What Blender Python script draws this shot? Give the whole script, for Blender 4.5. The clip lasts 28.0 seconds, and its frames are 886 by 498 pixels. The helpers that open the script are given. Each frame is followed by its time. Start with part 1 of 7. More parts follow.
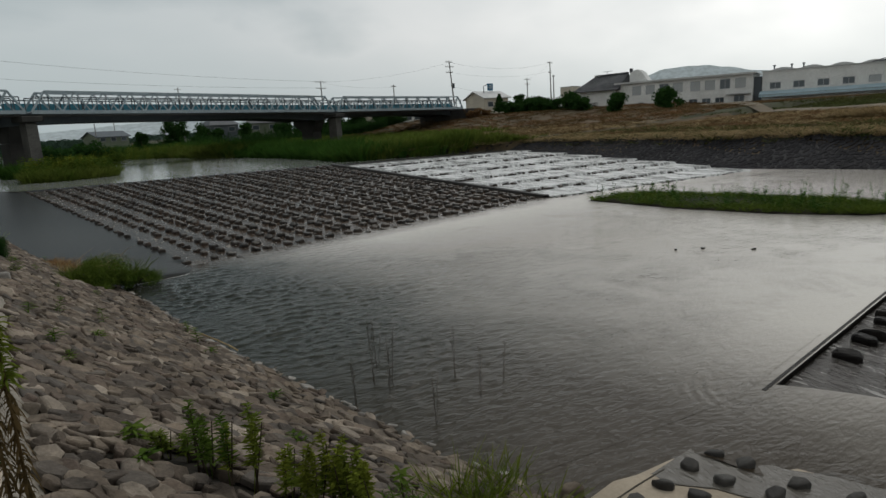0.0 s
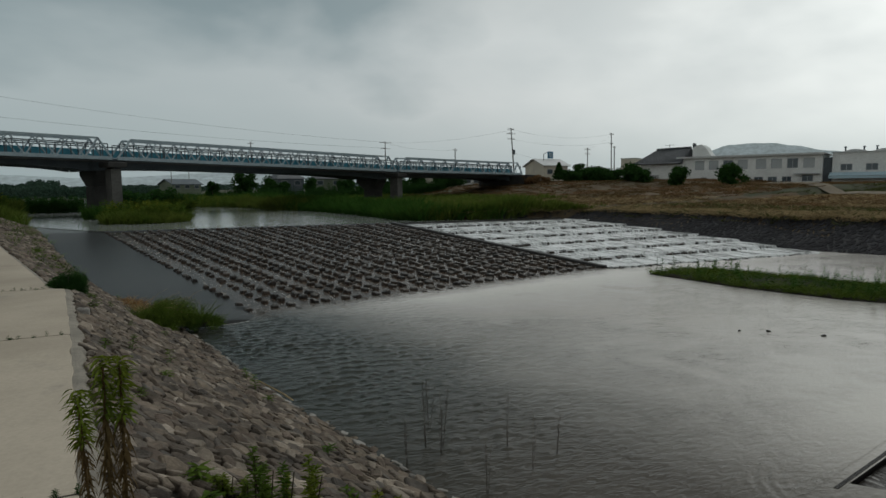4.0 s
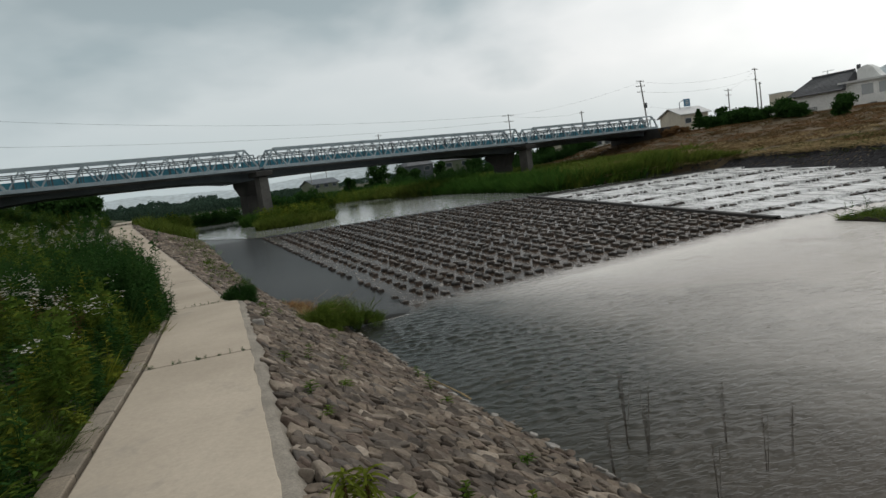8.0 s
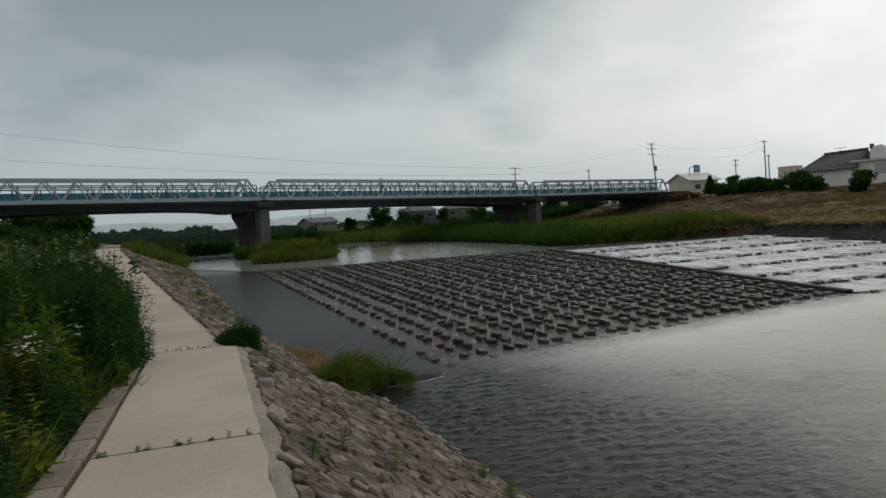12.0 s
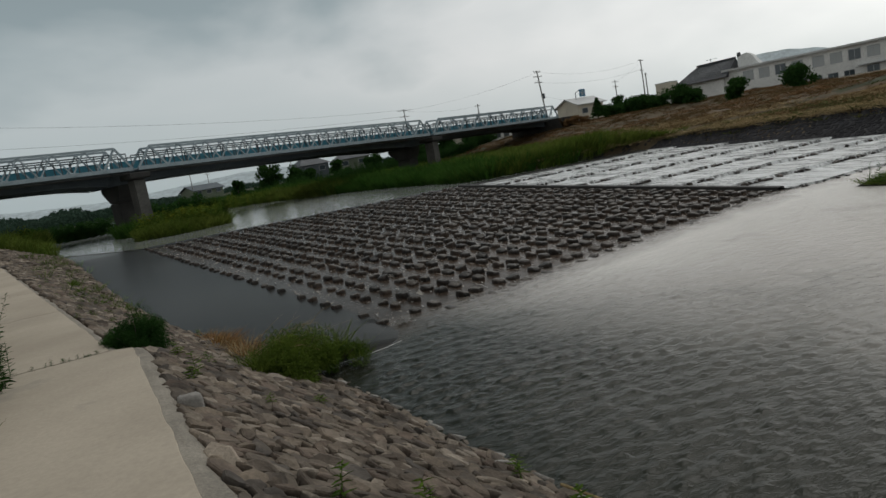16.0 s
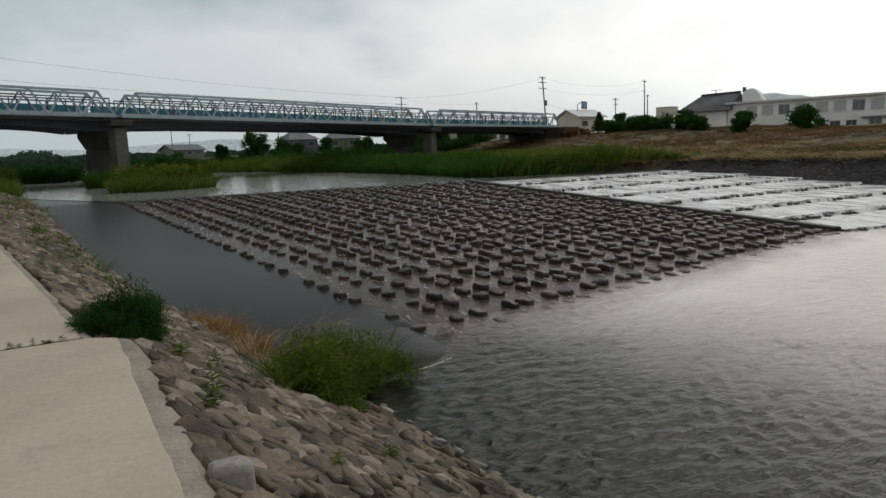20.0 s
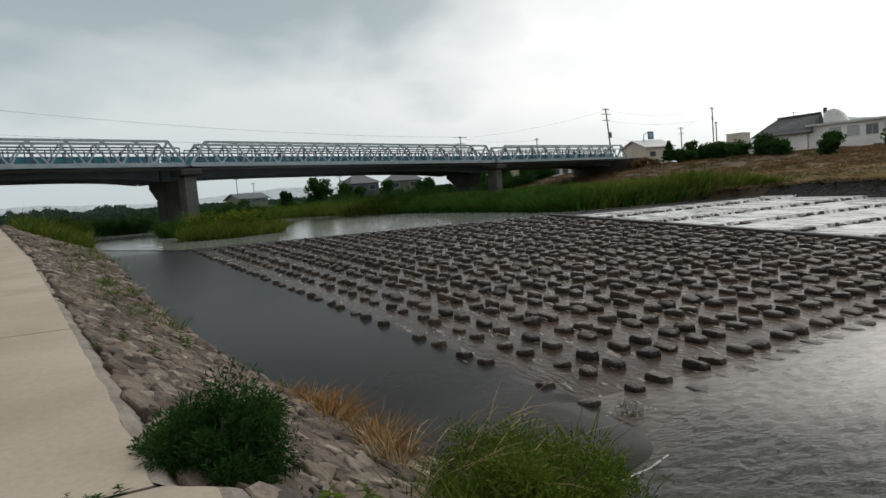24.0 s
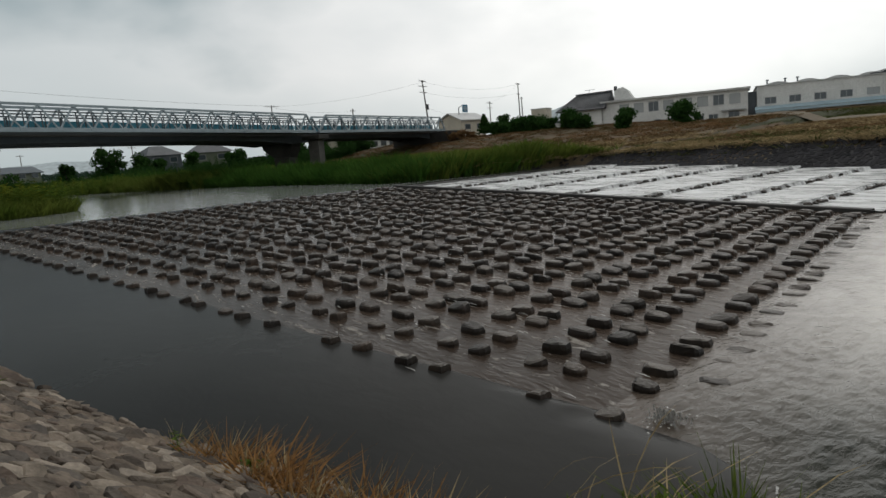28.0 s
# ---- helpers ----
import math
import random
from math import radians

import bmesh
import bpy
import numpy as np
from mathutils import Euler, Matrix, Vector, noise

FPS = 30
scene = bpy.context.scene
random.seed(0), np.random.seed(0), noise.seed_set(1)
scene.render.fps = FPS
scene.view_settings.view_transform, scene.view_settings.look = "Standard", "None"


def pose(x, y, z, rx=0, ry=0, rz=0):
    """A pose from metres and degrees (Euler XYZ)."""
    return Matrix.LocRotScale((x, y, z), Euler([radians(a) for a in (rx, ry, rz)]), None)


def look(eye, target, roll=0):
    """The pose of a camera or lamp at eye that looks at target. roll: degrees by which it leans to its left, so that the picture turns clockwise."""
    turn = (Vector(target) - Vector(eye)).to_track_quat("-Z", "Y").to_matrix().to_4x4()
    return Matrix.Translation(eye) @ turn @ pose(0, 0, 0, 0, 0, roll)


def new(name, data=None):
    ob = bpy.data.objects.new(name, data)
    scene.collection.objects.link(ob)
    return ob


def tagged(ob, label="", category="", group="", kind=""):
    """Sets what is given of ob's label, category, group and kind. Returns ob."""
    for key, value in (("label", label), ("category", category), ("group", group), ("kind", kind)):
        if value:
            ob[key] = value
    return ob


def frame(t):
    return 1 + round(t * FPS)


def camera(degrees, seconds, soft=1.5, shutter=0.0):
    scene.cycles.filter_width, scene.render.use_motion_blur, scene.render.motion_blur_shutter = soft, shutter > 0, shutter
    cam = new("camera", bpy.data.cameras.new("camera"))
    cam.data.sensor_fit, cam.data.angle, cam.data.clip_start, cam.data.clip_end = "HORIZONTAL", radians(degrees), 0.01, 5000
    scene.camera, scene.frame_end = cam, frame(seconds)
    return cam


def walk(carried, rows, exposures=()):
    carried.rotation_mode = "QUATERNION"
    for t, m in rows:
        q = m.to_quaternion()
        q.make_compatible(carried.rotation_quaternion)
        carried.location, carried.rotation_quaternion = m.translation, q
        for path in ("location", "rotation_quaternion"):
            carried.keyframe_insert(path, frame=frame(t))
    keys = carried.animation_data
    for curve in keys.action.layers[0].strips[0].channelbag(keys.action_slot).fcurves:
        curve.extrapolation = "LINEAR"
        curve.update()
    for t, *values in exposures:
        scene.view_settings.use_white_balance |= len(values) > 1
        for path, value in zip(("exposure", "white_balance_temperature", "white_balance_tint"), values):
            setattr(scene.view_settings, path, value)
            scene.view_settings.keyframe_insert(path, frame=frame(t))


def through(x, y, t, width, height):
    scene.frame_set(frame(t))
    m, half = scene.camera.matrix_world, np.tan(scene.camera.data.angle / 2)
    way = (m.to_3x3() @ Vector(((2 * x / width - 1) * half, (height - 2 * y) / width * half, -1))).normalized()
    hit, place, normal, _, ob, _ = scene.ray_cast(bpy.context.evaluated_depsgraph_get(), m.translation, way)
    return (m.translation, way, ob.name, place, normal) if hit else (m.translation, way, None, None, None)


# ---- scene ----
cam = camera(70.2, 28.0)
PATH = [
    (0, (3.902, -45.070, 2.530), (4.823, -43.338, 2.142), -3.42),
    (0.5, (3.874, -45.116, 2.537), (4.831, -43.402, 2.151), -2.98),
    (1, (3.846, -45.162, 2.544), (4.908, -43.523, 2.111), -0.55),
    (1.5, (3.817, -45.207, 2.550), (4.958, -43.647, 2.036), 0.73),
    (2, (3.790, -45.248, 2.557), (4.978, -43.731, 2.023), 0.71),
    (2.5, (3.767, -45.251, 2.565), (4.954, -43.713, 2.088), 1.41),
    (3, (3.751, -45.214, 2.574), (4.839, -43.595, 2.134), 2.31),
    (3.5, (3.735, -45.173, 2.583), (4.700, -43.443, 2.306), -0.42),
    (4, (3.719, -45.132, 2.591), (4.510, -43.305, 2.401), -0.44),
    (4.5, (3.700, -45.076, 2.601), (4.318, -43.189, 2.368), -1.95),
    (6.5, (3.591, -44.655, 2.661), (4.008, -42.717, 2.389), -4.68),
    (7, (3.579, -44.539, 2.681), (3.868, -42.580, 2.403), -3.71),
    (7.5, (3.557, -44.387, 2.695), (3.736, -42.400, 2.555), -5.51),
    (8, (3.507, -44.139, 2.692), (3.889, -42.191, 2.453), -8.03),
    (8.5, (3.448, -43.854, 2.682), (3.657, -41.873, 2.507), -10.32),
    (9, (3.376, -43.521, 2.664), (3.623, -41.555, 2.397), -6.67),
    (9.5, (3.274, -43.064, 2.624), (3.581, -41.101, 2.388), -8.72),
    (10, (3.160, -42.558, 2.575), (3.226, -40.563, 2.462), -6.42),
    (10.5, (3.046, -42.053, 2.527), (3.338, -40.085, 2.326), -3.87),
    (11, (2.945, -41.573, 2.483), (3.346, -39.615, 2.415), -2.00),
    (12, (2.830, -40.771, 2.427), (3.255, -38.819, 2.340), -3.63),
    (12.5, (2.780, -40.384, 2.402), (3.174, -38.423, 2.425), -3.95),
    (13, (2.737, -40.012, 2.375), (3.332, -38.104, 2.295), -0.21),
    (13.5, (2.713, -39.679, 2.344), (3.483, -37.839, 2.195), -2.24),
    (15.5, (2.601, -38.395, 2.212), (3.160, -36.480, 2.080), -8.63),
    (16, (2.538, -38.065, 2.178), (3.247, -36.217, 1.890), -10.06),
    (16.5, (2.474, -37.734, 2.145), (3.037, -35.834, 1.872), -7.06),
    (17, (2.410, -37.393, 2.113), (3.035, -35.516, 1.816), -7.30),
    (17.5, (2.346, -37.027, 2.086), (3.085, -35.206, 1.712), -3.42),
    (18, (2.282, -36.650, 2.060), (2.962, -34.785, 1.816), -2.57),
    (18.5, (2.217, -36.274, 2.034), (2.968, -34.441, 1.756), -4.73),
    (19, (2.151, -35.901, 2.011), (2.672, -33.986, 1.765), -4.77),
    (19.5, (2.080, -35.537, 1.996), (2.805, -33.689, 1.750), -4.91),
    (20, (2.008, -35.176, 1.983), (2.797, -33.364, 1.673), -2.15),
    (20.5, (1.935, -34.814, 1.971), (2.670, -32.973, 1.705), -0.70),
    (21, (1.873, -34.448, 1.953), (2.766, -32.684, 1.650), -2.00),
    (21.5, (1.840, -34.066, 1.923), (2.697, -32.263, 1.792), -3.46),
    (23.5, (1.721, -32.527, 1.783), (2.503, -30.707, 1.510), -6.70),
    (24, (1.668, -32.152, 1.750), (2.304, -30.263, 1.576), -4.51),
    (24.5, (1.618, -31.782, 1.723), (2.376, -29.953, 1.442), -1.71),
    (25, (1.574, -31.427, 1.710), (2.734, -29.814, 1.483), -1.06),
    (25.5, (1.532, -31.078, 1.703), (2.834, -29.571, 1.519), -0.67),
    (26, (1.478, -30.722, 1.696), (2.965, -29.413, 1.424), -1.97),
    (26.5, (1.390, -30.349, 1.689), (2.982, -29.164, 1.444), -4.70),
    (27, (1.291, -29.970, 1.683), (2.811, -28.701, 1.400), -4.94),
    (27.5, (1.191, -29.590, 1.676), (2.523, -28.133, 1.360), -6.63),
    (28, (1.091, -29.210, 1.670), (2.239, -27.601, 1.367), -4.63),
]
EXPO = [(0, -0.35, 6500, 9), (1, -0.35, 6500, 9), (2, -0.4, 6450, 8), (3, -0.42, 6350, 5), (4, -0.62, 6350, 5), (7, 0.0, 6550, 10), (8, -0.05, 6550, 10), (9, 0.12, 6600, 10), (10, 0.1, 6600, 10),
        (11, -0.15, 6550, 10), (12, -0.35, 6500, 9), (13, -0.25, 6450, 9), (16, -0.42, 6500, 9), (17, -0.25, 6500, 9), (18, 0.0, 6550, 10), (20, -0.1, 6600, 10), (21, -0.15, 6550, 10),
        (24, 0.1, 6600, 11), (24.6, 0.25, 6600, 11), (25, 0.2, 6550, 10), (26, -0.6, 6450, 9), (27, -0.5, 6450, 9), (28, -0.2, 6550, 10)]
walk(cam, [(t, look(eye, target, roll)) for t, eye, target, roll in PATH], EXPO)

# ---- sky and sun: a bright overcast day, the sun behind cloud over the far bank ----
SUN_AZ, SUN_EL = radians(58.0), radians(62.0)   # clockwise from +y, above the horizon
SUN_DIR = Vector((math.sin(SUN_AZ) * math.cos(SUN_EL), math.cos(SUN_AZ) * math.cos(SUN_EL), math.sin(SUN_EL)))


def node(tree, kind, **inputs):
    n = tree.nodes.new(kind)
    for key, value in inputs.items():
        n.inputs[key.replace("_", " ")].default_value = value
    return n


def link(tree, a, b):
    tree.links.new(a, b)


def ramp(tree, fac, stops):
    r = tree.nodes.new("ShaderNodeValToRGB")
    while len(r.color_ramp.elements) < len(stops):
        r.color_ramp.elements.new(0.5)
    for e, (at, c) in zip(r.color_ramp.elements, stops):
        e.position = at
        e.color = (*c, 1) if len(c) == 3 else c
    link(tree, fac, r.inputs["Fac"])
    return r.outputs["Color"]


def grey(v):
    return (v, v, v)


def mixed(tree, fac, a, b, blend="MIX"):
    m = tree.nodes.new("ShaderNodeMix")
    m.data_type, m.blend_type = "RGBA", blend
    for value, socket in ((fac, m.inputs[0]), (a, m.inputs[6]), (b, m.inputs[7])):
        if isinstance(value, (int, float)):
            socket.default_value = value
        elif isinstance(value, tuple):
            socket.default_value = (*value, 1)
        else:
            link(tree, value, socket)
    return m.outputs[2]


def maths(tree, op, a, b=None, clamp=False):
    m = tree.nodes.new("ShaderNodeMath")
    m.operation, m.use_clamp = op, clamp
    for n, value in enumerate((a, b)):
        if value is None:
            continue
        if isinstance(value, (int, float)):
            m.inputs[n].default_value = value
        else:
            link(tree, value, m.inputs[n])
    return m.outputs[0]


world = bpy.data.worlds.new("overcast_sky")
scene.world = world
world.use_nodes = True
wt = world.node_tree
wt.nodes.clear()
clear_sky = wt.nodes.new("ShaderNodeTexSky")
clear_sky.sky_type, clear_sky.sun_disc = "NISHITA", False
clear_sky.sun_elevation, clear_sky.sun_rotation = SUN_EL, SUN_AZ
clear_sky.dust_density = 3.0
wcoord = wt.nodes.new("ShaderNodeTexCoord")
wsep = wt.nodes.new("ShaderNodeSeparateXYZ")
link(wt, wcoord.outputs["Generated"], wsep.inputs[0])
# cloud masses, broader than they are high
wcomb = wt.nodes.new("ShaderNodeCombineXYZ")
link(wt, wsep.outputs["X"], wcomb.inputs[0])
link(wt, wsep.outputs["Y"], wcomb.inputs[1])
link(wt, maths(wt, "MULTIPLY", wsep.outputs["Z"], 2.1), wcomb.inputs[2])
deck = node(wt, "ShaderNodeTexNoise", Scale=2.3, Detail=5.0, Roughness=0.48, Distortion=0.12)
link(wt, wcomb.outputs[0], deck.inputs["Vector"])


def towards(az, el):
    """How closely a view direction points at a place in the sky."""
    az, el = radians(az), radians(el)
    d = wt.nodes.new("ShaderNodeVectorMath")
    d.operation = "DOT_PRODUCT"
    d.inputs[1].default_value = (math.sin(az) * math.cos(el), math.cos(az) * math.cos(el), math.sin(el))
    link(wt, wcoord.outputs["Generated"], d.inputs[0])
    return maths(wt, "MAXIMUM", d.outputs["Value"], 0.0)


ragged = maths(wt, "SUBTRACT", deck.outputs["Fac"], 0.5)
# a pale veil, brightest towards the sun, and a heavy grey bank of cloud overhead
open_part = maths(wt, "ADD", towards(42, 20), maths(wt, "MULTIPLY", ragged, 0.55))
veil = ramp(wt, open_part, [(0.0, (1.0, 1.0, 0.98)), (0.36, (0.64, 0.73, 0.76)), (0.64, (0.74, 0.81, 0.825)), (0.86, (0.86, 0.905, 0.915)), (1.0, (0.97, 0.99, 0.99))])
heavy = maths(wt, "ADD", towards(-1, 53), maths(wt, "MULTIPLY", ragged, 0.62))
bank_mask = ramp(wt, heavy, [(0.69, grey(0)), (0.81, grey(1))])
clouds = mixed(wt, bank_mask, veil, (0.45, 0.545, 0.575))
# nearer the horizon the haze evens the cloud out
haze = ramp(wt, wsep.outputs["Z"], [(0.0, grey(0.85)), (0.13, grey(0))])
clouds = mixed(wt, haze, clouds, (0.58, 0.68, 0.705))
dimmed = mixed(wt, 1.0, clear_sky.outputs[0], (0.12, 0.12, 0.12), "MULTIPLY")
# overhead the deck is thick; low down over the far bank it thins and glows
clouds = mixed(wt, 1.0, clouds, ramp(wt, wsep.outputs["Z"], [(0.22, grey(1.0)), (0.50, grey(0.60)), (0.85, grey(0.64))]), "MULTIPLY")
halo = maths(wt, "MULTIPLY", maths(wt, "POWER", towards(58, 25), 12.0), 1.05)
warm_halo = mixed(wt, 1.0, (1.0, 0.96, 0.90), halo, "MULTIPLY")
torn = ramp(wt, deck.outputs["Fac"], [(0.36, grey(0.65)), (0.62, grey(1.45))])
clouds = mixed(wt, 1.0, clouds, mixed(wt, 1.0, warm_halo, torn, "MULTIPLY"), "ADD")
sky_mix = mixed(wt, 0.94, dimmed, clouds)
bg = wt.nodes.new("ShaderNodeBackground")
bg.inputs["Strength"].default_value = 0.86
link(wt, sky_mix, bg.inputs["Color"])
wout = wt.nodes.new("ShaderNodeOutputWorld")
link(wt, bg.outputs[0], wout.inputs["Surface"])

sun = new("sun", bpy.data.lights.new("sun", "SUN"))
sun.data.energy, sun.data.angle, sun.data.color = 1.2, radians(38.0), (1.0, 0.98, 0.95)
sun.matrix_world = look(SUN_DIR * 50, (0, 0, 0))

# ---- materials ----
def surface(name, c1, c2, scale=1.5, rough=0.85, bump=0.3, grain=14.0, metal=0.0, vary=0.0, island=False, spots=None, coat=0.0, spec=0.5, grainy=1.0, tints=None, dry=None):
    """Two colours in large patches, a fine grain, a relief, and where asked a tint per piece and another colour on
    upward faces.
    """
    m = bpy.data.materials.new(name)
    m.use_nodes = True
    t = m.node_tree
    b = t.nodes["Principled BSDF"]
    geo = t.nodes.new("ShaderNodeNewGeometry")
    big = node(t, "ShaderNodeTexNoise", Scale=scale, Detail=5.0, Roughness=0.6)
    fine = node(t, "ShaderNodeTexNoise", Scale=scale * grain, Detail=4.0, Roughness=0.65)
    for n in (big, fine):
        link(t, geo.outputs["Position"], n.inputs["Vector"])
    col = mixed(t, ramp(t, big.outputs["Fac"], [(0.35, grey(0)), (0.65, grey(1))]), c1, c2)
    col = mixed(t, 0.75, col, ramp(t, fine.outputs["Fac"], [(0.25, grey(1 - 0.45 * grainy)), (0.75, grey(1 + 0.25 * grainy))]), "MULTIPLY")
    if spots:
        s = node(t, "ShaderNodeTexNoise", Scale=spots[0], Detail=6.0, Roughness=0.7)
        link(t, geo.outputs["Position"], s.inputs["Vector"])
        col = mixed(t, ramp(t, s.outputs["Fac"], [(spots[2], grey(0)), (spots[2] + 0.12, grey(1))]), col, spots[1])
    # upward faces shift in patches towards the given colour
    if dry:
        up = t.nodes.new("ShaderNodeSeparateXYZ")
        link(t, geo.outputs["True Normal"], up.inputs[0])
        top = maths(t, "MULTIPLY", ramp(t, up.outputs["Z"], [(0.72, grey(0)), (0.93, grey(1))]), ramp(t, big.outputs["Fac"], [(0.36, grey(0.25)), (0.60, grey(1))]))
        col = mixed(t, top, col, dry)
    if vary:
        if island:
            rnd = geo.outputs["Random Per Island"]
        else:
            rnd = t.nodes.new("ShaderNodeObjectInfo").outputs["Random"]
        col = mixed(t, 1.0, col, ramp(t, rnd, tints or [(0.0, grey(1 - vary)), (0.5, (1.0, 0.97, 0.93)), (1.0, grey(1 + vary))]), "MULTIPLY")
    link(t, col, b.inputs["Base Color"])
    link(t, maths(t, "ADD", maths(t, "MULTIPLY", fine.outputs["Fac"], 0.25), rough - 0.125, True), b.inputs["Roughness"])
    b.inputs["Metallic"].default_value = metal
    b.inputs["Specular IOR Level"].default_value = spec
    b.inputs["Coat Weight"].default_value = coat
    b.inputs["Coat Roughness"].default_value = 0.15
    if bump:
        k = node(t, "ShaderNodeBump", Strength=bump, Distance=0.02)
        link(t, fine.outputs["Fac"], k.inputs["Height"])
        link(t, k.outputs[0], b.inputs["Normal"])
    return m


def foliage(name, c1, c2, rough=0.75, scale=1.2, through=0.3):
    """Leaf faces that let some light through."""
    m = surface(name, c1, c2, scale, rough, 0.0, 9.0, vary=0.35, island=True, spec=0.03)
    t = m.node_tree
    b = t.nodes["Principled BSDF"]
    thin = t.nodes.new("ShaderNodeBsdfTranslucent")
    link(t, b.inputs["Base Color"].links[0].from_socket, thin.inputs["Color"])
    both = t.nodes.new("ShaderNodeMixShader")
    both.inputs[0].default_value = through
    link(t, b.outputs[0], both.inputs[1])
    link(t, thin.outputs[0], both.inputs[2])
    link(t, both.outputs[0], t.nodes["Material Output"].inputs["Surface"])
    return m


def water(name, deep, shallow, wave, strength, rough=0.05, stretch=(1, 1, 1), turn=0.0, foam=None, spec=0.5, froth_sheen=None):
    """A smooth film that mirrors the sky, with ripples drawn out along the flow, and foam flecks where it breaks."""
    m = bpy.data.materials.new(name)
    m.use_nodes = True
    t = m.node_tree
    b = t.nodes["Principled BSDF"]
    geo = t.nodes.new("ShaderNodeNewGeometry")
    mp = t.nodes.new("ShaderNodeMapping")
    mp.inputs["Rotation"].default_value = (0, 0, radians(turn))
    mp.inputs["Scale"].default_value = stretch
    link(t, geo.outputs["Position"], mp.inputs["Vector"])
    big = node(t, "ShaderNodeTexNoise", Scale=0.22, Detail=4.0)
    link(t, geo.outputs["Position"], big.inputs["Vector"])
    rip = node(t, "ShaderNodeTexNoise", Scale=wave, Detail=4.0, Roughness=0.58, Distortion=0.9)
    rip2 = node(t, "ShaderNodeTexNoise", Scale=wave * 3.1, Detail=3.0, Roughness=0.5)
    for n in (rip, rip2):
        link(t, mp.outputs[0], n.inputs["Vector"])
    col = mixed(t, ramp(t, big.outputs["Fac"], [(0.35, grey(0)), (0.65, grey(1))]), deep, shallow)
    rough_in = rough
    if foam:
        fl = node(t, "ShaderNodeTexNoise", Scale=foam[0], Detail=6.0, Roughness=0.7, Distortion=0.6)
        link(t, mp.outputs[0], fl.inputs["Vector"])
        mask = ramp(t, fl.outputs["Fac"], [(foam[1], grey(0)), (foam[1] + foam[2], grey(1))])
        col = mixed(t, mask, col, foam[3])
        rough_in = maths(t, "ADD", maths(t, "MULTIPLY", mask, 0.5), rough)
    if froth_sheen:
        # churned pale water with painted sky sheen: thick along the foot of the weir, thinning downstream
        (px, py), (nx, ny), reach, tint = froth_sheen
        dot = t.nodes.new("ShaderNodeVectorMath")
        dot.operation = "DOT_PRODUCT"
        dot.inputs[1].default_value = (nx, ny, 0)
        link(t, geo.outputs["Position"], dot.inputs[0])
        away = maths(t, "SUBTRACT", dot.outputs["Value"], px * nx + py * ny)
        wob = node(t, "ShaderNodeTexNoise", Scale=0.55, Detail=6.0, Roughness=0.65, Distortion=0.5)
        link(t, geo.outputs["Position"], wob.inputs["Vector"])
        near = maths(t, "SUBTRACT", 1.0, maths(t, "DIVIDE", away, reach), True)
        mask = maths(t, "MULTIPLY", near, ramp(t, maths(t, "ADD", wob.outputs["Fac"], maths(t, "MULTIPLY", near, 0.22)), [(0.30, grey(0)), (0.56, grey(1))]))
        # silt clouds the water away from the near bank, whitened further to imitate sky sheen
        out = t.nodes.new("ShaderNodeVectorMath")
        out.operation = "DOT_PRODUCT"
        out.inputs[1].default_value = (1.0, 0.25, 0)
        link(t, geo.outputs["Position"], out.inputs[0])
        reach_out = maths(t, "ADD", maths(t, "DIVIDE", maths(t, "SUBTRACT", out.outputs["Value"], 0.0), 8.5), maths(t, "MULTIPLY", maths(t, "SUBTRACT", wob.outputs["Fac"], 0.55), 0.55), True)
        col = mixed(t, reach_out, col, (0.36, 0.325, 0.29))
        # further out, reflected sky is painted as still paler water
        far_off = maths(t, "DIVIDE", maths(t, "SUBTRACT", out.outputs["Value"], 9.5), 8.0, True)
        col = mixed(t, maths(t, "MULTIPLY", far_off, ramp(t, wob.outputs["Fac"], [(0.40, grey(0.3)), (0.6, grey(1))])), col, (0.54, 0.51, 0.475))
        # slow glassy water gathers behind the lower weir, its sky sheen painted as a pale colour
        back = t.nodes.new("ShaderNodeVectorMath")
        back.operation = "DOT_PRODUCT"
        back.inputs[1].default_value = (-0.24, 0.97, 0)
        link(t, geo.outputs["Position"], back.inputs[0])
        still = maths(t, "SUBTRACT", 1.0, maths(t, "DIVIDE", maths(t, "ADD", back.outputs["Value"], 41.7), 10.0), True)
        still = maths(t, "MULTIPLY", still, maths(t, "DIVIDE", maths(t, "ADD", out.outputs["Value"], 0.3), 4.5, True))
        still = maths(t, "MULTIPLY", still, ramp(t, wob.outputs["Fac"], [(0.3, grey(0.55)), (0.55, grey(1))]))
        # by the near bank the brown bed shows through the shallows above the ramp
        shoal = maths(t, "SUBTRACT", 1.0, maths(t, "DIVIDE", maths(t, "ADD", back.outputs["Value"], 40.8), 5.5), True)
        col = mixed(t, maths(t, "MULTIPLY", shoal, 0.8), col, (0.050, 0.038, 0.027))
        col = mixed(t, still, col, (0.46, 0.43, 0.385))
        calm = maths(t, "SUBTRACT", 1.0, maths(t, "MULTIPLY", still, 0.75))
        mask = maths(t, "MULTIPLY", mask, maths(t, "DIVIDE", out.outputs["Value"], 5.5, True))
        # the drowned toe of the brown slope shows through the first metre
        edge = maths(t, "ADD", maths(t, "DIVIDE", away, 1.7), maths(t, "MULTIPLY", maths(t, "SUBTRACT", wob.outputs["Fac"], 0.5), 1.1), True)
        mask = maths(t, "MULTIPLY", mask, edge)
        col = mixed(t, edge, (0.085, 0.066, 0.052), col)
        col = mixed(t, mask, col, tint)
        rough_in = maths(t, "ADD", maths(t, "MULTIPLY", mask, 0.2), rough)
    b.inputs["Specular IOR Level"].default_value = spec
    link(t, col, b.inputs["Base Color"])
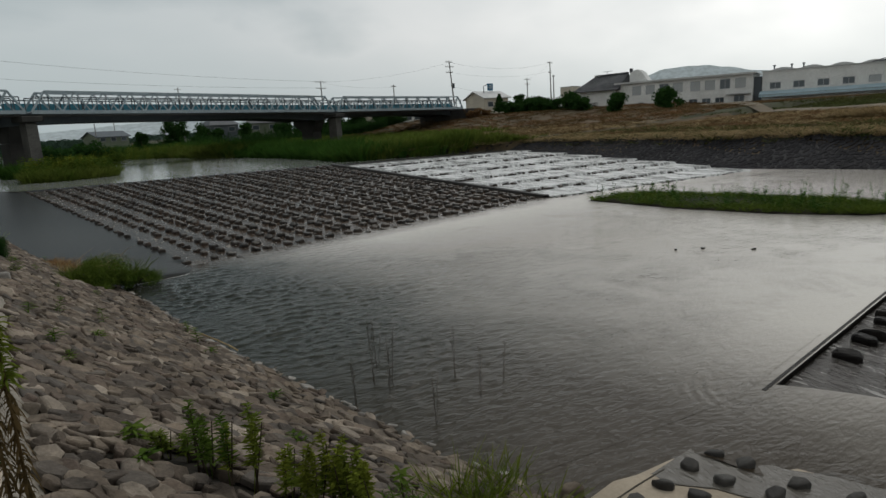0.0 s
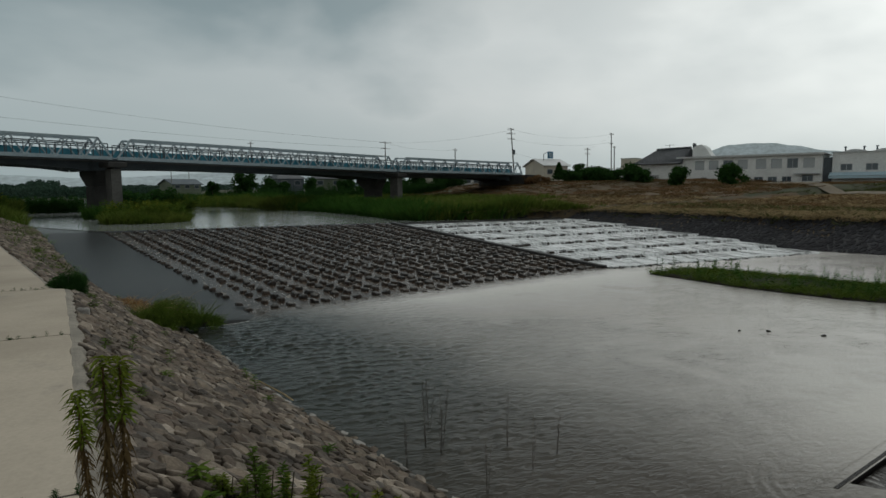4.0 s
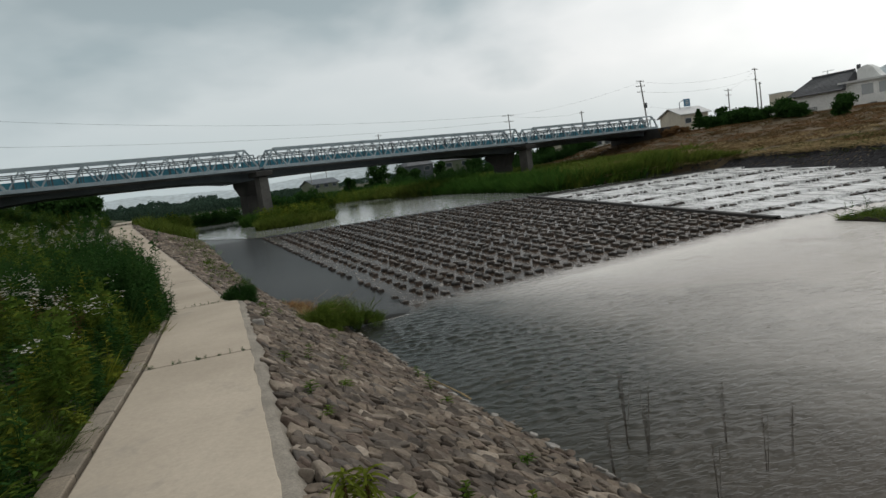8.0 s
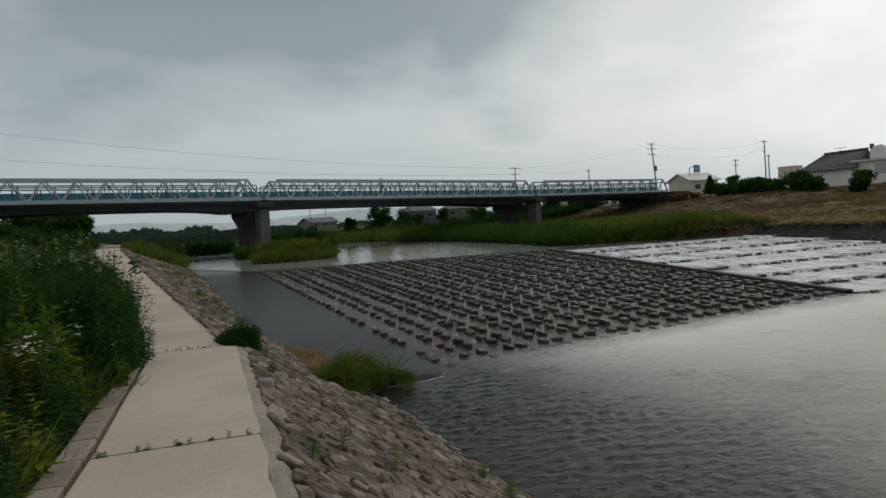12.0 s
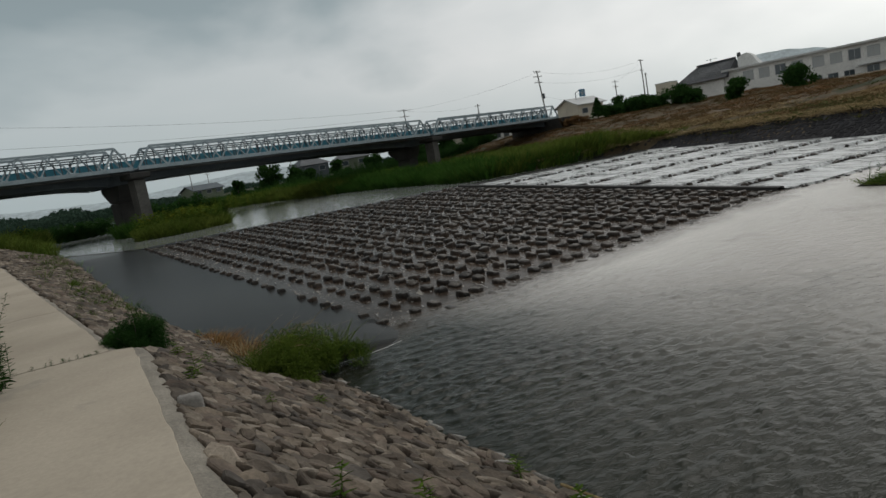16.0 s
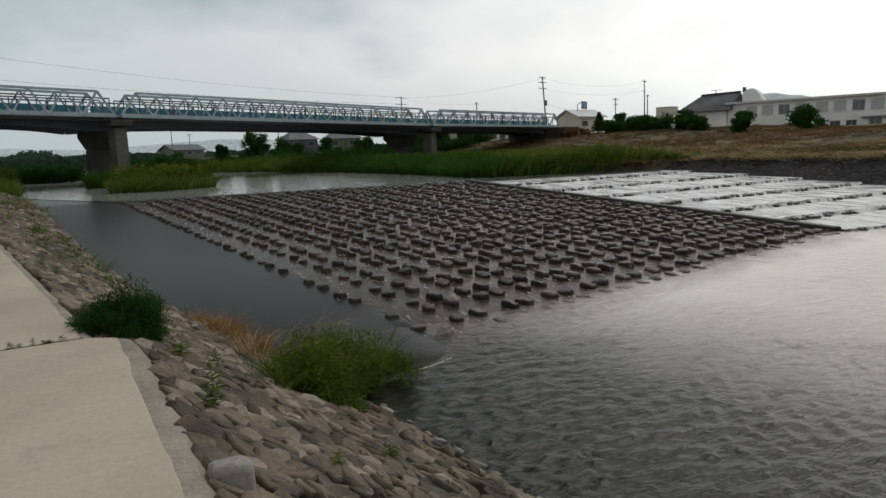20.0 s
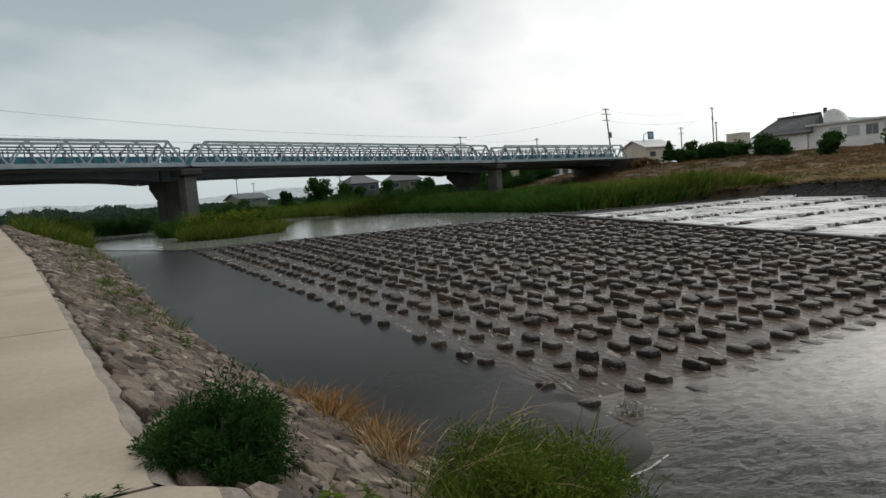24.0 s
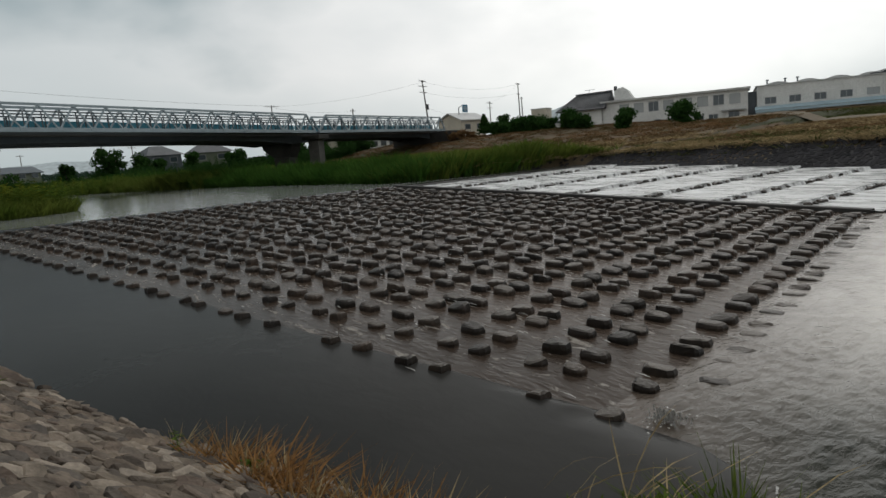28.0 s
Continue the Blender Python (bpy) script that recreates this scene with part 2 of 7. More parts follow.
    if isinstance(rough_in, float):
        b.inputs["Roughness"].default_value = rough_in
    else:
        link(t, rough_in, b.inputs["Roughness"])
    b.inputs["IOR"].default_value = 1.33
    k = node(t, "ShaderNodeBump", Strength=strength, Distance=0.06)
    link(t, maths(t, "ADD", rip.outputs["Fac"], maths(t, "MULTIPLY", rip2.outputs["Fac"], 0.6)), k.inputs["Height"])
    if froth_sheen:
        link(t, maths(t, "MULTIPLY", calm, strength), k.inputs["Strength"])
    link(t, k.outputs[0], b.inputs["Normal"])
    return m


STONE_TINTS = [(0.0, (0.50, 0.47, 0.46)), (0.18, (0.95, 0.87, 0.80)), (0.36, (0.66, 0.66, 0.68)), (0.52, (1.3, 1.2, 1.08)), (0.68, (0.85, 0.74, 0.70)), (0.84, (1.35, 1.27, 1.17)), (1.0, (1.95, 1.9, 1.82))]
M = {
    "path": surface("pale_concrete", (0.468, 0.403, 0.322), (0.383, 0.328, 0.259), 0.5, 0.9, 0.10, 40.0, spots=(0.9, (0.32, 0.285, 0.235), 0.58), spec=0.2, grainy=0.35),
    "kerb": surface("weathered_kerb_concrete", (0.29, 0.25, 0.20), (0.20, 0.175, 0.14), 2.0, 0.9, 0.4, 20.0, vary=0.15, spec=0.2),
    "mortar": surface("grey_mortar", (0.33, 0.295, 0.245), (0.22, 0.197, 0.165), 2.2, 0.9, 0.5, 18.0, spec=0.2),
    "joint": surface("dark_joint_dirt", (0.07, 0.06, 0.045), (0.04, 0.035, 0.025), 4.0, 0.95, 0.5, 10.0),
    "stone": surface("revetment_stone", (0.208, 0.181, 0.152), (0.082, 0.071, 0.06), 1.9, 0.9, 0.7, 12.0, vary=0.5, spots=(6.0, (0.10, 0.085, 0.07), 0.6), spec=0.25, tints=STONE_TINTS),
    "pale_stone": surface("pale_grey_stone", (0.36, 0.34, 0.31), (0.24, 0.225, 0.205), 3.0, 0.85, 0.4, 12.0, spec=0.25),
    "stone_far": surface("revetment_stone_far", (0.208, 0.181, 0.152), (0.082, 0.071, 0.06), 1.9, 0.9, 0.7, 12.0, vary=0.5, island=True, spots=(6.0, (0.10, 0.085, 0.07), 0.6), spec=0.25, tints=STONE_TINTS),
    "bed": surface("earth_and_mortar_bed", (0.035, 0.03, 0.023), (0.02, 0.018, 0.014), 1.2, 0.95, 0.6, 14.0, spec=0.2),
    "dark_stone": surface("dark_basalt_revetment", (0.041, 0.040, 0.044), (0.025, 0.025, 0.028), 0.5, 0.9, 0.5, 9.0, vary=0.3, island=True, spec=0.15),
    # block tops take a paler colour than the sides
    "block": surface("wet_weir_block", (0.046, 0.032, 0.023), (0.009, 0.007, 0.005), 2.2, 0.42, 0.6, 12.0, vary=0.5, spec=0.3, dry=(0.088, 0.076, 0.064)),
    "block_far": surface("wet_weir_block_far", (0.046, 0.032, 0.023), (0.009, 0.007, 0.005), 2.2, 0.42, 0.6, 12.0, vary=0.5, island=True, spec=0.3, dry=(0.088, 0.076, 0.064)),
    "cap": surface("black_wet_capsule_block", (0.014, 0.012, 0.010), (0.007, 0.006, 0.006), 2.5, 0.5, 0.5, 12.0, vary=0.4, spec=0.12),
    "levee": foliage("levee_grass_blades", (0.07, 0.095, 0.028), (0.11, 0.105, 0.042), scale=0.1),
    "far_wall": surface("muted_house_wall", (0.17, 0.20, 0.14), (0.13, 0.155, 0.11), 0.4, 0.85, 0.08, 20.0),
    "track": surface("gravel_track", (0.24, 0.20, 0.15), (0.17, 0.145, 0.11), 0.5, 0.95, 0.3, 26.0, spec=0.2),
    "boulder": surface("river_boulder", (0.055, 0.052, 0.047), (0.03, 0.028, 0.026), 3.0, 0.7, 0.4, 14.0, vary=0.3, spec=0.3),
    "wet_concrete": surface("dark_wet_concrete", (0.05, 0.048, 0.045), (0.03, 0.029, 0.028), 0.5, 0.6, 0.25, 30.0, spec=0.3),
    "sand_concrete": surface("sandy_concrete", (0.42, 0.355, 0.275), (0.33, 0.278, 0.212), 0.9, 0.85, 0.2, 26.0, spec=0.2, grainy=0.5),
    "ground": surface("bank_earth_and_grass", (0.06, 0.07, 0.03), (0.05, 0.045, 0.025), 0.5, 0.95, 0.6, 14.0),
    "far_bank": surface("dry_brown_bank", (0.14, 0.095, 0.055), (0.085, 0.068, 0.036), 0.16, 0.95, 0.6, 30.0, spots=(0.06, (0.075, 0.075, 0.03), 0.58)),
    "dark_ground": surface("dark_gravel", (0.055, 0.053, 0.055), (0.035, 0.034, 0.036), 0.8, 0.9, 0.6, 14.0),
    "steel": surface("pale_blue_grey_painted_steel", (0.37, 0.44, 0.475), (0.30, 0.365, 0.40), 1.3, 0.5, 0.1, 12.0),
    "teal": surface("teal_painted_parapet", (0.055, 0.27, 0.36), (0.045, 0.225, 0.30), 0.8, 0.5, 0.05, 12.0),
    "dark_rail": surface("dark_steel_rail", (0.10, 0.12, 0.13), (0.07, 0.09, 0.10), 0.9, 0.5, 0.05, 12.0),
    "girder": surface("grey_painted_girder", (0.10, 0.12, 0.135), (0.075, 0.09, 0.105), 0.6, 0.6, 0.1, 14.0),
    # pier concrete darkened to paint the shade under the bridge decks
    "dark_pier": surface("shade_dark_concrete", (0.06, 0.057, 0.053), (0.035, 0.034, 0.032), 0.6, 0.9, 0.3, 14.0),
    "pier": surface("stained_pier_concrete", (0.13, 0.125, 0.115), (0.07, 0.068, 0.063), 0.5, 0.9, 0.3, 14.0),
    "white_wall": surface("white_render_wall", (0.78, 0.79, 0.77), (0.66, 0.67, 0.65), 0.35, 0.85, 0.08, 20.0),
    "cream_wall": surface("cream_render_wall", (0.62, 0.58, 0.48), (0.52, 0.48, 0.40), 0.4, 0.85, 0.08, 20.0),
    "tile_roof": surface("dark_grey_roof_tiles", (0.085, 0.09, 0.10), (0.055, 0.06, 0.065), 0.6, 0.6, 0.4, 20.0),
    "pale_roof": surface("pale_metal_roof", (0.55, 0.56, 0.55), (0.45, 0.46, 0.46), 0.4, 0.5, 0.1, 18.0),
    "blue_roof": surface("pale_blue_metal_awning", (0.42, 0.56, 0.63), (0.36, 0.50, 0.57), 0.5, 0.45, 0.1, 14.0),
    "maroon": surface("maroon_metal_panel", (0.12, 0.035, 0.04), (0.09, 0.03, 0.03), 0.8, 0.5, 0.1, 14.0),
    "frame": surface("window_frame_aluminium", (0.35, 0.36, 0.37), (0.28, 0.29, 0.30), 1.0, 0.4, 0.05, 12.0, metal=0.5),
    "pole": surface("concrete_utility_pole", (0.26, 0.25, 0.24), (0.19, 0.185, 0.175), 1.2, 0.85, 0.15, 14.0),
    "wire": surface("black_cable", (0.03, 0.03, 0.03), (0.02, 0.02, 0.02), 1.0, 0.6, 0.0),
    "insulator": surface("white_porcelain", (0.6, 0.6, 0.58), (0.5, 0.5, 0.48), 2.0, 0.3, 0.0),
    "sign_blue": surface("blue_road_sign", (0.02, 0.16, 0.28), (0.02, 0.13, 0.24), 1.0, 0.4, 0.0),
    "wood": surface("wet_driftwood", (0.11, 0.075, 0.05), (0.065, 0.045, 0.03), 5.0, 0.8, 0.6, 9.0),
    "bark": surface("tree_bark", (0.09, 0.075, 0.06), (0.06, 0.05, 0.04), 3.0, 0.9, 0.5, 9.0),
    # distance haze is mixed into the base colours of hills and far woods
    "hill": surface("haze_tinted_hill", (0.40, 0.475, 0.50), (0.36, 0.435, 0.465), 0.004, 0.95, 0.0, 22.0, grainy=0.25),
    "woods": foliage("haze_tinted_leaves", (0.035, 0.068, 0.05), (0.055, 0.09, 0.065), scale=0.05),
    "near_hill": surface("haze_tinted_ridge", (0.215, 0.295, 0.33), (0.185, 0.262, 0.296), 0.006, 0.95, 0.0, 22.0, grainy=0.25),
    "leaf_dark": foliage("dark_green_leaves", (0.022, 0.064, 0.016), (0.04, 0.092, 0.022)),
    "leaf": foliage("green_leaves", (0.058, 0.11, 0.017), (0.10, 0.15, 0.025)),
    "leaf_bush": foliage("fresh_green_leaves", (0.075, 0.125, 0.02), (0.11, 0.155, 0.026)),
    "leaf_light": foliage("yellow_green_leaves", (0.17, 0.19, 0.024), (0.10, 0.15, 0.022)),
    "reed": foliage("reed_blades", (0.075, 0.125, 0.02), (0.135, 0.17, 0.035), scale=0.35),
    "reed_dark": foliage("dark_reed_blades", (0.03, 0.085, 0.014), (0.06, 0.13, 0.024), scale=0.3),
    "dry": foliage("dry_brown_grass", (0.20, 0.12, 0.06), (0.125, 0.09, 0.043), scale=0.12),
    "straw": foliage("pale_straw", (0.42, 0.33, 0.19), (0.31, 0.24, 0.13)),
    "withered": foliage("withered_stems", (0.13, 0.085, 0.04), (0.10, 0.075, 0.035)),
    "grass": foliage("bank_grass_blades", (0.04, 0.085, 0.015), (0.08, 0.12, 0.022), scale=0.5),
    "rust_grass": foliage("rust_brown_grass", (0.31, 0.16, 0.06), (0.22, 0.125, 0.05)),
    "petal": foliage("white_petals", (0.62, 0.62, 0.56), (0.5, 0.5, 0.44)),
    "stalk": foliage("dead_stalks", (0.075, 0.06, 0.045), (0.05, 0.04, 0.03)),
    "pool": water("pool_water", (0.013, 0.015, 0.009), (0.026, 0.026, 0.017), 2.6, 0.42, 0.04, (1, 2.0, 1), 8, spec=0.29, froth_sheen=((5.9, -25.35), (0.235, -0.972), 7.5, (0.74, 0.70, 0.655))),
    # pale base colour stands in for the sky mirrored upstream
    "upstream": water("sky_pale_upstream_water", (0.25, 0.26, 0.25), (0.33, 0.34, 0.325), 1.6, 0.22, 0.06),
    "film": water("water_film_over_concrete", (0.021, 0.0205, 0.019), (0.033, 0.032, 0.0295), 1.3, 0.10, 0.24, (1.2, 0.8, 1), 13, spec=0.085),
    "field_film": water("thin_water_between_blocks", (0.072, 0.052, 0.039), (0.034, 0.025, 0.019), 2.2, 0.35, 0.17, (2.2, 0.7, 1), 13, foam=(2.6, 0.585, 0.10, (0.34, 0.315, 0.28)), spec=0.13),
    "lower_film": water("thin_bright_water_on_the_lower_weir", (0.042, 0.036, 0.031), (0.022, 0.019, 0.016), 2.6, 0.7, 0.15, (3.0, 0.6, 1), -14, foam=(2.2, 0.56, 0.12, (0.42, 0.41, 0.39)), spec=0.4),
    "white_water": water("white_cascade_water", (0.22, 0.225, 0.22), (0.42, 0.43, 0.425), 1.5, 0.7, 0.22, (1.7, 0.5, 1), 8, foam=(0.9, 0.45, 0.18, (0.80, 0.81, 0.81))),
    "chute": water("sliding_water", (0.05, 0.045, 0.038), (0.08, 0.072, 0.06), 0.9, 0.1, 0.08, (1.5, 0.5, 1), 22, spec=0.42),
    # ridge colour paled almost to the sky's, to paint its haze
    "pale_hill": surface("haze_paled_ridge", (0.50, 0.56, 0.58), (0.47, 0.53, 0.55), 0.003, 0.95, 0.0, 20.0, spec=0.0),
    "falls": water("falling_water", (0.12, 0.12, 0.118), (0.18, 0.18, 0.177), 3.0, 0.6, 0.4, (1, 0.4, 0.12), 0, foam=(2.8, 0.42, 0.14, (0.78, 0.79, 0.79)), spec=0.2),
    # pale colour for broken water and for painted glints of sky
    "glint": water("white_water_and_glints", (0.30, 0.29, 0.27), (0.46, 0.45, 0.43), 9.0, 0.6, 0.3),
    "shallow": water("shallow_water_over_the_slab", (0.075, 0.068, 0.058), (0.125, 0.114, 0.098), 2.6, 0.6, 0.10, (1.6, 0.8, 1), 24),
    "foam": water("foam", (0.34, 0.33, 0.31), (0.48, 0.47, 0.45), 9.0, 0.6, 0.4, foam=(9.0, 0.5, 0.2, (0.7, 0.7, 0.69))),
}


def glass_pane(name, tint):
    m = bpy.data.materials.new(name)
    m.use_nodes = True
    b = m.node_tree.nodes["Principled BSDF"]
    b.inputs["Base Color"].default_value = (*tint, 1)
    b.inputs["Roughness"].default_value = 0.08
    b.inputs["Specular IOR Level"].default_value = 0.7
    return m


M["glass"] = glass_pane("dim_window_glass", (0.06, 0.075, 0.085))
M["glass_pale"] = glass_pane("curtained_window_glass", (0.34, 0.36, 0.36))

# ---- building tools ----
RNG = random.Random(7)


def lerp(a, b, f):
    return tuple(x + (y - x) * f for x, y in zip(a, b))


def curve_at(points, y):
    """A straight-line course through (y, value) pairs."""
    if y <= points[0][0]:
        (y0, a), (y1, b) = points[0], points[1]
    elif y >= points[-1][0]:
        (y0, a), (y1, b) = points[-2], points[-1]
    else:
        for (y0, a), (y1, b) in zip(points, points[1:]):
            if y0 <= y <= y1:
                break
    return a + (b - a) * (y - y0) / (y1 - y0)


class Geo:
    """Collects corners and faces for one mesh."""

    def __init__(self):
        self.v, self.f = [], []

    def add(self, verts, faces):
        n = len(self.v)
        self.v += [tuple(p) for p in verts]
        self.f += [tuple(i + n for i in f) for f in faces]
        return self

    def box(self, centre, size, turn=0.0, chamfer=0.0):
        c, s = math.cos(turn), math.sin(turn)
        hx, hy, hz = (v / 2 for v in size)
        pts = []
        if chamfer:
            k = chamfer
            for z, i in ((-hz, k), (-hz + k, 0), (hz - k, 0), (hz, k)):
                pts += [(sx * (hx - i), sy * (hy - i), z) for sx, sy in ((-1, -1), (1, -1), (1, 1), (-1, 1))]
            faces = [(3, 2, 1, 0), (12, 13, 14, 15)]
            for r in range(3):
                faces += [(r * 4 + i, r * 4 + (i + 1) % 4, r * 4 + 4 + (i + 1) % 4, r * 4 + 4 + i) for i in range(4)]
        else:
            for z in (-hz, hz):
                pts += [(sx * hx, sy * hy, z) for sx, sy in ((-1, -1), (1, -1), (1, 1), (-1, 1))]
            faces = [(3, 2, 1, 0), (4, 5, 6, 7), (0, 1, 5, 4), (1, 2, 6, 5), (2, 3, 7, 6), (3, 0, 4, 7)]
        return self.add([(centre[0] + c * x - s * y, centre[1] + s * x + c * y, centre[2] + z) for x, y, z in pts], faces)

    def beam(self, p, q, w, h):
        """A square bar from p to q, w across and h deep."""
        p, q = Vector(p), Vector(q)
        along = (q - p).normalized()
        side = along.cross(Vector((0, 0, 1)))
        side = (side if side.length > 1e-4 else Vector((1, 0, 0))).normalized()
        up = side.cross(along)
        ring = [side * (sx * w / 2) + up * (sz * h / 2) for sx, sz in ((-1, -1), (1, -1), (1, 1), (-1, 1))]
        return self.add([p + r for r in ring] + [q + r for r in ring], [(3, 2, 1, 0), (4, 5, 6, 7), (0, 1, 5, 4), (1, 2, 6, 5), (2, 3, 7, 6), (3, 0, 4, 7)])

    def rod(self, p, q, r0, r1=None, n=6):
        p, q, r1 = Vector(p), Vector(q), r0 if r1 is None else r1
        along = (q - p).normalized()
        side = along.orthogonal().normalized()
        up = along.cross(side)
        pts = []
        for c, r in ((p, r0), (q, r1)):
            pts += [c + (side * math.cos(a) + up * math.sin(a)) * r for a in (2 * math.pi * i / n for i in range(n))]
        return self.add(pts, [(i, (i + 1) % n, n + (i + 1) % n, n + i) for i in range(n)] + [tuple(range(n - 1, -1, -1)), tuple(range(n, 2 * n))])

    def prism(self, outline, z0, z1):
        """An upright prism over a flat outline; z0 and z1 may be functions of (x, y)."""
        n = len(outline)
        lo = [(x, y, z0(x, y) if callable(z0) else z0) for x, y in outline]
        hi = [(x, y, z1(x, y) if callable(z1) else z1) for x, y in outline]
        return self.add(lo + hi, [tuple(range(n - 1, -1, -1)), tuple(range(n, 2 * n))] + [(i, (i + 1) % n, n + (i + 1) % n, n + i) for i in range(n)])

    def grid(self, rows):
        m = len(rows[0])
        return self.add([p for r in rows for p in r], [(a * m + b, a * m + b + 1, a * m + m + b + 1, a * m + m + b) for a in range(len(rows) - 1) for b in range(m - 1)])

    def mesh(self, name, material, smooth=False):
        me = bpy.data.meshes.new(name)
        me.from_pydata(self.v, [], self.f)
        me.materials.append(material)
        if smooth:
            me.polygons.foreach_set("use_smooth", [True] * len(me.polygons))
        me.update()
        return me

    def ob(self, name, material, parent=None, label="", smooth=False):
        o = new(name, self.mesh(name, material, smooth))
        o.parent = parent
        return tagged(o, label)


def thing(name, label, category, group="", kind="", at=(0, 0, 0)):
    o = new(name)
    o.location = at
    return tagged(o, label, category, group, kind)


def placed(name, me, parent, m, label=""):
    o = new(name, me)
    o.parent = parent
    o.matrix_basis = m
    return tagged(o, label)

# ---- the lie of the land: courses as (y, x) ----
POOL = -1.09
PATH_R = [(-70, 7.1), (-40.3, 3.07), (-34.4, 2.29), (-28.95, 1.50), (-28.85, 1.22), (-27.4, 0.84), (-17.5, -1.88), (-2.5, -6.05), (6.0, -9.55), (10.0, -10.6), (45.0, -19.6), (140, -46)]
PATH_Z = [(-70, 0.50), (-34.4, 0.47), (-29.4, 0.44), (-20, 0.43), (-3.2, 0.46), (-1.5, 0.58), (5.0, 1.72), (7.5, 1.92), (45, 2.05), (140, 2.2)]
LEVEE_Z = [(-20, 0.43), (0, 0.47), (20, 1.0), (45, 1.85), (140, 2.2)]
TOE = [(-70, 14.5), (-43.0, 8.2), (-40.6, 7.4), (-39.3, 6.88), (-38.1, 6.6), (-36.3, 6.1), (-34.0, 5.4), (-29.0, 4.4), (-27.2, 3.95), (-24.5, 3.07), (-22.7, 2.2), (-20.5, 1.43), (-16.5, 0.2), (9.0, -5.7), (20, -8.6), (60, -21), (140, -42)]
BANK = [(-140, 85), (-60, 52), (-31, 40.0), (-25, 38.3), (-20, 36.6), (-12, 35.0), (0, 34.2), (1.2, 34.0), (2.2, 22.5), (4, 21.3), (10, 21.6), (20, 21.0), (28, 20.0), (40, 17.5), (60, 12), (93, 2.4), (140, -12)]
TL, TR, BL, BR = (0.0, 0.0, 0.0), (19.0, 0.0, 0.0), (5.9, -25.35, POOL), (21.85, -21.5, POOL)


def path_r(y):
    return curve_at(PATH_R, y)


def path_z(y):
    return curve_at(PATH_Z, y)


def path_w(y):
    return curve_at([(-70, 1.85), (-40, 1.75), (-34, 1.52), (-29.4, 1.45), (-25, 1.35), (45, 1.9), (140, 2.0)], y)


def toe(y):
    return curve_at(TOE, y)


def toe_z(y):
    return curve_at([(-70, -1.6), (-44, -1.3), (-40.6, POOL - 0.06), (-27, POOL - 0.06), (-25.0, POOL + 0.02), (0, 0.02), (140, 0.02)], y)


def bank(y):
    return curve_at(BANK, y)


def smooth01(f):
    f = min(1.0, max(0.0, f))
    return f * f * (3 - 2 * f)


def land(x, y):
    """Height of the ground."""
    pr, tz = path_r(y), path_z(y)
    pl = pr - path_w(y) - 0.36
    bumpy = noise.noise(Vector((x * 0.23, y * 0.23, 0.0)))
    if x < pl:
        u = pl - x
        rise = 0.25 * u if u < 9 else 2.25 + 0.06 * (u - 9)
        rise = min(rise, 3.6) + 1.9 * smooth01((u - 6) / 9) * smooth01((y + 4) / 16)
        rise -= max(0.0, tz - curve_at(LEVEE_Z, y)) * smooth01(u / 4) if y > -4 else 0.0
        return tz - 0.03 + rise + 0.16 * bumpy * min(1, u) - (0.0 if u > 0.2 else 0.05)
    t = toe(y)
    if x < pr + 0.02:
        return tz - 0.16
    if x < t:
        f = (x - pr) / (t - pr)
        return tz - 0.22 + (toe_z(y) - tz) * f
    b = bank(y)
    bed = -1.75 if y > 2 else -2.7
    if x < b:
        w = max(0.5, b - t)
        edge = min(x - t, b - x)
        return bed + (toe_z(y) - 0.1 - bed) * (1 - smooth01(edge / 1.5)) if y > 2 else bed + (POOL - 0.3 - bed) * (1 - smooth01(edge / 2.5))
    u = x - b
    stone = 1 - smooth01((y + 2) / 6)
    low = curve_at([(0, -1.3), (3.6, 0.65), (8, 0.85), (20, 1.2), (34, 1.65), (37, 1.75), (60, 3.05), (80, 3.2), (400, 3.6)], min(u, 400))
    green = curve_at([(0, -0.2), (2.5, 0.45), (12, 0.75), (30, 1.2), (50, 2.75), (62, 2.9), (90, 3.0), (400, 3.2)], min(u, 400))
    green += 0.85 * smooth01((y - 24) / 12) * smooth01((u - 36) / 14) * (1 - smooth01((y - 66) / 12))
    return low * stone + green * (1 - stone) + 0.09 * bumpy * min(1, u / 6)


def stretch(n, near, far, middle):
    """Grid lines: close together round the middle, wide apart towards the far ends."""
    out = []
    for i in range(-n, n + 1):
        f = i / n
        out.append(middle + math.copysign(near * abs(f) * n + (far - near * n) * abs(f) ** 5, f))
    return out


gx, gy = stretch(120, 0.55, 2600, 6.0), stretch(120, 0.6, 2600, -14.0)
ground_geo = Geo().grid([[(x, y, land(x, y)) for x in gx] for y in gy])
ground = ground_geo.ob("ground", M["ground"], smooth=True)
tagged(ground, "grassy river banks of dark earth and low growth", "ground", kind="structure")
# the far bank is dry brown above its stones and green on the levee
for m in ("far_bank", "dark_ground"):
    ground.data.materials.append(M[m])
for poly in ground.data.polygons:
    cx_, cy_ = poly.center.x, poly.center.y
    u_ = cx_ - bank(cy_)
    if cx_ > 24 and cy_ < 72 and 2.6 < u_ < 90 and (u_ < 36.5 or cy_ > 4) and (cy_ < 40 or cx_ > 52):
        poly.material_index = 1
    elif -1 < u_ <= 3.4 and cy_ < 5:
        poly.material_index = 2


# ---- water ----
def sheet(name, outline, z, material, label, step=0.0):
    o = Geo().add([(x, y, z(x, y) if callable(z) else z) for x, y in outline], [tuple(range(len(outline)))]).ob(name, material)
    return tagged(o, label, "water", kind="structure")


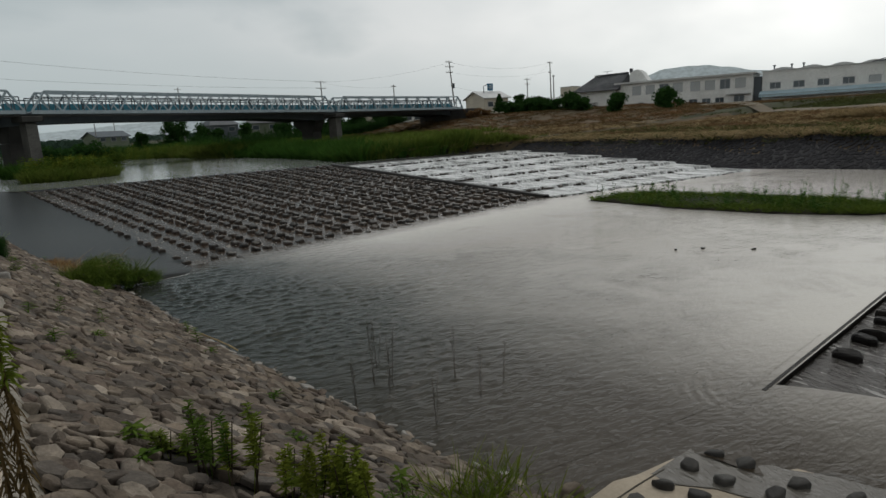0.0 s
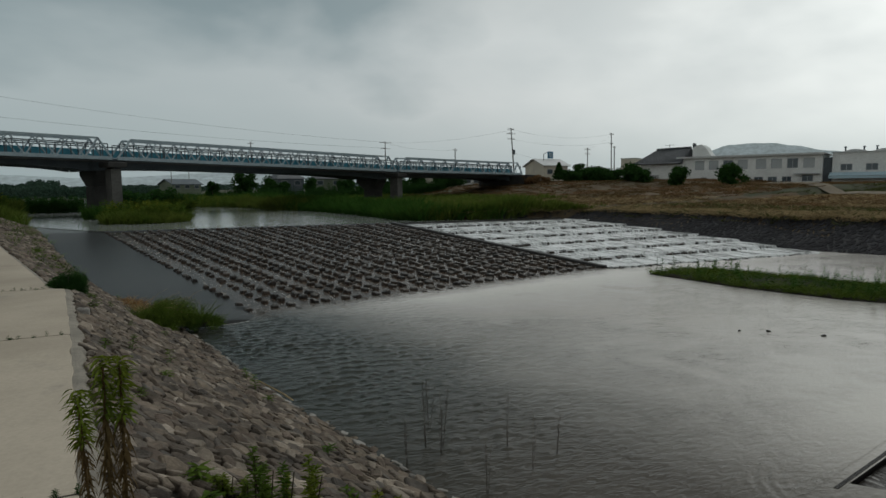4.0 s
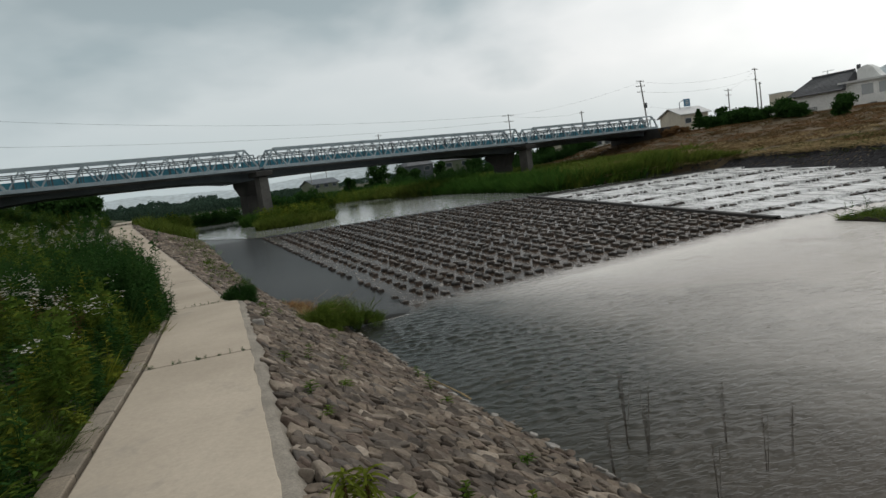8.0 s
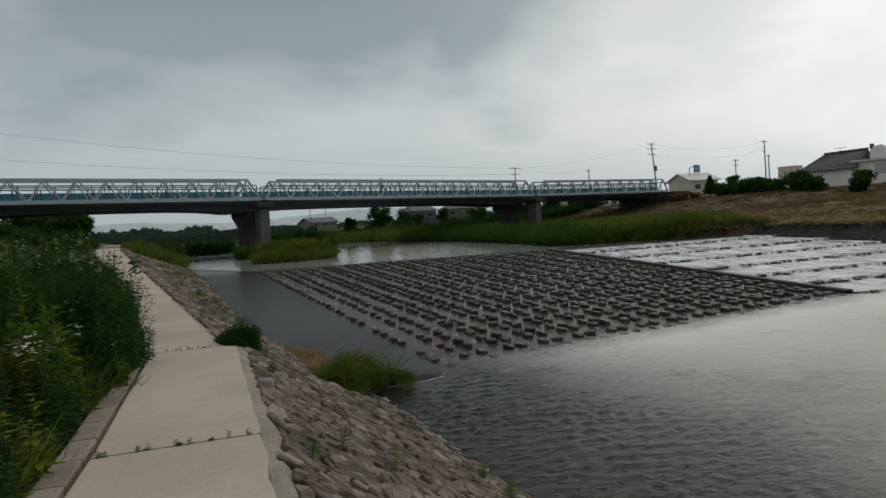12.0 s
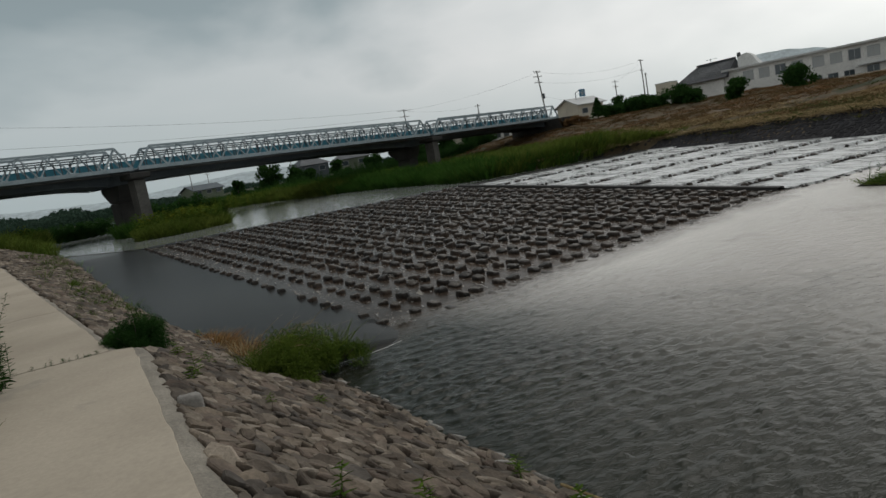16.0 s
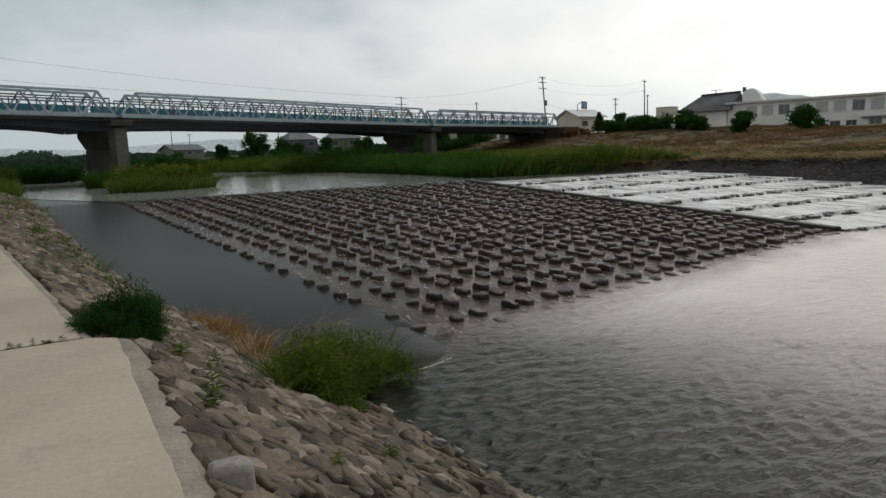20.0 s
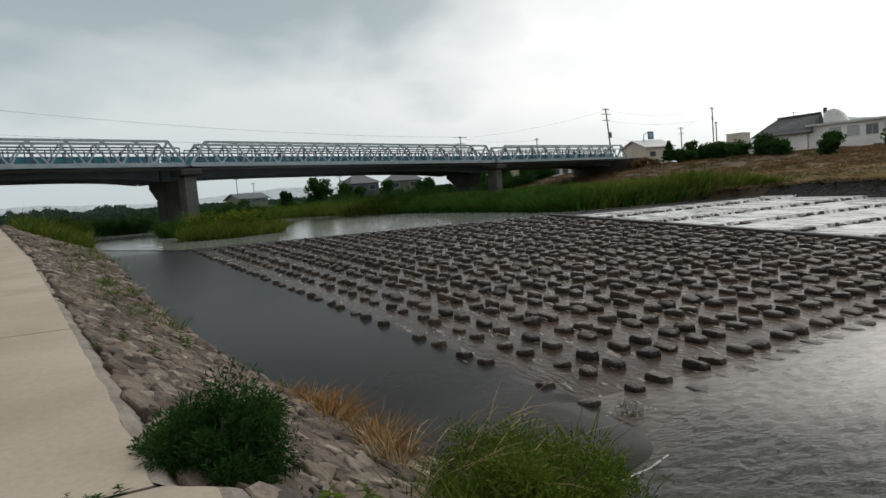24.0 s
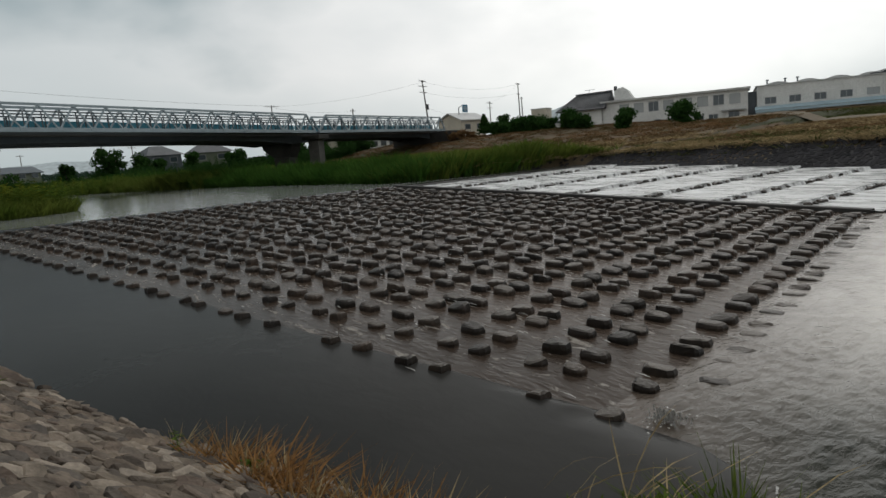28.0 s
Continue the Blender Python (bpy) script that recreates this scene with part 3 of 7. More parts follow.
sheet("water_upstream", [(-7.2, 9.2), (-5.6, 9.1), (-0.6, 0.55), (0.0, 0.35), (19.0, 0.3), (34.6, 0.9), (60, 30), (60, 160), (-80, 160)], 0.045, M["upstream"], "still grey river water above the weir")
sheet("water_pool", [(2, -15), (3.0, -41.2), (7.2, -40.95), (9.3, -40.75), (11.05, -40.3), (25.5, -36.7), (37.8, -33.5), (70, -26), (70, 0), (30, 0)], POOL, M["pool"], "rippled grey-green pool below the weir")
sheet("water_downstream", [(-10, -62), (140, -62), (140, -20), (37.8, -34.2), (25.5, -37.6), (11.2, -41.2), (9.4, -42), (7.5, -42)], -1.9, M["pool"], "river water below the lower weir")


# the pool's face below the weir: ripples that run out from its foot
WAVE = np.random.default_rng(12)
wx, wy = np.meshgrid(np.arange(3.6, 13.6, 0.031), np.arange(-40.2, -24.9, 0.034))
swell = np.zeros_like(wx)
for _ in range(80):
    length = 0.085 * 5.0 ** WAVE.uniform()
    turn = math.atan2(-0.97, -0.1) + WAVE.normal(0.0, 0.75)
    k = 2 * math.pi / length
    # each train comes and goes over a few metres
    gust = np.sin(wx * WAVE.uniform(0.5, 2.2) + WAVE.uniform(0, 6.3)) * np.sin(wy * WAVE.uniform(0.5, 2.2) + WAVE.uniform(0, 6.3))
    swell += gust * length ** 1.55 * np.sin(k * (wx * math.cos(turn) + wy * math.sin(turn)) + WAVE.uniform(0, 6.3))
swell /= swell.std()
swell = np.clip(swell + 0.22 * (swell ** 2 - 1), -2.2, 2.8)
back = -0.24 * wx + 0.97 * wy + 41.75
rim = np.minimum.reduce([(wx - 3.5) / 0.8, (13.5 - wx) / 4.5, back - 0.25, (wy + 40.2) / 1.5, (-24.9 - wy) / 0.6]).clip(0, 1)
rim = rim * rim * (3 - 2 * rim)
# quieter far out, and towards the still water behind the lower weir
hush = (0.3 + 0.7 * (back / 7.0).clip(0, 1))
# gusts roughen it in patches
patches = 0.72 + 0.28 * np.sin(wx * 0.9 + 1.3 * np.sin(wy * 0.6)) * np.sin(wy * 1.1 + 1.7 * np.sin(wx * 0.5 + 1.0))
# strongest in the eddy below the apron, and in rings round the lower weir's corner
patches *= 1 + 0.9 * np.exp(-((wx - 5.6) / 1.9) ** 2 - ((wy + 30.2) / 2.6) ** 2)
ring = np.hypot(wx - 11.2, wy + 40.5)
rings = 0.007 * np.exp(-((ring - 0.95) / 0.4) ** 2) * np.exp(-((np.arctan2(wy + 40.5, wx - 11.2) - 2.4) / 0.5) ** 2) * np.sin(ring * 2 * math.pi / 0.155)
near_z = POOL + 0.003 + rim * (0.012 + 0.0066 * hush * patches * swell) + rings * (back - 0.2).clip(0, 0.3) / 0.3
# it lies calm along the smooth apron and ends beneath it
lip_x = np.interp(wy, [-27.25, -27.1, -26.95, -26.75, -26.2, -25.35], [3.0, 5.15, 5.5, 5.75, 5.95, 5.9])
near_z = np.where((wx < lip_x + 0.5) & (wy > -27.9), np.minimum(near_z, POOL + 0.012), near_z)
near_z[(wx < lip_x - 0.35) & (wy > -26.9)] = POOL - 0.03
me = bpy.data.meshes.new("water_ripples")
n_row, n_col = wx.shape
me.vertices.add(wx.size)
me.vertices.foreach_set("co", np.stack([wx, wy, near_z], -1).astype(np.float32).reshape(-1))
corner = (np.arange(n_row - 1)[:, None] * n_col + np.arange(n_col - 1)[None, :]).reshape(-1)
corner = corner[back.reshape(-1)[corner] > 0.2]
quads = np.stack([corner, corner + 1, corner + n_col + 1, corner + n_col], -1).astype(np.int32)
me.loops.add(quads.size)
me.loops.foreach_set("vertex_index", quads.reshape(-1))
me.polygons.add(len(quads))
me.polygons.foreach_set("loop_start", np.arange(0, quads.size, 4, dtype=np.int32))
me.polygons.foreach_set("use_smooth", [True] * len(quads))
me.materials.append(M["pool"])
me.update(calc_edges=True)
tagged(new("water_ripples", me), "rippled grey-green water running out from the weir", "water", kind="structure")

# ---- the upper weir ----
def field_at(u, v):
    top, low = lerp(TL, TR, u), lerp(BL, BR, u)
    x, y, z = lerp(top, low, v)
    return x, y, z


weir = thing("block_weir", "low sloping river weir studded with rows of dark wet blocks", "weir")
rows = [[(lambda p: (p[0], p[1], p[2] + 0.012 * noise.noise(Vector((p[0] * 1.1, p[1] * 1.1, 3)))))(field_at(u / 60, v / 80)) for u in range(61)] for v in range(-1, 86)]
Geo().grid(rows).ob("sloping_apron", M["field_film"], weir, "brown wet concrete slope with streaks of white water", smooth=True)
# crest lip, over which the water slides
lip_rows = []
for dy, dz in ((0.9, -0.35), (0.75, 0.03), (0.35, 0.06), (0.0, 0.045), (-0.35, 0.0), (-0.5, -0.1)):
    lip_rows.append([(x, dy + 0.4 * max(0, x - 19) / 15, dz) for x in (0, 5, 10, 15, 19.0, 25, 34.5)])
Geo().grid(lip_rows).ob("crest", M["film"], weir, "smooth rounded crest with a film of water", smooth=True)


def apron_edge(y):
    """The line where the smooth apron meets the block slope."""
    return curve_at([(-26.9, 5.75), (-26.2, 5.95), (-25.35, 5.9), (0.0, 0.0), (0.4, -0.3), (9.1, -5.6)], y)


ap = []
ys = [9.1 - i * 0.37 for i in range(90)] + [-24.2 - 0.15 * i for i in range(13)] + [-26.1, -26.25, -26.4, -26.55, -26.7, -26.82, -26.93, -27.02, -27.09, -27.15, -27.2]
for y in ys:
    x0, x1 = toe(y) - 0.5, apron_edge(y)
    if y < -25.35:
        x1 = curve_at([(-27.2, 4.6), (-27.1, 5.15), (-26.95, 5.5), (-26.75, 5.75), (-26.2, 5.95), (-25.35, 5.9)], y)
    plane = (0.043 * y if y < 0 else 0.0) + 0.012
    row = []
    for f in (0.0, 0.1, 0.2, 0.3, 0.4, 0.5, 0.6, 0.7, 0.78, 0.84, 0.89, 0.93, 0.96, 0.98, 0.992, 1.0):
        x = x0 + (x1 - x0) * f
        # the foot swells a little out of the pool and rolls over at its rim
        rim = max(0.0, min((x1 - x) * (1.0 if y < -25.0 else 6.0), (y + 27.22) * 1.3))
        foot = POOL - 0.035 + 0.115 * math.sqrt(min(1.0, rim / 0.55))
        z = plane + 0.05 * (1 - f)
        row.append((x, y, max(z, foot) if y < -24.0 else z))
    ap.append(row + [(x1 + 0.04, y - (0.04 if y < -26 else 0), row[-1][2] - 0.15)])
ap.append([(x, y - 0.04, POOL - 0.15) for x, y, z in ap[-1]])
Geo().grid(ap).ob("side_apron", M["film"], weir, "smooth dark grey concrete ramp under a film of water", smooth=True)


foam = Geo()
lip = [(4.3, -27.28), (4.9, -27.2), (5.3, -27.1), (5.62, -26.95), (5.85, -26.7), (6.0, -26.2)]
lip = [lerp(p, q, k / 24) for p, q in zip(lip, lip[1:]) for k in range(24)]
for (ax, ay), (bx, by) in zip(lip, lip[1:]):
    w0 = 0.002 + 0.007 * RNG.random() ** 2
    if RNG.random() < 0.25 or ay > -26.93:
        continue
    foam.add([(ax, ay - 0.02, POOL + 0.032), (bx + 0.02, by - 0.02, POOL + 0.032), (bx + 0.02 + w0, by - 0.03 - w0, POOL + 0.026), (ax, ay - 0.03 - w0, POOL + 0.026)], [(0, 1, 2, 3)])
tagged(foam.ob("foam_line", M["foam"], weir, "thin white foam line along the apron's lip"), kind="stuff")
splash = Geo()
for _ in range(170):
    a, r = RNG.uniform(0, 6.28), RNG.uniform(0.004, 0.022)
    x, y = 6.10 + RNG.gauss(0, 0.11), -25.68 + RNG.gauss(0, 0.09)
    splash.add([(x + r * math.cos(a + k * 1.05) * RNG.uniform(0.5, 1.2), y + 0.6 * r * math.sin(a + k * 1.05), POOL + 0.035 + 0.10 * RNG.random() ** 2 * max(0.0, 1 - 4 * abs(x - 6.1))) for k in range(6)], [(0, 1, 2, 3, 4, 5)])
tagged(splash.ob("splash_foam", M["foam"], weir, "white foam where the slope's corner meets the pool"), kind="stuff")


def block_mesh(name, w, d, h, wob, material, seed):
    """A worn block lying along the flow: rough sides, a broken, slightly tilted top."""
    r = random.Random(seed)
    n, pts = 10, []
    tip, side = r.uniform(-0.22, 0.22) * h, r.uniform(-0.22, 0.22) * h
    rough = [1 + wob * (r.random() - 0.5) for _ in range(n)]
    for zz, k in ((-0.10, 1.02), (0.5 * h, 1.0), (0.86 * h, 0.90), (h, 0.66)):
        for i in range(n):
            a = 2 * math.pi * (i + 0.5) / n
            cx, cy = math.cos(a), math.sin(a)
            x = math.copysign(abs(cx) ** 0.6, cx) * w / 2 * k * rough[i]
            y = math.copysign(abs(cy) ** 0.6, cy) * d / 2 * k * rough[(i + 3) % n]
            lift = (tip * cx + side * cy + 0.14 * h * (r.random() - 0.5)) if zz > 0.6 * h else 0.0
            pts.append((x, y, zz + lift))
    faces = [(a * n + i, a * n + (i + 1) % n, a * n + n + (i + 1) % n, a * n + n + i) for a in range(3) for i in range(n)]
    pts.append((0.0, 0.0, h * 1.02))
    faces += [(3 * n + i, 3 * n + (i + 1) % n, 4 * n) for i in range(n)]
    g = Geo().add(pts, faces)
    return g, g.mesh(name, material)


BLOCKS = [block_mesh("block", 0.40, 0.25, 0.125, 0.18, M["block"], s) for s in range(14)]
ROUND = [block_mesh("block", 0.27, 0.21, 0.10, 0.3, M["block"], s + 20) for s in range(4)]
# columns stand in pairs across the slope, rows in pairs down it; the two edge columns are rounded stones
COLUMNS = [-0.1, 1.0, 1.75] + [2.78 + 1.565 * k + g for k in range(12) for g in (0.0, 0.58)]
ROWS = [1.0185 - 0.0553 * k - g for k in range(19) for g in (0.0, 0.0222)]
spare = Geo()
field_spots = []
for i, c in enumerate(COLUMNS):
    for j, v in enumerate(ROWS):
        v -= 0.0045 * min(1.0, c / 5)
        if c > 21.45 or v < 0.004 or (i == 0 and j in (0, 3, 8)) or (i == 1 and j == 0):
            continue
        field_spots.append((c / 21.5 + 0.0022 * RNG.uniform(-1, 1), v + 0.0016 * RNG.uniform(-1, 1), i))
field_spots.sort(key=lambda s: (s[0] * 16) ** 2 + ((1 - s[1]) * 25) ** 2)
for n, (u, v, i) in enumerate(field_spots):
    x, y, z = field_at(u, v)
    geo, me = RNG.choice(ROUND if i < 2 else BLOCKS)
    sunk = 0.09 if v > 1.005 else 0.03 if v > 0.985 and u > 0.06 else 0.015
    m = Matrix.LocRotScale((x, y, z - sunk), Euler((0, 0, radians(-77 - 5 * u + RNG.uniform(-4.5, 4.5)))), (RNG.uniform(0.93, 1.07), RNG.uniform(0.93, 1.07), RNG.uniform(0.85, 1.15)))
    if n < 290:
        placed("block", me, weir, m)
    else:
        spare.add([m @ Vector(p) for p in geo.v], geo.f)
# white water breaking round the blocks, and sky glints painted as pale slivers
glints = Geo()
for u, v, i in field_spots:
    for _ in range(RNG.choice((1, 1, 2, 2, 3))):
        x, y, z = field_at(u, v)
        if i < 2 and RNG.random() < 0.7:
            continue
        x, y = x + RNG.choice((-0.3, 0.3, RNG.uniform(-0.25, 0.25))) + RNG.gauss(0, 0.04), y + RNG.uniform(-0.22, 0.3)
        l, w = RNG.uniform(0.04, 0.18), RNG.uniform(0.003, 0.013)
        z = -y * POOL / 25.35 * (1.0 if i < 4 else 1 + 0.15 * u) + 0.03
        z = max(z, POOL + 0.02)
        sx = RNG.uniform(-0.03, 0.03)
        glints.add([(x - w, y - l, z), (x + w * 0.4, y - l * 0.8, z), (x + w + sx, y, z + 0.006), (x + w * 0.5 + sx, y + l, z), (x - w * 0.7 + sx, y + l * 0.7, z + 0.006)], [(0, 1, 2, 3, 4)])
tagged(glints.ob("white_streak", M["glint"], weir), kind="stuff")
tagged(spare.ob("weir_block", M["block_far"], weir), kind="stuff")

# ---- the stepped cascade beside it ----
cascade = thing("stepped_cascade", "wide stepped concrete cascade covered in white rushing water", "cascade")
STEPS = [0.9, -3.4, -7.6, -11.0, -14.2, -17.0, -19.5, -22.0]


def cascade_left(y):
    return 19.1 + (21.95 - 19.1) * (-y / 21.5) if y < 0 else 19.1


for n, y0 in enumerate(STEPS[:-1]):
    y1 = STEPS[n + 1]
    z0 = -0.06 - n * (1.09 / 7)
    right0 = 36.5
    tilt = 0.14 * (1 - n / 7)
    rows = []
    for a in range(9):
        f = a / 8
        y = y0 + (y1 - y0) * f
        lx = cascade_left(y)
        rows.append([(lx + (right0 - lx) * b / 40, y + tilt * (right0 - lx) * b / 40 - (0.2 * noise.noise(Vector((b * 0.33, n * 5.3, 8))) if a == 8 else 0), z0 - 0.03 * f + 0.02 * noise.noise(Vector((b * 0.9, y * 1.3, n)))) for b in range(41)])
    y = y1
    lx = cascade_left(y)
    nose = [(lx + (right0 - lx) * b / 120, y + tilt * (right0 - lx) * b / 120 - 0.22 * noise.noise(Vector((b * 0.6, n * 3.1, 5))) - 0.2 * noise.noise(Vector((b * 0.11, n * 5.3, 8))), z0 - 0.03 + 0.02 * noise.noise(Vector((b * 0.4, n, 2)))) for b in range(121)]
    step = Geo().grid(rows).ob("step", M["white_water"], cascade, "", smooth=True)
    fall = [[(px, py, pz + 0.005) for px, py, pz in nose], [(px, py - 0.05, pz - 0.05) for px, py, pz in nose], [(px, py - 0.09, pz - 0.13) for px, py, pz in nose], [(px, py - 0.2, pz - 0.2) for px, py, pz in nose], [(px, py - 0.55, pz - 0.145) for px, py, pz in nose]]
    Geo().grid(fall).ob("waterfall", M["falls"], step, "broken white falling water over dark stone", smooth=True)
    # stones along the nose of each step, past which the water falls
    teeth = Geo()
    for b in range(80):
        if noise.noise(Vector((b * 0.31, n * 7.7, 1))) < -0.08 or RNG.random() < 0.38:
            continue
        bx = lx + (34.8 - lx) * (b + RNG.random() * 0.7) / 80
        g, _ = RNG.choice(BLOCKS)
        m = Matrix.LocRotScale((bx, y1 + tilt * (bx - lx) - 0.13 + RNG.uniform(-0.06, 0.04), z0 - 0.20), Euler((0, 0, radians(RNG.uniform(-20, 20)))), (RNG.uniform(0.3, 0.8), RNG.uniform(0.5, 0.9), RNG.uniform(0.8, 1.25)))
        teeth.add([m @ Vector(p) for p in g.v], g.f)
    tagged(teeth.ob("nose_stone", M["block_far"], step), kind="stuff")
# low wall between block slope and cascade
section = ((-0.2, -0.3), (-0.2, 0.12), (-0.17, 0.14), (0.07, 0.14), (0.1, 0.12), (0.1, -0.3))
wall = Geo().grid([[(cascade_left(y) + dx, y, 0.0507 * y + dz) for dx, dz in section] for y in (-0.1 - 0.9 * a for a in range(25))])
wall.ob("dividing_wall", M["wet_concrete"], cascade, "low dark wet concrete wall")

# ---- the lower weir ----
lower = thing("lower_block_weir", "lower river weir with pairs of dark capsule blocks", "weir")
W2A, W2B = Vector((11.05, -40.3, POOL)), Vector((25.5, -36.7, POOL))
along2 = (W2B - W2A).normalized()
down2 = Vector((along2.y, -along2.x, 0))
slope2 = -0.045


def lower_at(a, d):
    p = W2A + along2 * a + down2 * d
    return p.x, p.y, POOL - 0.09 + slope2 * d


rows = [[lower_at(0.1 + 14.9 * a / 20 + 0.24 * d * (1 - a / 20), d) for a in range(21)] for d in (0, 0.5, 1, 2, 3, 5, 8, 12, 20)]
Geo().grid(rows).ob("sloping_apron", M["lower_film"], lower, "wet concrete slope", smooth=True)
sill = Geo()
sill.beam(Vector(lower_at(0.0, -0.05)) + Vector((0, 0, -0.11)), Vector(lower_at(14.9, -0.05)) + Vector((0, 0, -0.11)), 0.05, 0.405)
sill.ob("sill", M["cap"], lower, "black wet concrete sill along the crest")
div = Geo()
div.beam(Vector(lower_at(14.95, -0.1)) + Vector((0, 0, 0.02)), Vector(lower_at(14.95, 18)) + Vector((0, 0, 0.02)), 0.22, 0.4)
div.ob("dividing_wall", M["wet_concrete"], lower, "low dark dividing wall")
CAPS = [block_mesh("block", 0.40, 0.22, 0.12, 0.16, M["cap"], s + 40) for s in range(6)]
for a in [2.1] + [2.92 + 1.14 * k + g for k in range(10) for g in (0.0, 0.38)]:
    for d in [0.33] + [1.06 + 1.16 * k + g for k in range(6) for g in (0.0, 0.45)]:
        d += 0.022 * (a - 2) * (d > 0.5)
        p = lower_at(a + RNG.uniform(-0.05, 0.05), d + RNG.uniform(-0.03, 0.03))
        if p[1] < -45.5 or a > 14.5:
            continue
        placed("block", RNG.choice(CAPS)[1], lower, Matrix.LocRotScale((p[0], p[1], p[2] - 0.01), Euler((0, 0, radians(-76 + RNG.uniform(-8, 8)))), (RNG.uniform(0.9, 1.1), RNG.uniform(0.85, 1.1), RNG.uniform(0.9, 1.15))))
# the far half of the lower weir: a smooth white slide
rows = [[(25.7 + (38.0 - 25.7) * a / 16 + 0.25 * d, -36.7 + 3.2 * a / 16 - d, POOL + 0.012 - 0.05 * d) for a in range(17)] for d in (0, 0.4, 1, 2, 4, 8, 14)]
Geo().grid(rows).ob("water_slide", M["white_water"], lower, "smooth pale sheet of water", smooth=True)

# ---- the concrete ramp with boulders at the bank ----
ramp_slab = thing("boulder_ramp", "sandy concrete ramp set with dark boulders beside the bank", "ramp")


def ramp_z(x, y):
    return POOL + 0.03 + 0.07 * (y + 40.8) - 0.04 * (x - 8)


Geo().prism([(7.3, -41.0), (7.54, -40.88), (7.95, -40.77), (8.25, -40.8), (9.4, -40.72), (10.9, -43.6), (12.6, -47), (9.8, -47), (8.2, -43.2)], -2.4, ramp_z).ob("slab", M["sand_concrete"], ramp_slab, "sand-coloured slab, wet along its edge")
# water lies over the slab's river side, its rim wandering
DRY_RIM = [(8.36, -40.86), (8.45, -41.10), (8.75, -41.34), (8.88, -41.55), (9.16, -41.86), (9.35, -42.20), (9.66, -42.66), (9.95, -43.10), (10.23, -43.52), (11.2, -47)]
WET_RIM = [(9.15, -40.72), (9.48, -41.03), (9.66, -41.45), (9.98, -41.78), (10.28, -42.25), (10.38, -42.65), (10.48, -43.09), (10.68, -43.55), (11.0, -44.3), (12.4, -47)]


def rim_at(rim, f):
    k = min(int(f), len(rim) - 2)
    return lerp(rim[k], rim[k + 1], f - k)


rows = []
for k in range(91):
    p, q = rim_at(DRY_RIM, k / 10), rim_at(WET_RIM, k / 10)
    w = 0.06 * noise.noise(Vector((k * 0.31, 0.0, 17.0)))
    row = []
    for i in range(9):
        x, y = lerp((p[0] + w, p[1] + w), q, i / 8)
        row.append((x, y, ramp_z(x, y) + 0.004 + 0.006 * (i / 8) + 0.008 * noise.noise(Vector((x * 3.1, y * 3.1, 3.0))) * (i > 0)))
    rows.append(row)
Geo().grid(rows).ob("wet_slab", M["shallow"], ramp_slab, "grey slab under a film of water", smooth=True)
crack = Geo()
for a, b in (((8.56, -40.86), (8.09, -40.94)), ((8.09, -40.94), (7.61, -41.04)), ((7.61, -41.04), (7.5, -41.45)), *zip(DRY_RIM[1:], DRY_RIM[2:])):
    crack.beam((a[0], a[1], ramp_z(*a) + 0.004), (b[0], b[1], ramp_z(*b) + 0.004), 0.016, 0.006)
crack.ob("joint", M["joint"], ramp_slab, "dark open joint")
# standing ripples where the slab's film meets the deeper chute
for n in range(5):
    ridge = []
    for k in range(71):
        x, y = rim_at(WET_RIM, k / 10 + 0.1 * n)
        off = 0.03 + 0.085 * n * (0.4 + 0.6 * k / 70) + 0.05 * noise.noise(Vector((k * 0.12, n * 3.0, 2.0)))
        h = (0.042 - 0.006 * n) * max(0.0, 0.5 + noise.noise(Vector((k * 0.16, n * 7.1, 5.0)))) * min(1, k / 6, (70 - k) / 8)
        lift = max(ramp_z(x, y) - 0.03, POOL - 0.2)
        ridge.append([(x + off + d, y + 0.35 * (off + d), min(lift, POOL + 0.0) + h * e) for d, e in ((-0.055, -0.4), (-0.025, 0.5), (0.0, 1.0), (0.02, 0.4), (0.045, -0.4))])
    Geo().grid(ridge).ob("standing_ripple", M["chute"], ramp_slab, "dark smooth standing ripple", smooth=True)
rows = []
for d in (0.0, 0.15, 0.4, 0.8, 1.2, 1.7, 2.3, 3, 4, 6, 9):
    row = []
    for a in range(13):
        f = a / 12
        x, y = 9.0 + 0.42 * d + (2.3 + 0.26 * d) * f, -40.62 - d + (0.42 + 0.12 * d) * f
        low, high = ramp_z(x, y) - 0.035, POOL + 0.02 + slope2 * ((Vector((x, y, 0)) - W2A).dot(down2)) - 0.012
        z = low + (high - low) * smooth01(f)
        z = POOL - 0.0015 + (z - POOL + 0.0015) * smooth01((d - 0.3) / 0.9)
        row.append((x, y, min(z, POOL - 0.0015) + (0.012 * noise.noise(Vector((a * 0.7, d * 0.8, 7))) if d > 0.5 else 0)))
    rows.append(row)
tagged(Geo().grid(rows).ob("water_chute", M["pool"], smooth=True), "smooth dark water sliding between ramp and weir", "water", kind="structure")

# ---- the bridges: courses along s from the first pier ----
B0, BDIR = Vector((0.0, 24.0, 0.0)), Vector((59.0, 26.0, 0.0)).normalized()
BSIDE = Vector((-BDIR.y, BDIR.x, 0.0))


def chord_z(s):
    return curve_at([(-25, 6.1), (0, 5.75), (37, 5.15), (66, 5.05)], s)


def on_bridge(s, side, dz):
    p = B0 + BDIR * s + BSIDE * side
    return (p.x, p.y, chord_z(s) + dz)


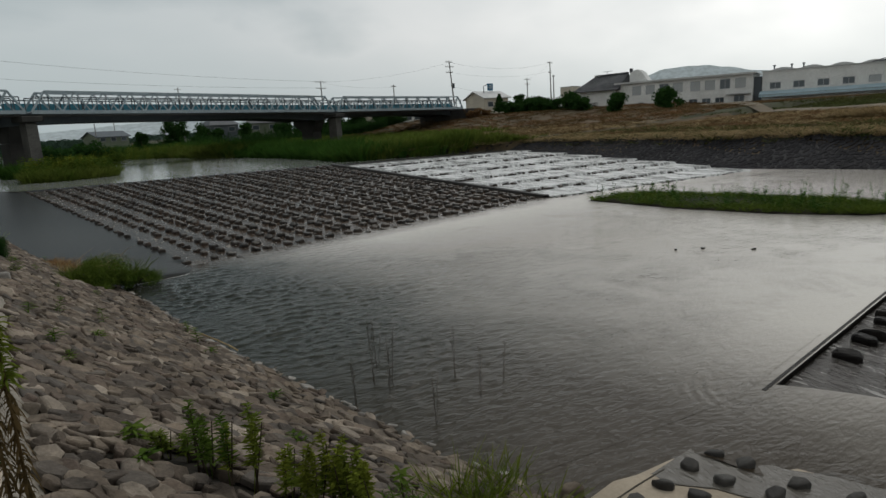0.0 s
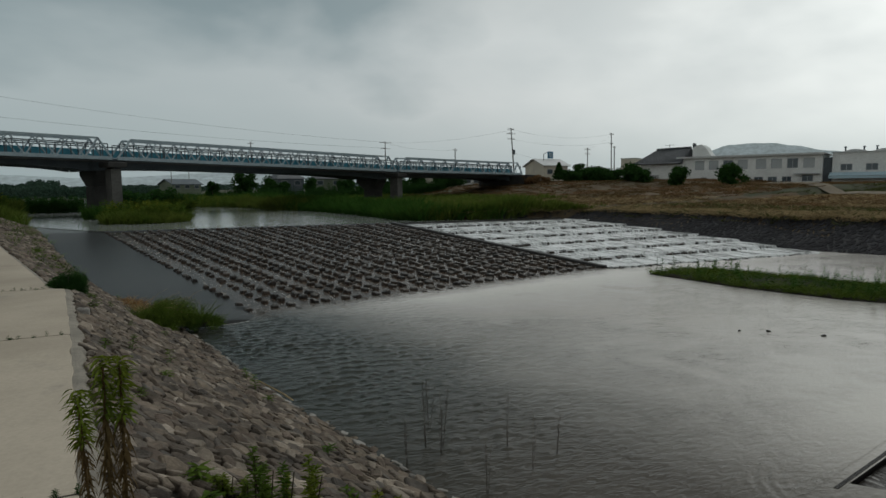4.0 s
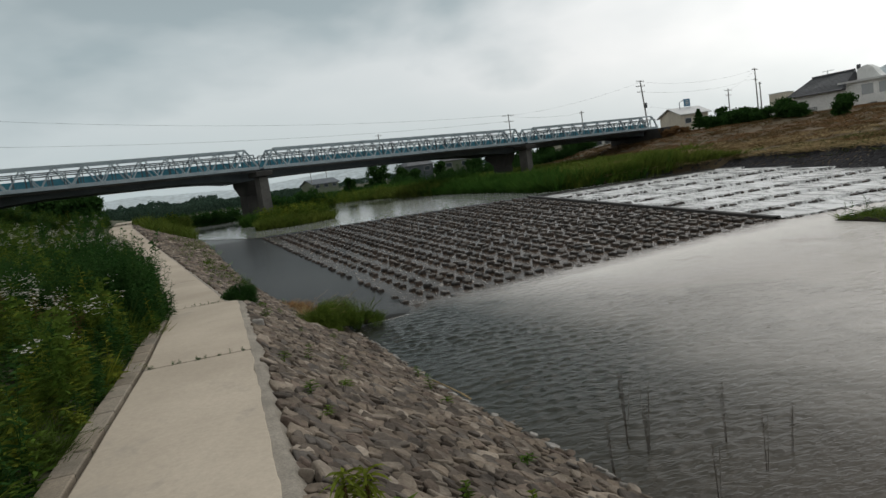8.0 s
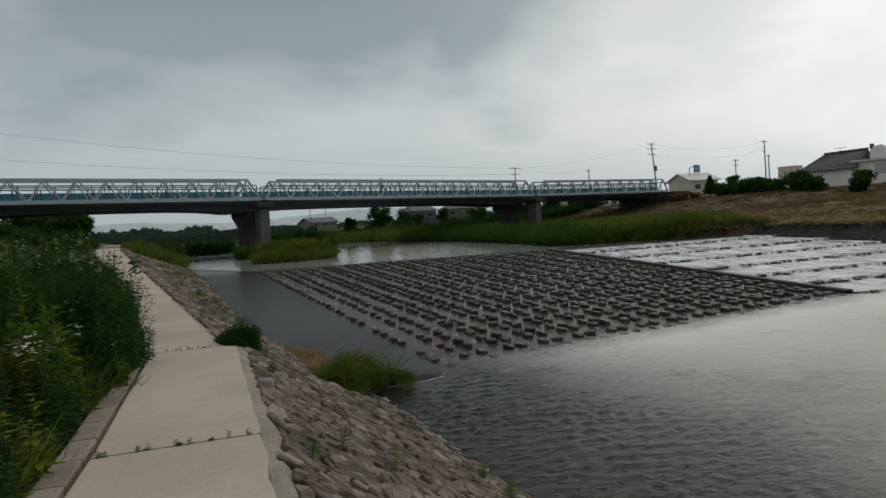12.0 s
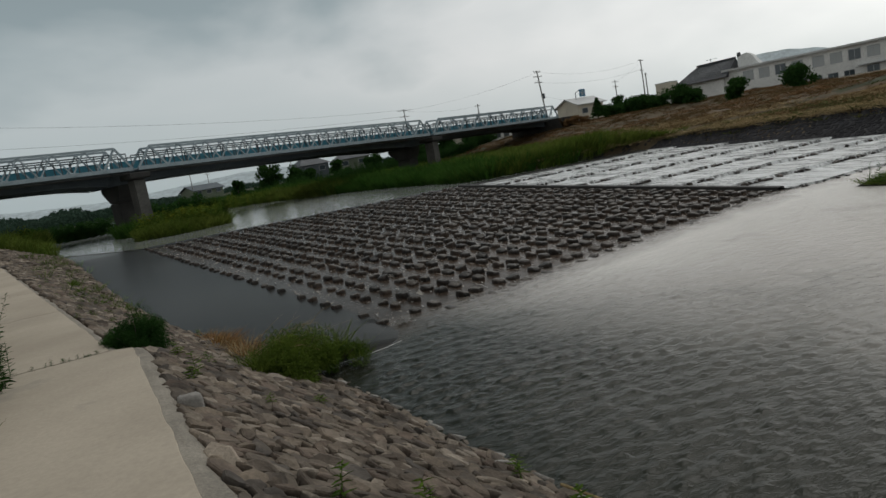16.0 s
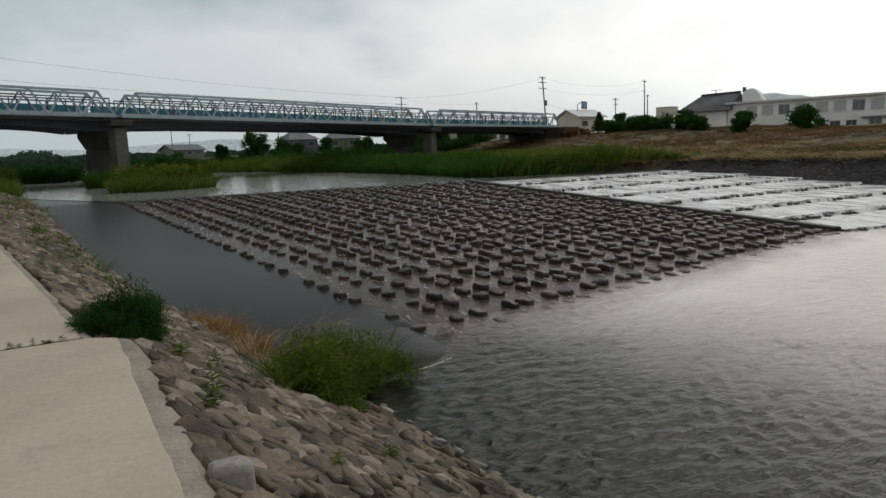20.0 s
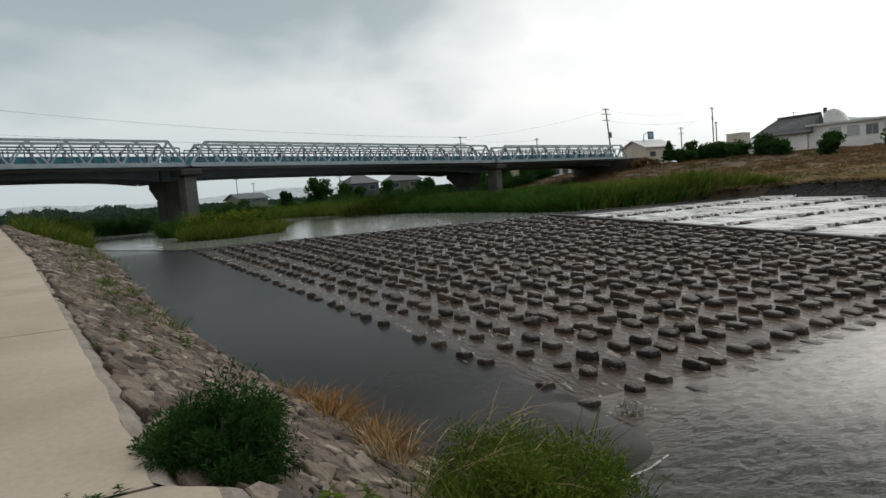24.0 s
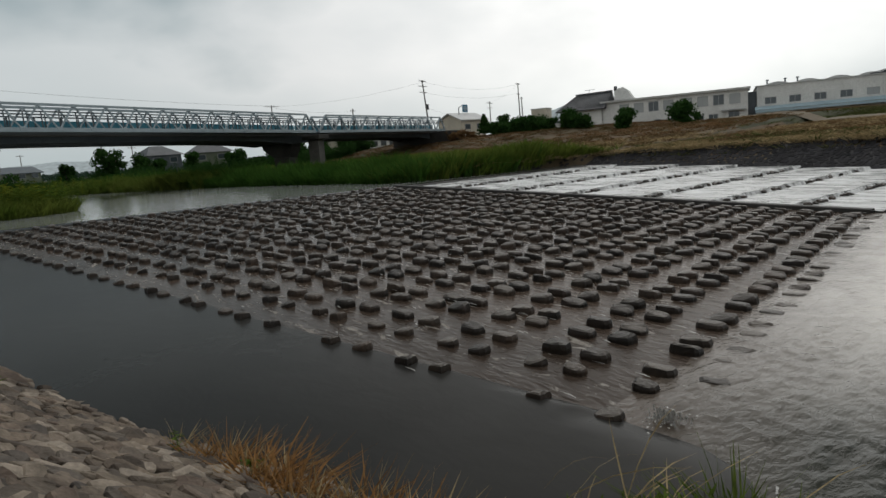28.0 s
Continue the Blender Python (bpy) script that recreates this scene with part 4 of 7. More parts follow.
footbridge = thing("truss_footbridge", "pale grey steel pony truss footbridge on concrete piers", "bridge")
DEPTH = 1.85
RAIL_POST = Geo().box((0, 0, 0.66), (0.07, 0.07, 1.32), 0, 0.008).mesh("rail_post", M["dark_rail"])
PARAPET_POST = Geo().box((0, 0, 0.62), (0.11, 0.11, 1.25), 0, 0.012).mesh("parapet_post", M["dark_rail"])
for s0, s1, panels in ((-25.1, -1.2, 10), (-0.7, 35.9, 14), (36.6, 65.8, 11)):
    p = (s1 - s0) / panels
    Geo().beam(on_bridge(s0, 1.1, -0.12), on_bridge(s1, 1.1, -0.12), 2.1, 0.14).ob("deck", M["girder"], footbridge, "grey steel walkway deck")
    for side in (0.0, 2.2):
        Geo().beam(on_bridge(s0, side, 0), on_bridge(s1, side, 0), 0.18, 0.32).ob("bottom_chord", M["steel"], footbridge)
        Geo().beam(on_bridge(s0 + p * 0.5, side, DEPTH), on_bridge(s1 - p * 0.5, side, DEPTH), 0.17, 0.18).ob("top_chord", M["steel"], footbridge)
        for n in range(panels):
            a, b, c = s0 + n * p, s0 + (n + 0.5) * p, s0 + (n + 1) * p
            w = 0.16 if n in (0, panels - 1) else 0.11
            Geo().beam(on_bridge(a, side, 0), on_bridge(b, side, DEPTH), w, w).ob("diagonal", M["steel"], footbridge)
            Geo().beam(on_bridge(b, side, DEPTH), on_bridge(c, side, 0), w, w).ob("diagonal", M["steel"], footbridge)
            plate = Geo()
            plate.box(Vector(on_bridge(c, side, 0.06)), (0.46, 0.24, 0.3), math.atan2(BDIR.y, BDIR.x), 0.03)
            if n < panels - 1:
                plate.ob("gusset", M["steel"], footbridge)
        inner = side + (0.12 if side == 0 else -0.12)
        Geo().beam(on_bridge(s0 + 0.3, inner, 1.34), on_bridge(s1 - 0.3, inner, 1.34), 0.06, 0.10).ob("handrail", M["dark_rail"], footbridge, "dark steel handrail")
    n = int((s1 - s0) / 1.3)
    for k in range(n + 1):
        s = s0 + 0.3 + (s1 - s0 - 0.6) * k / n
        for side in (0.12, 2.08):
            placed("rail_post", RAIL_POST, footbridge, Matrix.Translation(on_bridge(s, side, 0)) @ Matrix.Rotation(math.atan2(BDIR.y, BDIR.x), 4, "Z"))
for s, base in ((-0.85, -0.6), (36.8, 0.3)):
    c = on_bridge(s, 0.9, 0)
    turn = math.atan2(BDIR.y, BDIR.x)
    Geo().box((c[0], c[1], c[2] - 0.62), (1.7, 2.6, 0.5), turn, 0.06).ob("pier_cap", M["dark_pier"], footbridge, "dark concrete pier cap")
    Geo().box((c[0], c[1], (c[2] - 0.9 + base - 1.2) / 2), (0.95, 1.5, c[2] - 0.9 - base + 1.2), turn, 0.12).ob("pier", M["pier"], footbridge, "stained concrete pier shaft")

road_bridge = thing("road_bridge", "grey girder road bridge with teal parapets behind the footbridge", "bridge")
for s0, s1 in ((-24.2, -2.2), (-2.0, 35.6), (35.8, 67.0)):
    for side in (3.6, 5.6, 7.6, 9.6):
        rows = []
        for a in range(17):
            f = a / 16
            d = 0.5 + 0.45 * abs(2 * f - 1) ** 4
            rows.append([on_bridge(s0 + (s1 - s0) * f, side + e, -0.2 - z * d) for e, z in ((-0.2, 0), (0.2, 0), (0.2, 1), (-0.2, 1), (-0.2, 0))])
        g = Geo().grid(rows)
        g.ob("girder", M["girder"], road_bridge, "grey painted girder")
    Geo().beam(on_bridge(s0, 6.6, -0.12), on_bridge(s1, 6.6, -0.12), 7.6, 0.26).ob("deck", M["pier"], road_bridge)
    for side in (3.0, 10.2):
        Geo().beam(on_bridge(s0, side, 0.50), on_bridge(s1, side, 0.50), 0.08, 0.88).ob("parapet_panel", M["teal"], road_bridge, "teal painted parapet")
        Geo().beam(on_bridge(s0, side, 1.22), on_bridge(s1, side, 1.22), 0.12, 0.10).ob("parapet_rail", M["dark_rail"], road_bridge)
        for k in range(int((s1 - s0) / 2)):
            placed("parapet_post", PARAPET_POST, road_bridge, Matrix.Translation(on_bridge(s0 + 1 + 2 * k, side, 0)) @ Matrix.Rotation(math.atan2(BDIR.y, BDIR.x), 4, "Z"))
turn = math.atan2(BDIR.y, BDIR.x)
for s, base in ((-0.6, -0.8), (36.9, 0.0)):
    c = on_bridge(s, 6.0, 0)
    hammer = Geo()
    side_at = lambda d, z: on_bridge(s, 6.0 + d, z)
    prof = [(-1.9, -0.9), (2.9, -0.9), (2.9, -1.5), (1.2, -2.6), (-1.2, -2.6), (-1.9, -1.5)]
    for w in (-0.75, 0.75):
        hammer.v += [tuple(Vector(side_at(d, z)) + BDIR * w) for d, z in prof]
    hammer.f = [(0, 1, 2, 3, 4, 5), (11, 10, 9, 8, 7, 6)] + [(i, i + 6, (i + 1) % 6 + 6, (i + 1) % 6) for i in range(6)]
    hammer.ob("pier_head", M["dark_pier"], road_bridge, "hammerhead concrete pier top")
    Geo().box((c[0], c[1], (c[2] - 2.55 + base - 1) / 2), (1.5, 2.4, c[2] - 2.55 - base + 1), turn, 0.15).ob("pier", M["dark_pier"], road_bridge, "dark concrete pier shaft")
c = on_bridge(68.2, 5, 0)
Geo().box((c[0], c[1], c[2] - 2.7), (3.0, 11, 5.2), turn, 0.05).ob("abutment", M["dark_pier"], road_bridge, "concrete abutment, darkened for the shade under the decks")
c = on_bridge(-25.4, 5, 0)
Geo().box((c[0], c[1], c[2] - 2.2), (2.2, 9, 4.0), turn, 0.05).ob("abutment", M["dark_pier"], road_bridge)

# ---- buildings on the far bank: s along the facade line, d behind it ----
F0, FDIR = Vector((89.7, 41.4, 0.0)), Vector((10.5, -18.7, 0.0)).normalized()
FBACK = Vector((-FDIR.y, FDIR.x, 0.0))
FTURN = math.atan2(FDIR.y, FDIR.x)
if FBACK.x < 0:
    FBACK = -FBACK


def fac(s, d, z):
    p = F0 + FDIR * s + FBACK * d
    return (p.x, p.y, z)


def fbox(g, s0, s1, d0, d1, z0, z1, chamfer=0.0):
    return g.box(fac((s0 + s1) / 2, (d0 + d1) / 2, (z0 + z1) / 2), (s1 - s0, abs(d1 - d0), z1 - z0), FTURN, chamfer)


def facade_wall(name, parent, s0, s1, z0, z1, holes, material, label, d=0.0, depth=0.3):
    """A wall in one piece with real openings through it."""
    xs = sorted({s0, s1, *(h[0] for h in holes), *(h[1] for h in holes)})
    zs = sorted({z0, z1, *(h[2] for h in holes), *(h[3] for h in holes)})
    nx, nz = len(xs), len(zs)

    def solid(i, j):
        if not (0 <= i < nx - 1 and 0 <= j < nz - 1):
            return False
        x, z = (xs[i] + xs[i + 1]) / 2, (zs[j] + zs[j + 1]) / 2
        return not any(h[0] < x < h[1] and h[2] < z < h[3] for h in holes)

    g = Geo()
    g.v = [fac(x, dd, z) for dd in (d, d + depth) for z in zs for x in xs]
    at = lambda i, j, k: k * nx * nz + j * nx + i
    for i in range(nx - 1):
        for j in range(nz - 1):
            if not solid(i, j):
                continue
            g.f.append((at(i, j, 0), at(i + 1, j, 0), at(i + 1, j + 1, 0), at(i, j + 1, 0)))
            g.f.append((at(i, j + 1, 1), at(i + 1, j + 1, 1), at(i + 1, j, 1), at(i, j, 1)))
            for (a, b), (di, dj) in ((((i, j), (i, j + 1)), (-1, 0)), (((i + 1, j + 1), (i + 1, j)), (1, 0)), (((i + 1, j), (i, j)), (0, -1)), (((i, j + 1), (i + 1, j + 1)), (0, 1))):
                if not solid(i + di, j + dj):
                    g.f.append((at(*a, 0), at(*b, 0), at(*b, 1), at(*a, 1)))
    return g.ob(name, material, parent, label)


def window_in(parent, s0, s1, z0, z1, d=0.0, panes=2, pale=False):
    w = Geo()
    fr = 0.07
    fbox(w, s0, s1, d + 0.1, d + 0.18, z0, z0 + fr)
    fbox(w, s0, s1, d + 0.1, d + 0.18, z1 - fr, z1)
    for k in range(panes + 1):
        x = s0 + (s1 - s0 - fr) * k / panes
        fbox(w, x, x + fr, d + 0.1, d + 0.18, z0 + fr, z1 - fr)
    win = w.ob("window", M["frame"], parent)
    for k in range(panes):
        x = s0 + (s1 - s0 - fr) * k / panes + fr
        g = Geo()
        fbox(g, x, x + (s1 - s0 - fr) / panes - fr, d + 0.12, d + 0.14, z0 + fr, z1 - fr)
        g.ob("pane", M["glass_pale" if pale else "glass"], win)
    g = Geo()
    fbox(g, s0 - 0.08, s1 + 0.08, d - 0.08, d + 0.1, z0 - 0.09, z0)
    g.ob("sill", M["white_wall"], win)
    return win


# the long two-storey building
office = thing("office_building", "long white two-storey building with rows of windows on the far bank", "building")
OZ0, OZ1 = 2.6, 7.75
up = [(0.6 + 2.35 * k + (0.5 if k > 3 else 0.0), 2.2 + 2.35 * k + (0.5 if k > 3 else 0.0), 5.55, 7.15) for k in range(8)]
low = [(1.6, 2.6, 3.6, 4.25), (6.2, 7.2, 3.35, 4.2), (8.2, 9.6, 3.35, 4.2), (10.3, 11.7, 3.35, 4.2), (12.4, 13.8, 3.35, 4.2), (14.5, 15.9, 3.35, 4.2), (17.4, 19.0, 3.35, 4.4)]
facade_wall("wall", office, -2.2, 20.2, OZ0, OZ1, up + low, M["white_wall"], "white rendered front wall")
for n, h in enumerate(up + low):
    window_in(office, *h, panes=2, pale=n in (0, 1, 3, 4, 5, 7))
g = Geo()
for s0, s1, d0, d1 in ((-2.2, -1.9, 0.3, 9), (19.9, 20.2, 0.3, 9), (-2.2, 20.2, 9, 9.3)):
    fbox(g, s0, s1, d0, d1, OZ0, OZ1)
g.ob("wall", M["white_wall"], office)
g = Geo()
fbox(g, -2.5, 20.6, -0.5, 9.6, OZ1, OZ1 + 0.16)
fbox(g, -2.5, 20.6, -0.56, -0.5, OZ1 - 0.12, OZ1 + 0.2)
g.ob("roof", M["pale_roof"], office, "flat pale roof with a projecting edge")
g = Geo()
fbox(g, -2.2, 20.2, -0.06, -0.004, 4.75, 5.0)
g.ob("band", M["white_wall"], office, "white band between the storeys")
g = Geo()
fbox(g, 16.4, 19.9, -1.1, -0.004, 4.5, 4.64)
g.ob("canopy", M["frame"], office, "grey canopy over the entrance")
# dark block added in the gap to the factory, standing for its shade
g = Geo()
fbox(g, 20.2, 21.4, 1.5, 6, OZ0, OZ1 - 0.6)
g.ob("side_shed", M["girder"], office, "dark recess beside the building")

# the house with the tiled roof, joined to its left end
house = thing("tiled_house", "white house with dark tiled hip roof and plastered gable", "house")
g = Geo()
fbox(g, -9.0, -2.3, -0.6, 8.0, 2.7, 6.9)
g.ob("wall", M["white_wall"], house)
g = Geo()
g.v = [fac(-10.0, -1.6, 6.9), fac(-1.6, -1.6, 6.9), fac(-1.2, 8.8, 6.9), fac(-10.0, 8.8, 6.9), fac(-7.3, 3.4, 9.6), fac(-1.0, 3.4, 9.75),
       fac(-10.0, -1.6, 6.75), fac(-1.6, -1.6, 6.75), fac(-1.2, 8.8, 6.75), fac(-10.0, 8.8, 6.75)]
g.f = [(0, 1, 5, 4), (1, 2, 5), (2, 3, 4, 5), (3, 0, 4), (9, 8, 7, 6), (6, 7, 1, 0), (7, 8, 2, 1), (8, 9, 3, 2), (9, 6, 0, 3)]
roof = g.ob("roof", M["tile_roof"], house, "dark grey tiled roof")
for k in range(1, 13):
    f = k / 13
    a, b = lerp(fac(-10.0, -1.6, 6.9), fac(-7.3, 3.4, 9.6), f), lerp(fac(-1.6, -1.6, 6.9), fac(-1.0, 3.4, 9.75), f)
    Geo().beam((a[0], a[1], a[2] + 0.03), (b[0], b[1], b[2] + 0.03), 0.12, 0.06).ob("tile_course", M["tile_roof"], roof)
Geo().beam(fac(-7.4, 3.4, 9.72), fac(-1.0, 3.4, 9.87), 0.35, 0.22).ob("ridge", M["tile_roof"], house)
g = Geo()
out = [(-0.6, 6.6), (3.0, 6.6), (2.9, 7.9), (2.3, 8.6), (1.6, 9.7), (0.9, 10.2), (0.2, 10.1), (-0.6, 9.6)]
for d in (2.6, 5.8):
    g.v += [fac(s, d, z) for s, z in out]
k = len(out)
g.f = [tuple(range(k)), tuple(range(2 * k - 1, k - 1, -1))] + [(i, (i + 1) % k, (i + 1) % k + k, i + k) for i in range(k)]
g.ob("gable_wall", M["white_wall"], house, "curved white plastered gable wall")
Geo().rod(fac(-5.0, 3.4, 9.7), fac(-5.0, 3.4, 10.5), 0.05).beam(fac(-5.8, 3.4, 10.4), fac(-4.0, 3.4, 10.4), 0.06, 0.06).ob("aerial", M["dark_rail"], house, "roof aerial")
Geo().box(fac(-0.4, 3.0, 10.1), (0.5, 0.5, 0.8), FTURN, 0.04).ob("chimney", M["tile_roof"], house)
g = Geo()
fbox(g, -12.0, -9.0, -0.5, 3.0, 5.2, 5.32)
fbox(g, -11.9, -11.8, -0.4, -0.3, 2.6, 5.2)
g.ob("lean_to", M["tile_roof"], house, "dark lean-to roof on a post")
window_in(house, -7.4, -5.6, 3.4, 4.8, d=-0.72)

# the long low factory
factory = thing("factory_building", "long white factory hall with a pale blue awning along its foot", "building")
holes = [(22.6 + 3.35 * k, 24.2 + 3.35 * k, 5.0, 6.05) for k in range(9)]
facade_wall("wall", factory, 21.5, 51.5, 3.2, 7.8, holes, M["white_wall"], "white wall with pilasters", d=1.0)
for n, h in enumerate(holes):
    window_in(factory, *h, d=1.0, panes=2, pale=n in (4, 7))
for k in range(10):
    g = Geo()
    fbox(g, 21.5 + 3.3 * k, 21.72 + 3.3 * k, 0.86, 0.996, 4.7, 7.8)
    g.ob("pilaster", M["white_wall"], factory)
g = Geo()
g.add([fac(21.2, -0.7, 4.25), fac(48.0, -0.7, 4.25), fac(48.0, 0.98, 4.72), fac(21.2, 0.98, 4.72), fac(21.2, -0.7, 4.15), fac(48.0, -0.7, 4.15), fac(48.0, 0.98, 4.62), fac(21.2, 0.98, 4.62)],
      [(0, 1, 2, 3), (7, 6, 5, 4), (4, 5, 1, 0), (5, 6, 2, 1), (6, 7, 3, 2), (7, 4, 0, 3)])
g.ob("awning", M["blue_roof"], factory, "pale blue metal awning")
g = Geo()
fbox(g, 21.2, 48.0, -0.66, -0.6, 3.75, 4.1)
g.ob("awning_skirt", M["blue_roof"], factory)
g = Geo()
for s0, s1, d0, d1 in ((21.5, 21.8, 1.3, 15), (51.2, 51.5, 1.3, 15), (21.5, 51.5, 15, 15.3)):
    fbox(g, s0, s1, d0, d1, 3.2, 7.8)
g.ob("wall", M["white_wall"], factory)
g = Geo()
fbox(g, 21.3, 51.7, 0.8, 15.4, 7.8, 7.95)
g.ob("roof", M["pale_roof"], factory)
for k in range(4):
    g = Geo()
    s = 22.5 + 4.1 * k
    pts = [(s + 3.7 * i / 8, 7.95 + 0.42 * math.sin(math.pi * i / 8)) for i in range(9)]
    for d in (2.0, 14.0):
        g.v += [fac(a, d, z) for a, z in pts]
    g.f = [tuple(range(9)), tuple(range(17, 8, -1))] + [(i, i + 1, i + 10, i + 9) for i in range(8)]
    g.ob("roof_vault", M["pale_roof"], factory)
g = Geo()
for d in (0.9, 14.5):
    g.v += [fac(36.6, d, 7.9), fac(42.3, d, 9.35), fac(48.2, d, 7.9)]
g.f = [(0, 2, 1), (3, 4, 5), (0, 1, 4, 3), (1, 2, 5, 4)]
g.ob("gable", M["girder"], factory, "grey gable with a dark verge")
Geo().beam(fac(36.3, 0.85, 7.95), fac(42.3, 0.85, 9.45), 0.2, 0.14).beam(fac(42.3, 0.85, 9.45), fac(48.5, 0.85, 7.95), 0.2, 0.14).ob("verge", M["tile_roof"], factory)
for s in (23, 25.5, 27.2):
    Geo().rod(fac(s, 3, 7.9), fac(s, 3, 8.7), 0.12, 0.12).rod(fac(s, 3, 8.7), fac(s, 3, 8.85), 0.26, 0.2).ob("roof_vent", M["girder"], factory)

# buildings past it
low_shed = thing("low_white_building", "low white building behind the factory with one window", "building")
g = Geo()
fbox(g, 53.5, 60.0, 8, 14, 3.0, 5.6)
g.ob("wall", M["white_wall"], low_shed)
g = Geo()
fbox(g, 53.2, 60.3, 7.7, 14.3, 5.6, 5.75)
g.ob("roof", M["blue_roof"], low_shed)
window_in(low_shed, 55.5, 57.0, 4.2, 5.0, d=7.85)
barn = thing("barn", "dark low barn with a flat grey roof", "building")
g = Geo()
fbox(g, 57.0, 62.5, 4, 9, 3.0, 4.7)
g.ob("wall", M["girder"], barn)
g = Geo()
fbox(g, 56.6, 62.9, 3.6, 9.4, 4.7, 4.95)
g.ob("roof", M["tile_roof"], barn)
hall = thing("white_hall", "white hall with maroon end wall and grey roof", "building")
g = Geo()
fbox(g, 71.6, 92, 0, 3.5, 3.0, 6.1)
g.ob("wall", M["white_wall"], hall)
g = Geo()
fbox(g, 70.2, 71.6, -0.1, 3.6, 3.0, 6.4)
g.ob("end_wall", M["maroon"], hall, "maroon metal end wall")
g = Geo()
fbox(g, 70.0, 92.4, -0.5, 4.0, 6.4, 6.62)
g.ob("roof", M["tile_roof"], hall)


def gable_house(name, label, x, y, z, w, d, h, rise, turn, wall, roof, windows=2, hip=False):
    """A small house: walls, an overhanging ridge roof and windows."""
    t = thing(name, label, "house")
    m = Matrix.Translation((x, y, z)) @ Matrix.Rotation(turn, 4, "Z")
    g = Geo().box((0, 0, h / 2 - 0.5), (w, d, h + 1.0))
    if not hip:
        g.add([(-w / 2, -d / 2, h), (-w / 2, d / 2, h), (-w / 2, 0, h + rise * 0.92), (w / 2, -d / 2, h), (w / 2, d / 2, h), (w / 2, 0, h + rise * 0.92)], [(0, 2, 1), (3, 4, 5)])
    g.v = [tuple(m @ Vector(p)) for p in g.v]
    g.ob("wall", wall, t)
    o = 0.45
    g = Geo()
    if hip:
        e, r = h - 0.1, w / 2 - 0.3 * w
        g.add([(-w / 2 - o, -d / 2 - o, e), (w / 2 + o, -d / 2 - o, e), (w / 2 + o, d / 2 + o, e), (-w / 2 - o, d / 2 + o, e), (-r, 0, h + rise), (r, 0, h + rise)],
              [(0, 1, 5, 4), (1, 2, 5), (2, 3, 4, 5), (3, 0, 4), (3, 2, 1, 0)])
    for sy in () if hip else (-1, 1):
        g.add([(-w / 2 - o, sy * (d / 2 + o), h - 0.1), (w / 2 + o, sy * (d / 2 + o), h - 0.1), (w / 2 + o, 0, h + rise), (-w / 2 - o, 0, h + rise),
               (-w / 2 - o, sy * (d / 2 + o), h - 0.26), (w / 2 + o, sy * (d / 2 + o), h - 0.26), (w / 2 + o, 0, h + rise - 0.16), (-w / 2 - o, 0, h + rise - 0.16)],
              [(0, 1, 2, 3), (7, 6, 5, 4), (0, 4, 5, 1), (1, 5, 6, 2), (3, 7, 4, 0)])
    g.v = [tuple(m @ Vector(p)) for p in g.v]
    g.ob("roof", roof, t)
    for k in range(windows):
        wx = -w / 2 + w * (k + 0.5) / windows
        g = Geo().box((wx, -d / 2 - 0.03, h * 0.62), (1.3, 0.1, 0.95))
        g.v = [tuple(m @ Vector(p)) for p in g.v]
        win = g.ob("window", M["frame"], t)
        g = Geo().box((wx, -d / 2 - 0.09, h * 0.62), (1.12, 0.03, 0.78))
        g.v = [tuple(m @ Vector(p)) for p in g.v]
        g.ob("pane", M["glass"], win)
    return t


gable_house("shed", "cream shed with pale metal gable roof beside the bridge", 72.2, 61.5, 3.6, 5.8, 6.0, 3.4, 1.3, 0.08, M["cream_wall"], M["pale_roof"], 2)
gable_house("far_house", "grey hipped-roof house beyond the river", 25.3, 84, 2.5, 5.4, 6, 2.4, 1.5, 0.2, M["girder"], M["tile_roof"], 2, True)
gable_house("far_house", "greenish house with a grey roof beyond the river", 33.6, 84, 2.5, 6.4, 6, 2.4, 1.5, -0.1, M["far_wall"], M["tile_roof"], 2, True)
gable_house("far_house", "white house seen under the bridge", 55.5, 76, 2.6, 4.6, 5, 2.6, 0.5, 0.1, M["cream_wall"], M["tile_roof"], 2)
gable_house("far_house", "white house with several windows under the bridge", 62.5, 76, 2.6, 6.0, 5, 2.6, 0.5, 0.1, M["white_wall"], M["pale_roof"], 3)
gable_house("far_house", "low house with a grey roof among trees", 6.5, 124, 2.4, 7.5, 6, 1.9, 1.2, 0.5, M["far_wall"], M["girder"], 3)

box_house = thing("far_box_building", "small pale box-shaped building behind the trees", "building")
Geo().box((97.1, 66.3, 6.0), (3.2, 3.2, 5.6), 0.4, 0.03).ob("wall", M["cream_wall"], box_house)
Geo().box((97.1, 66.3, 8.87), (3.4, 3.4, 0.14), 0.4, 0.02).ob("roof", M["pale_roof"], box_house)

# a car between the trees
car = thing("car", "small white car parked among the trees", "car")
cm = Matrix.Translation((74.5, 39.5, land(74.5, 39.5))) @ Matrix.Rotation(-1.0, 4, "Z")
prof = [(-1.8, 0.3), (1.8, 0.3), (1.82, 0.7), (1.1, 0.85), (0.55, 1.4), (-1.3, 1.42), (-1.78, 0.9)]
g = Geo()
for w in (-0.75, 0.75):
    g.v += [tuple(cm @ Vector((a, w * (0.86 if z > 1 else 1), z))) for a, z in prof]
g.f = [tuple(range(6, -1, -1)), tuple(range(7, 14))] + [(i, (i + 1) % 7, (i + 1) % 7 + 7, i + 7) for i in range(7)]
g.ob("body", M["white_wall"], car, "white painted body")
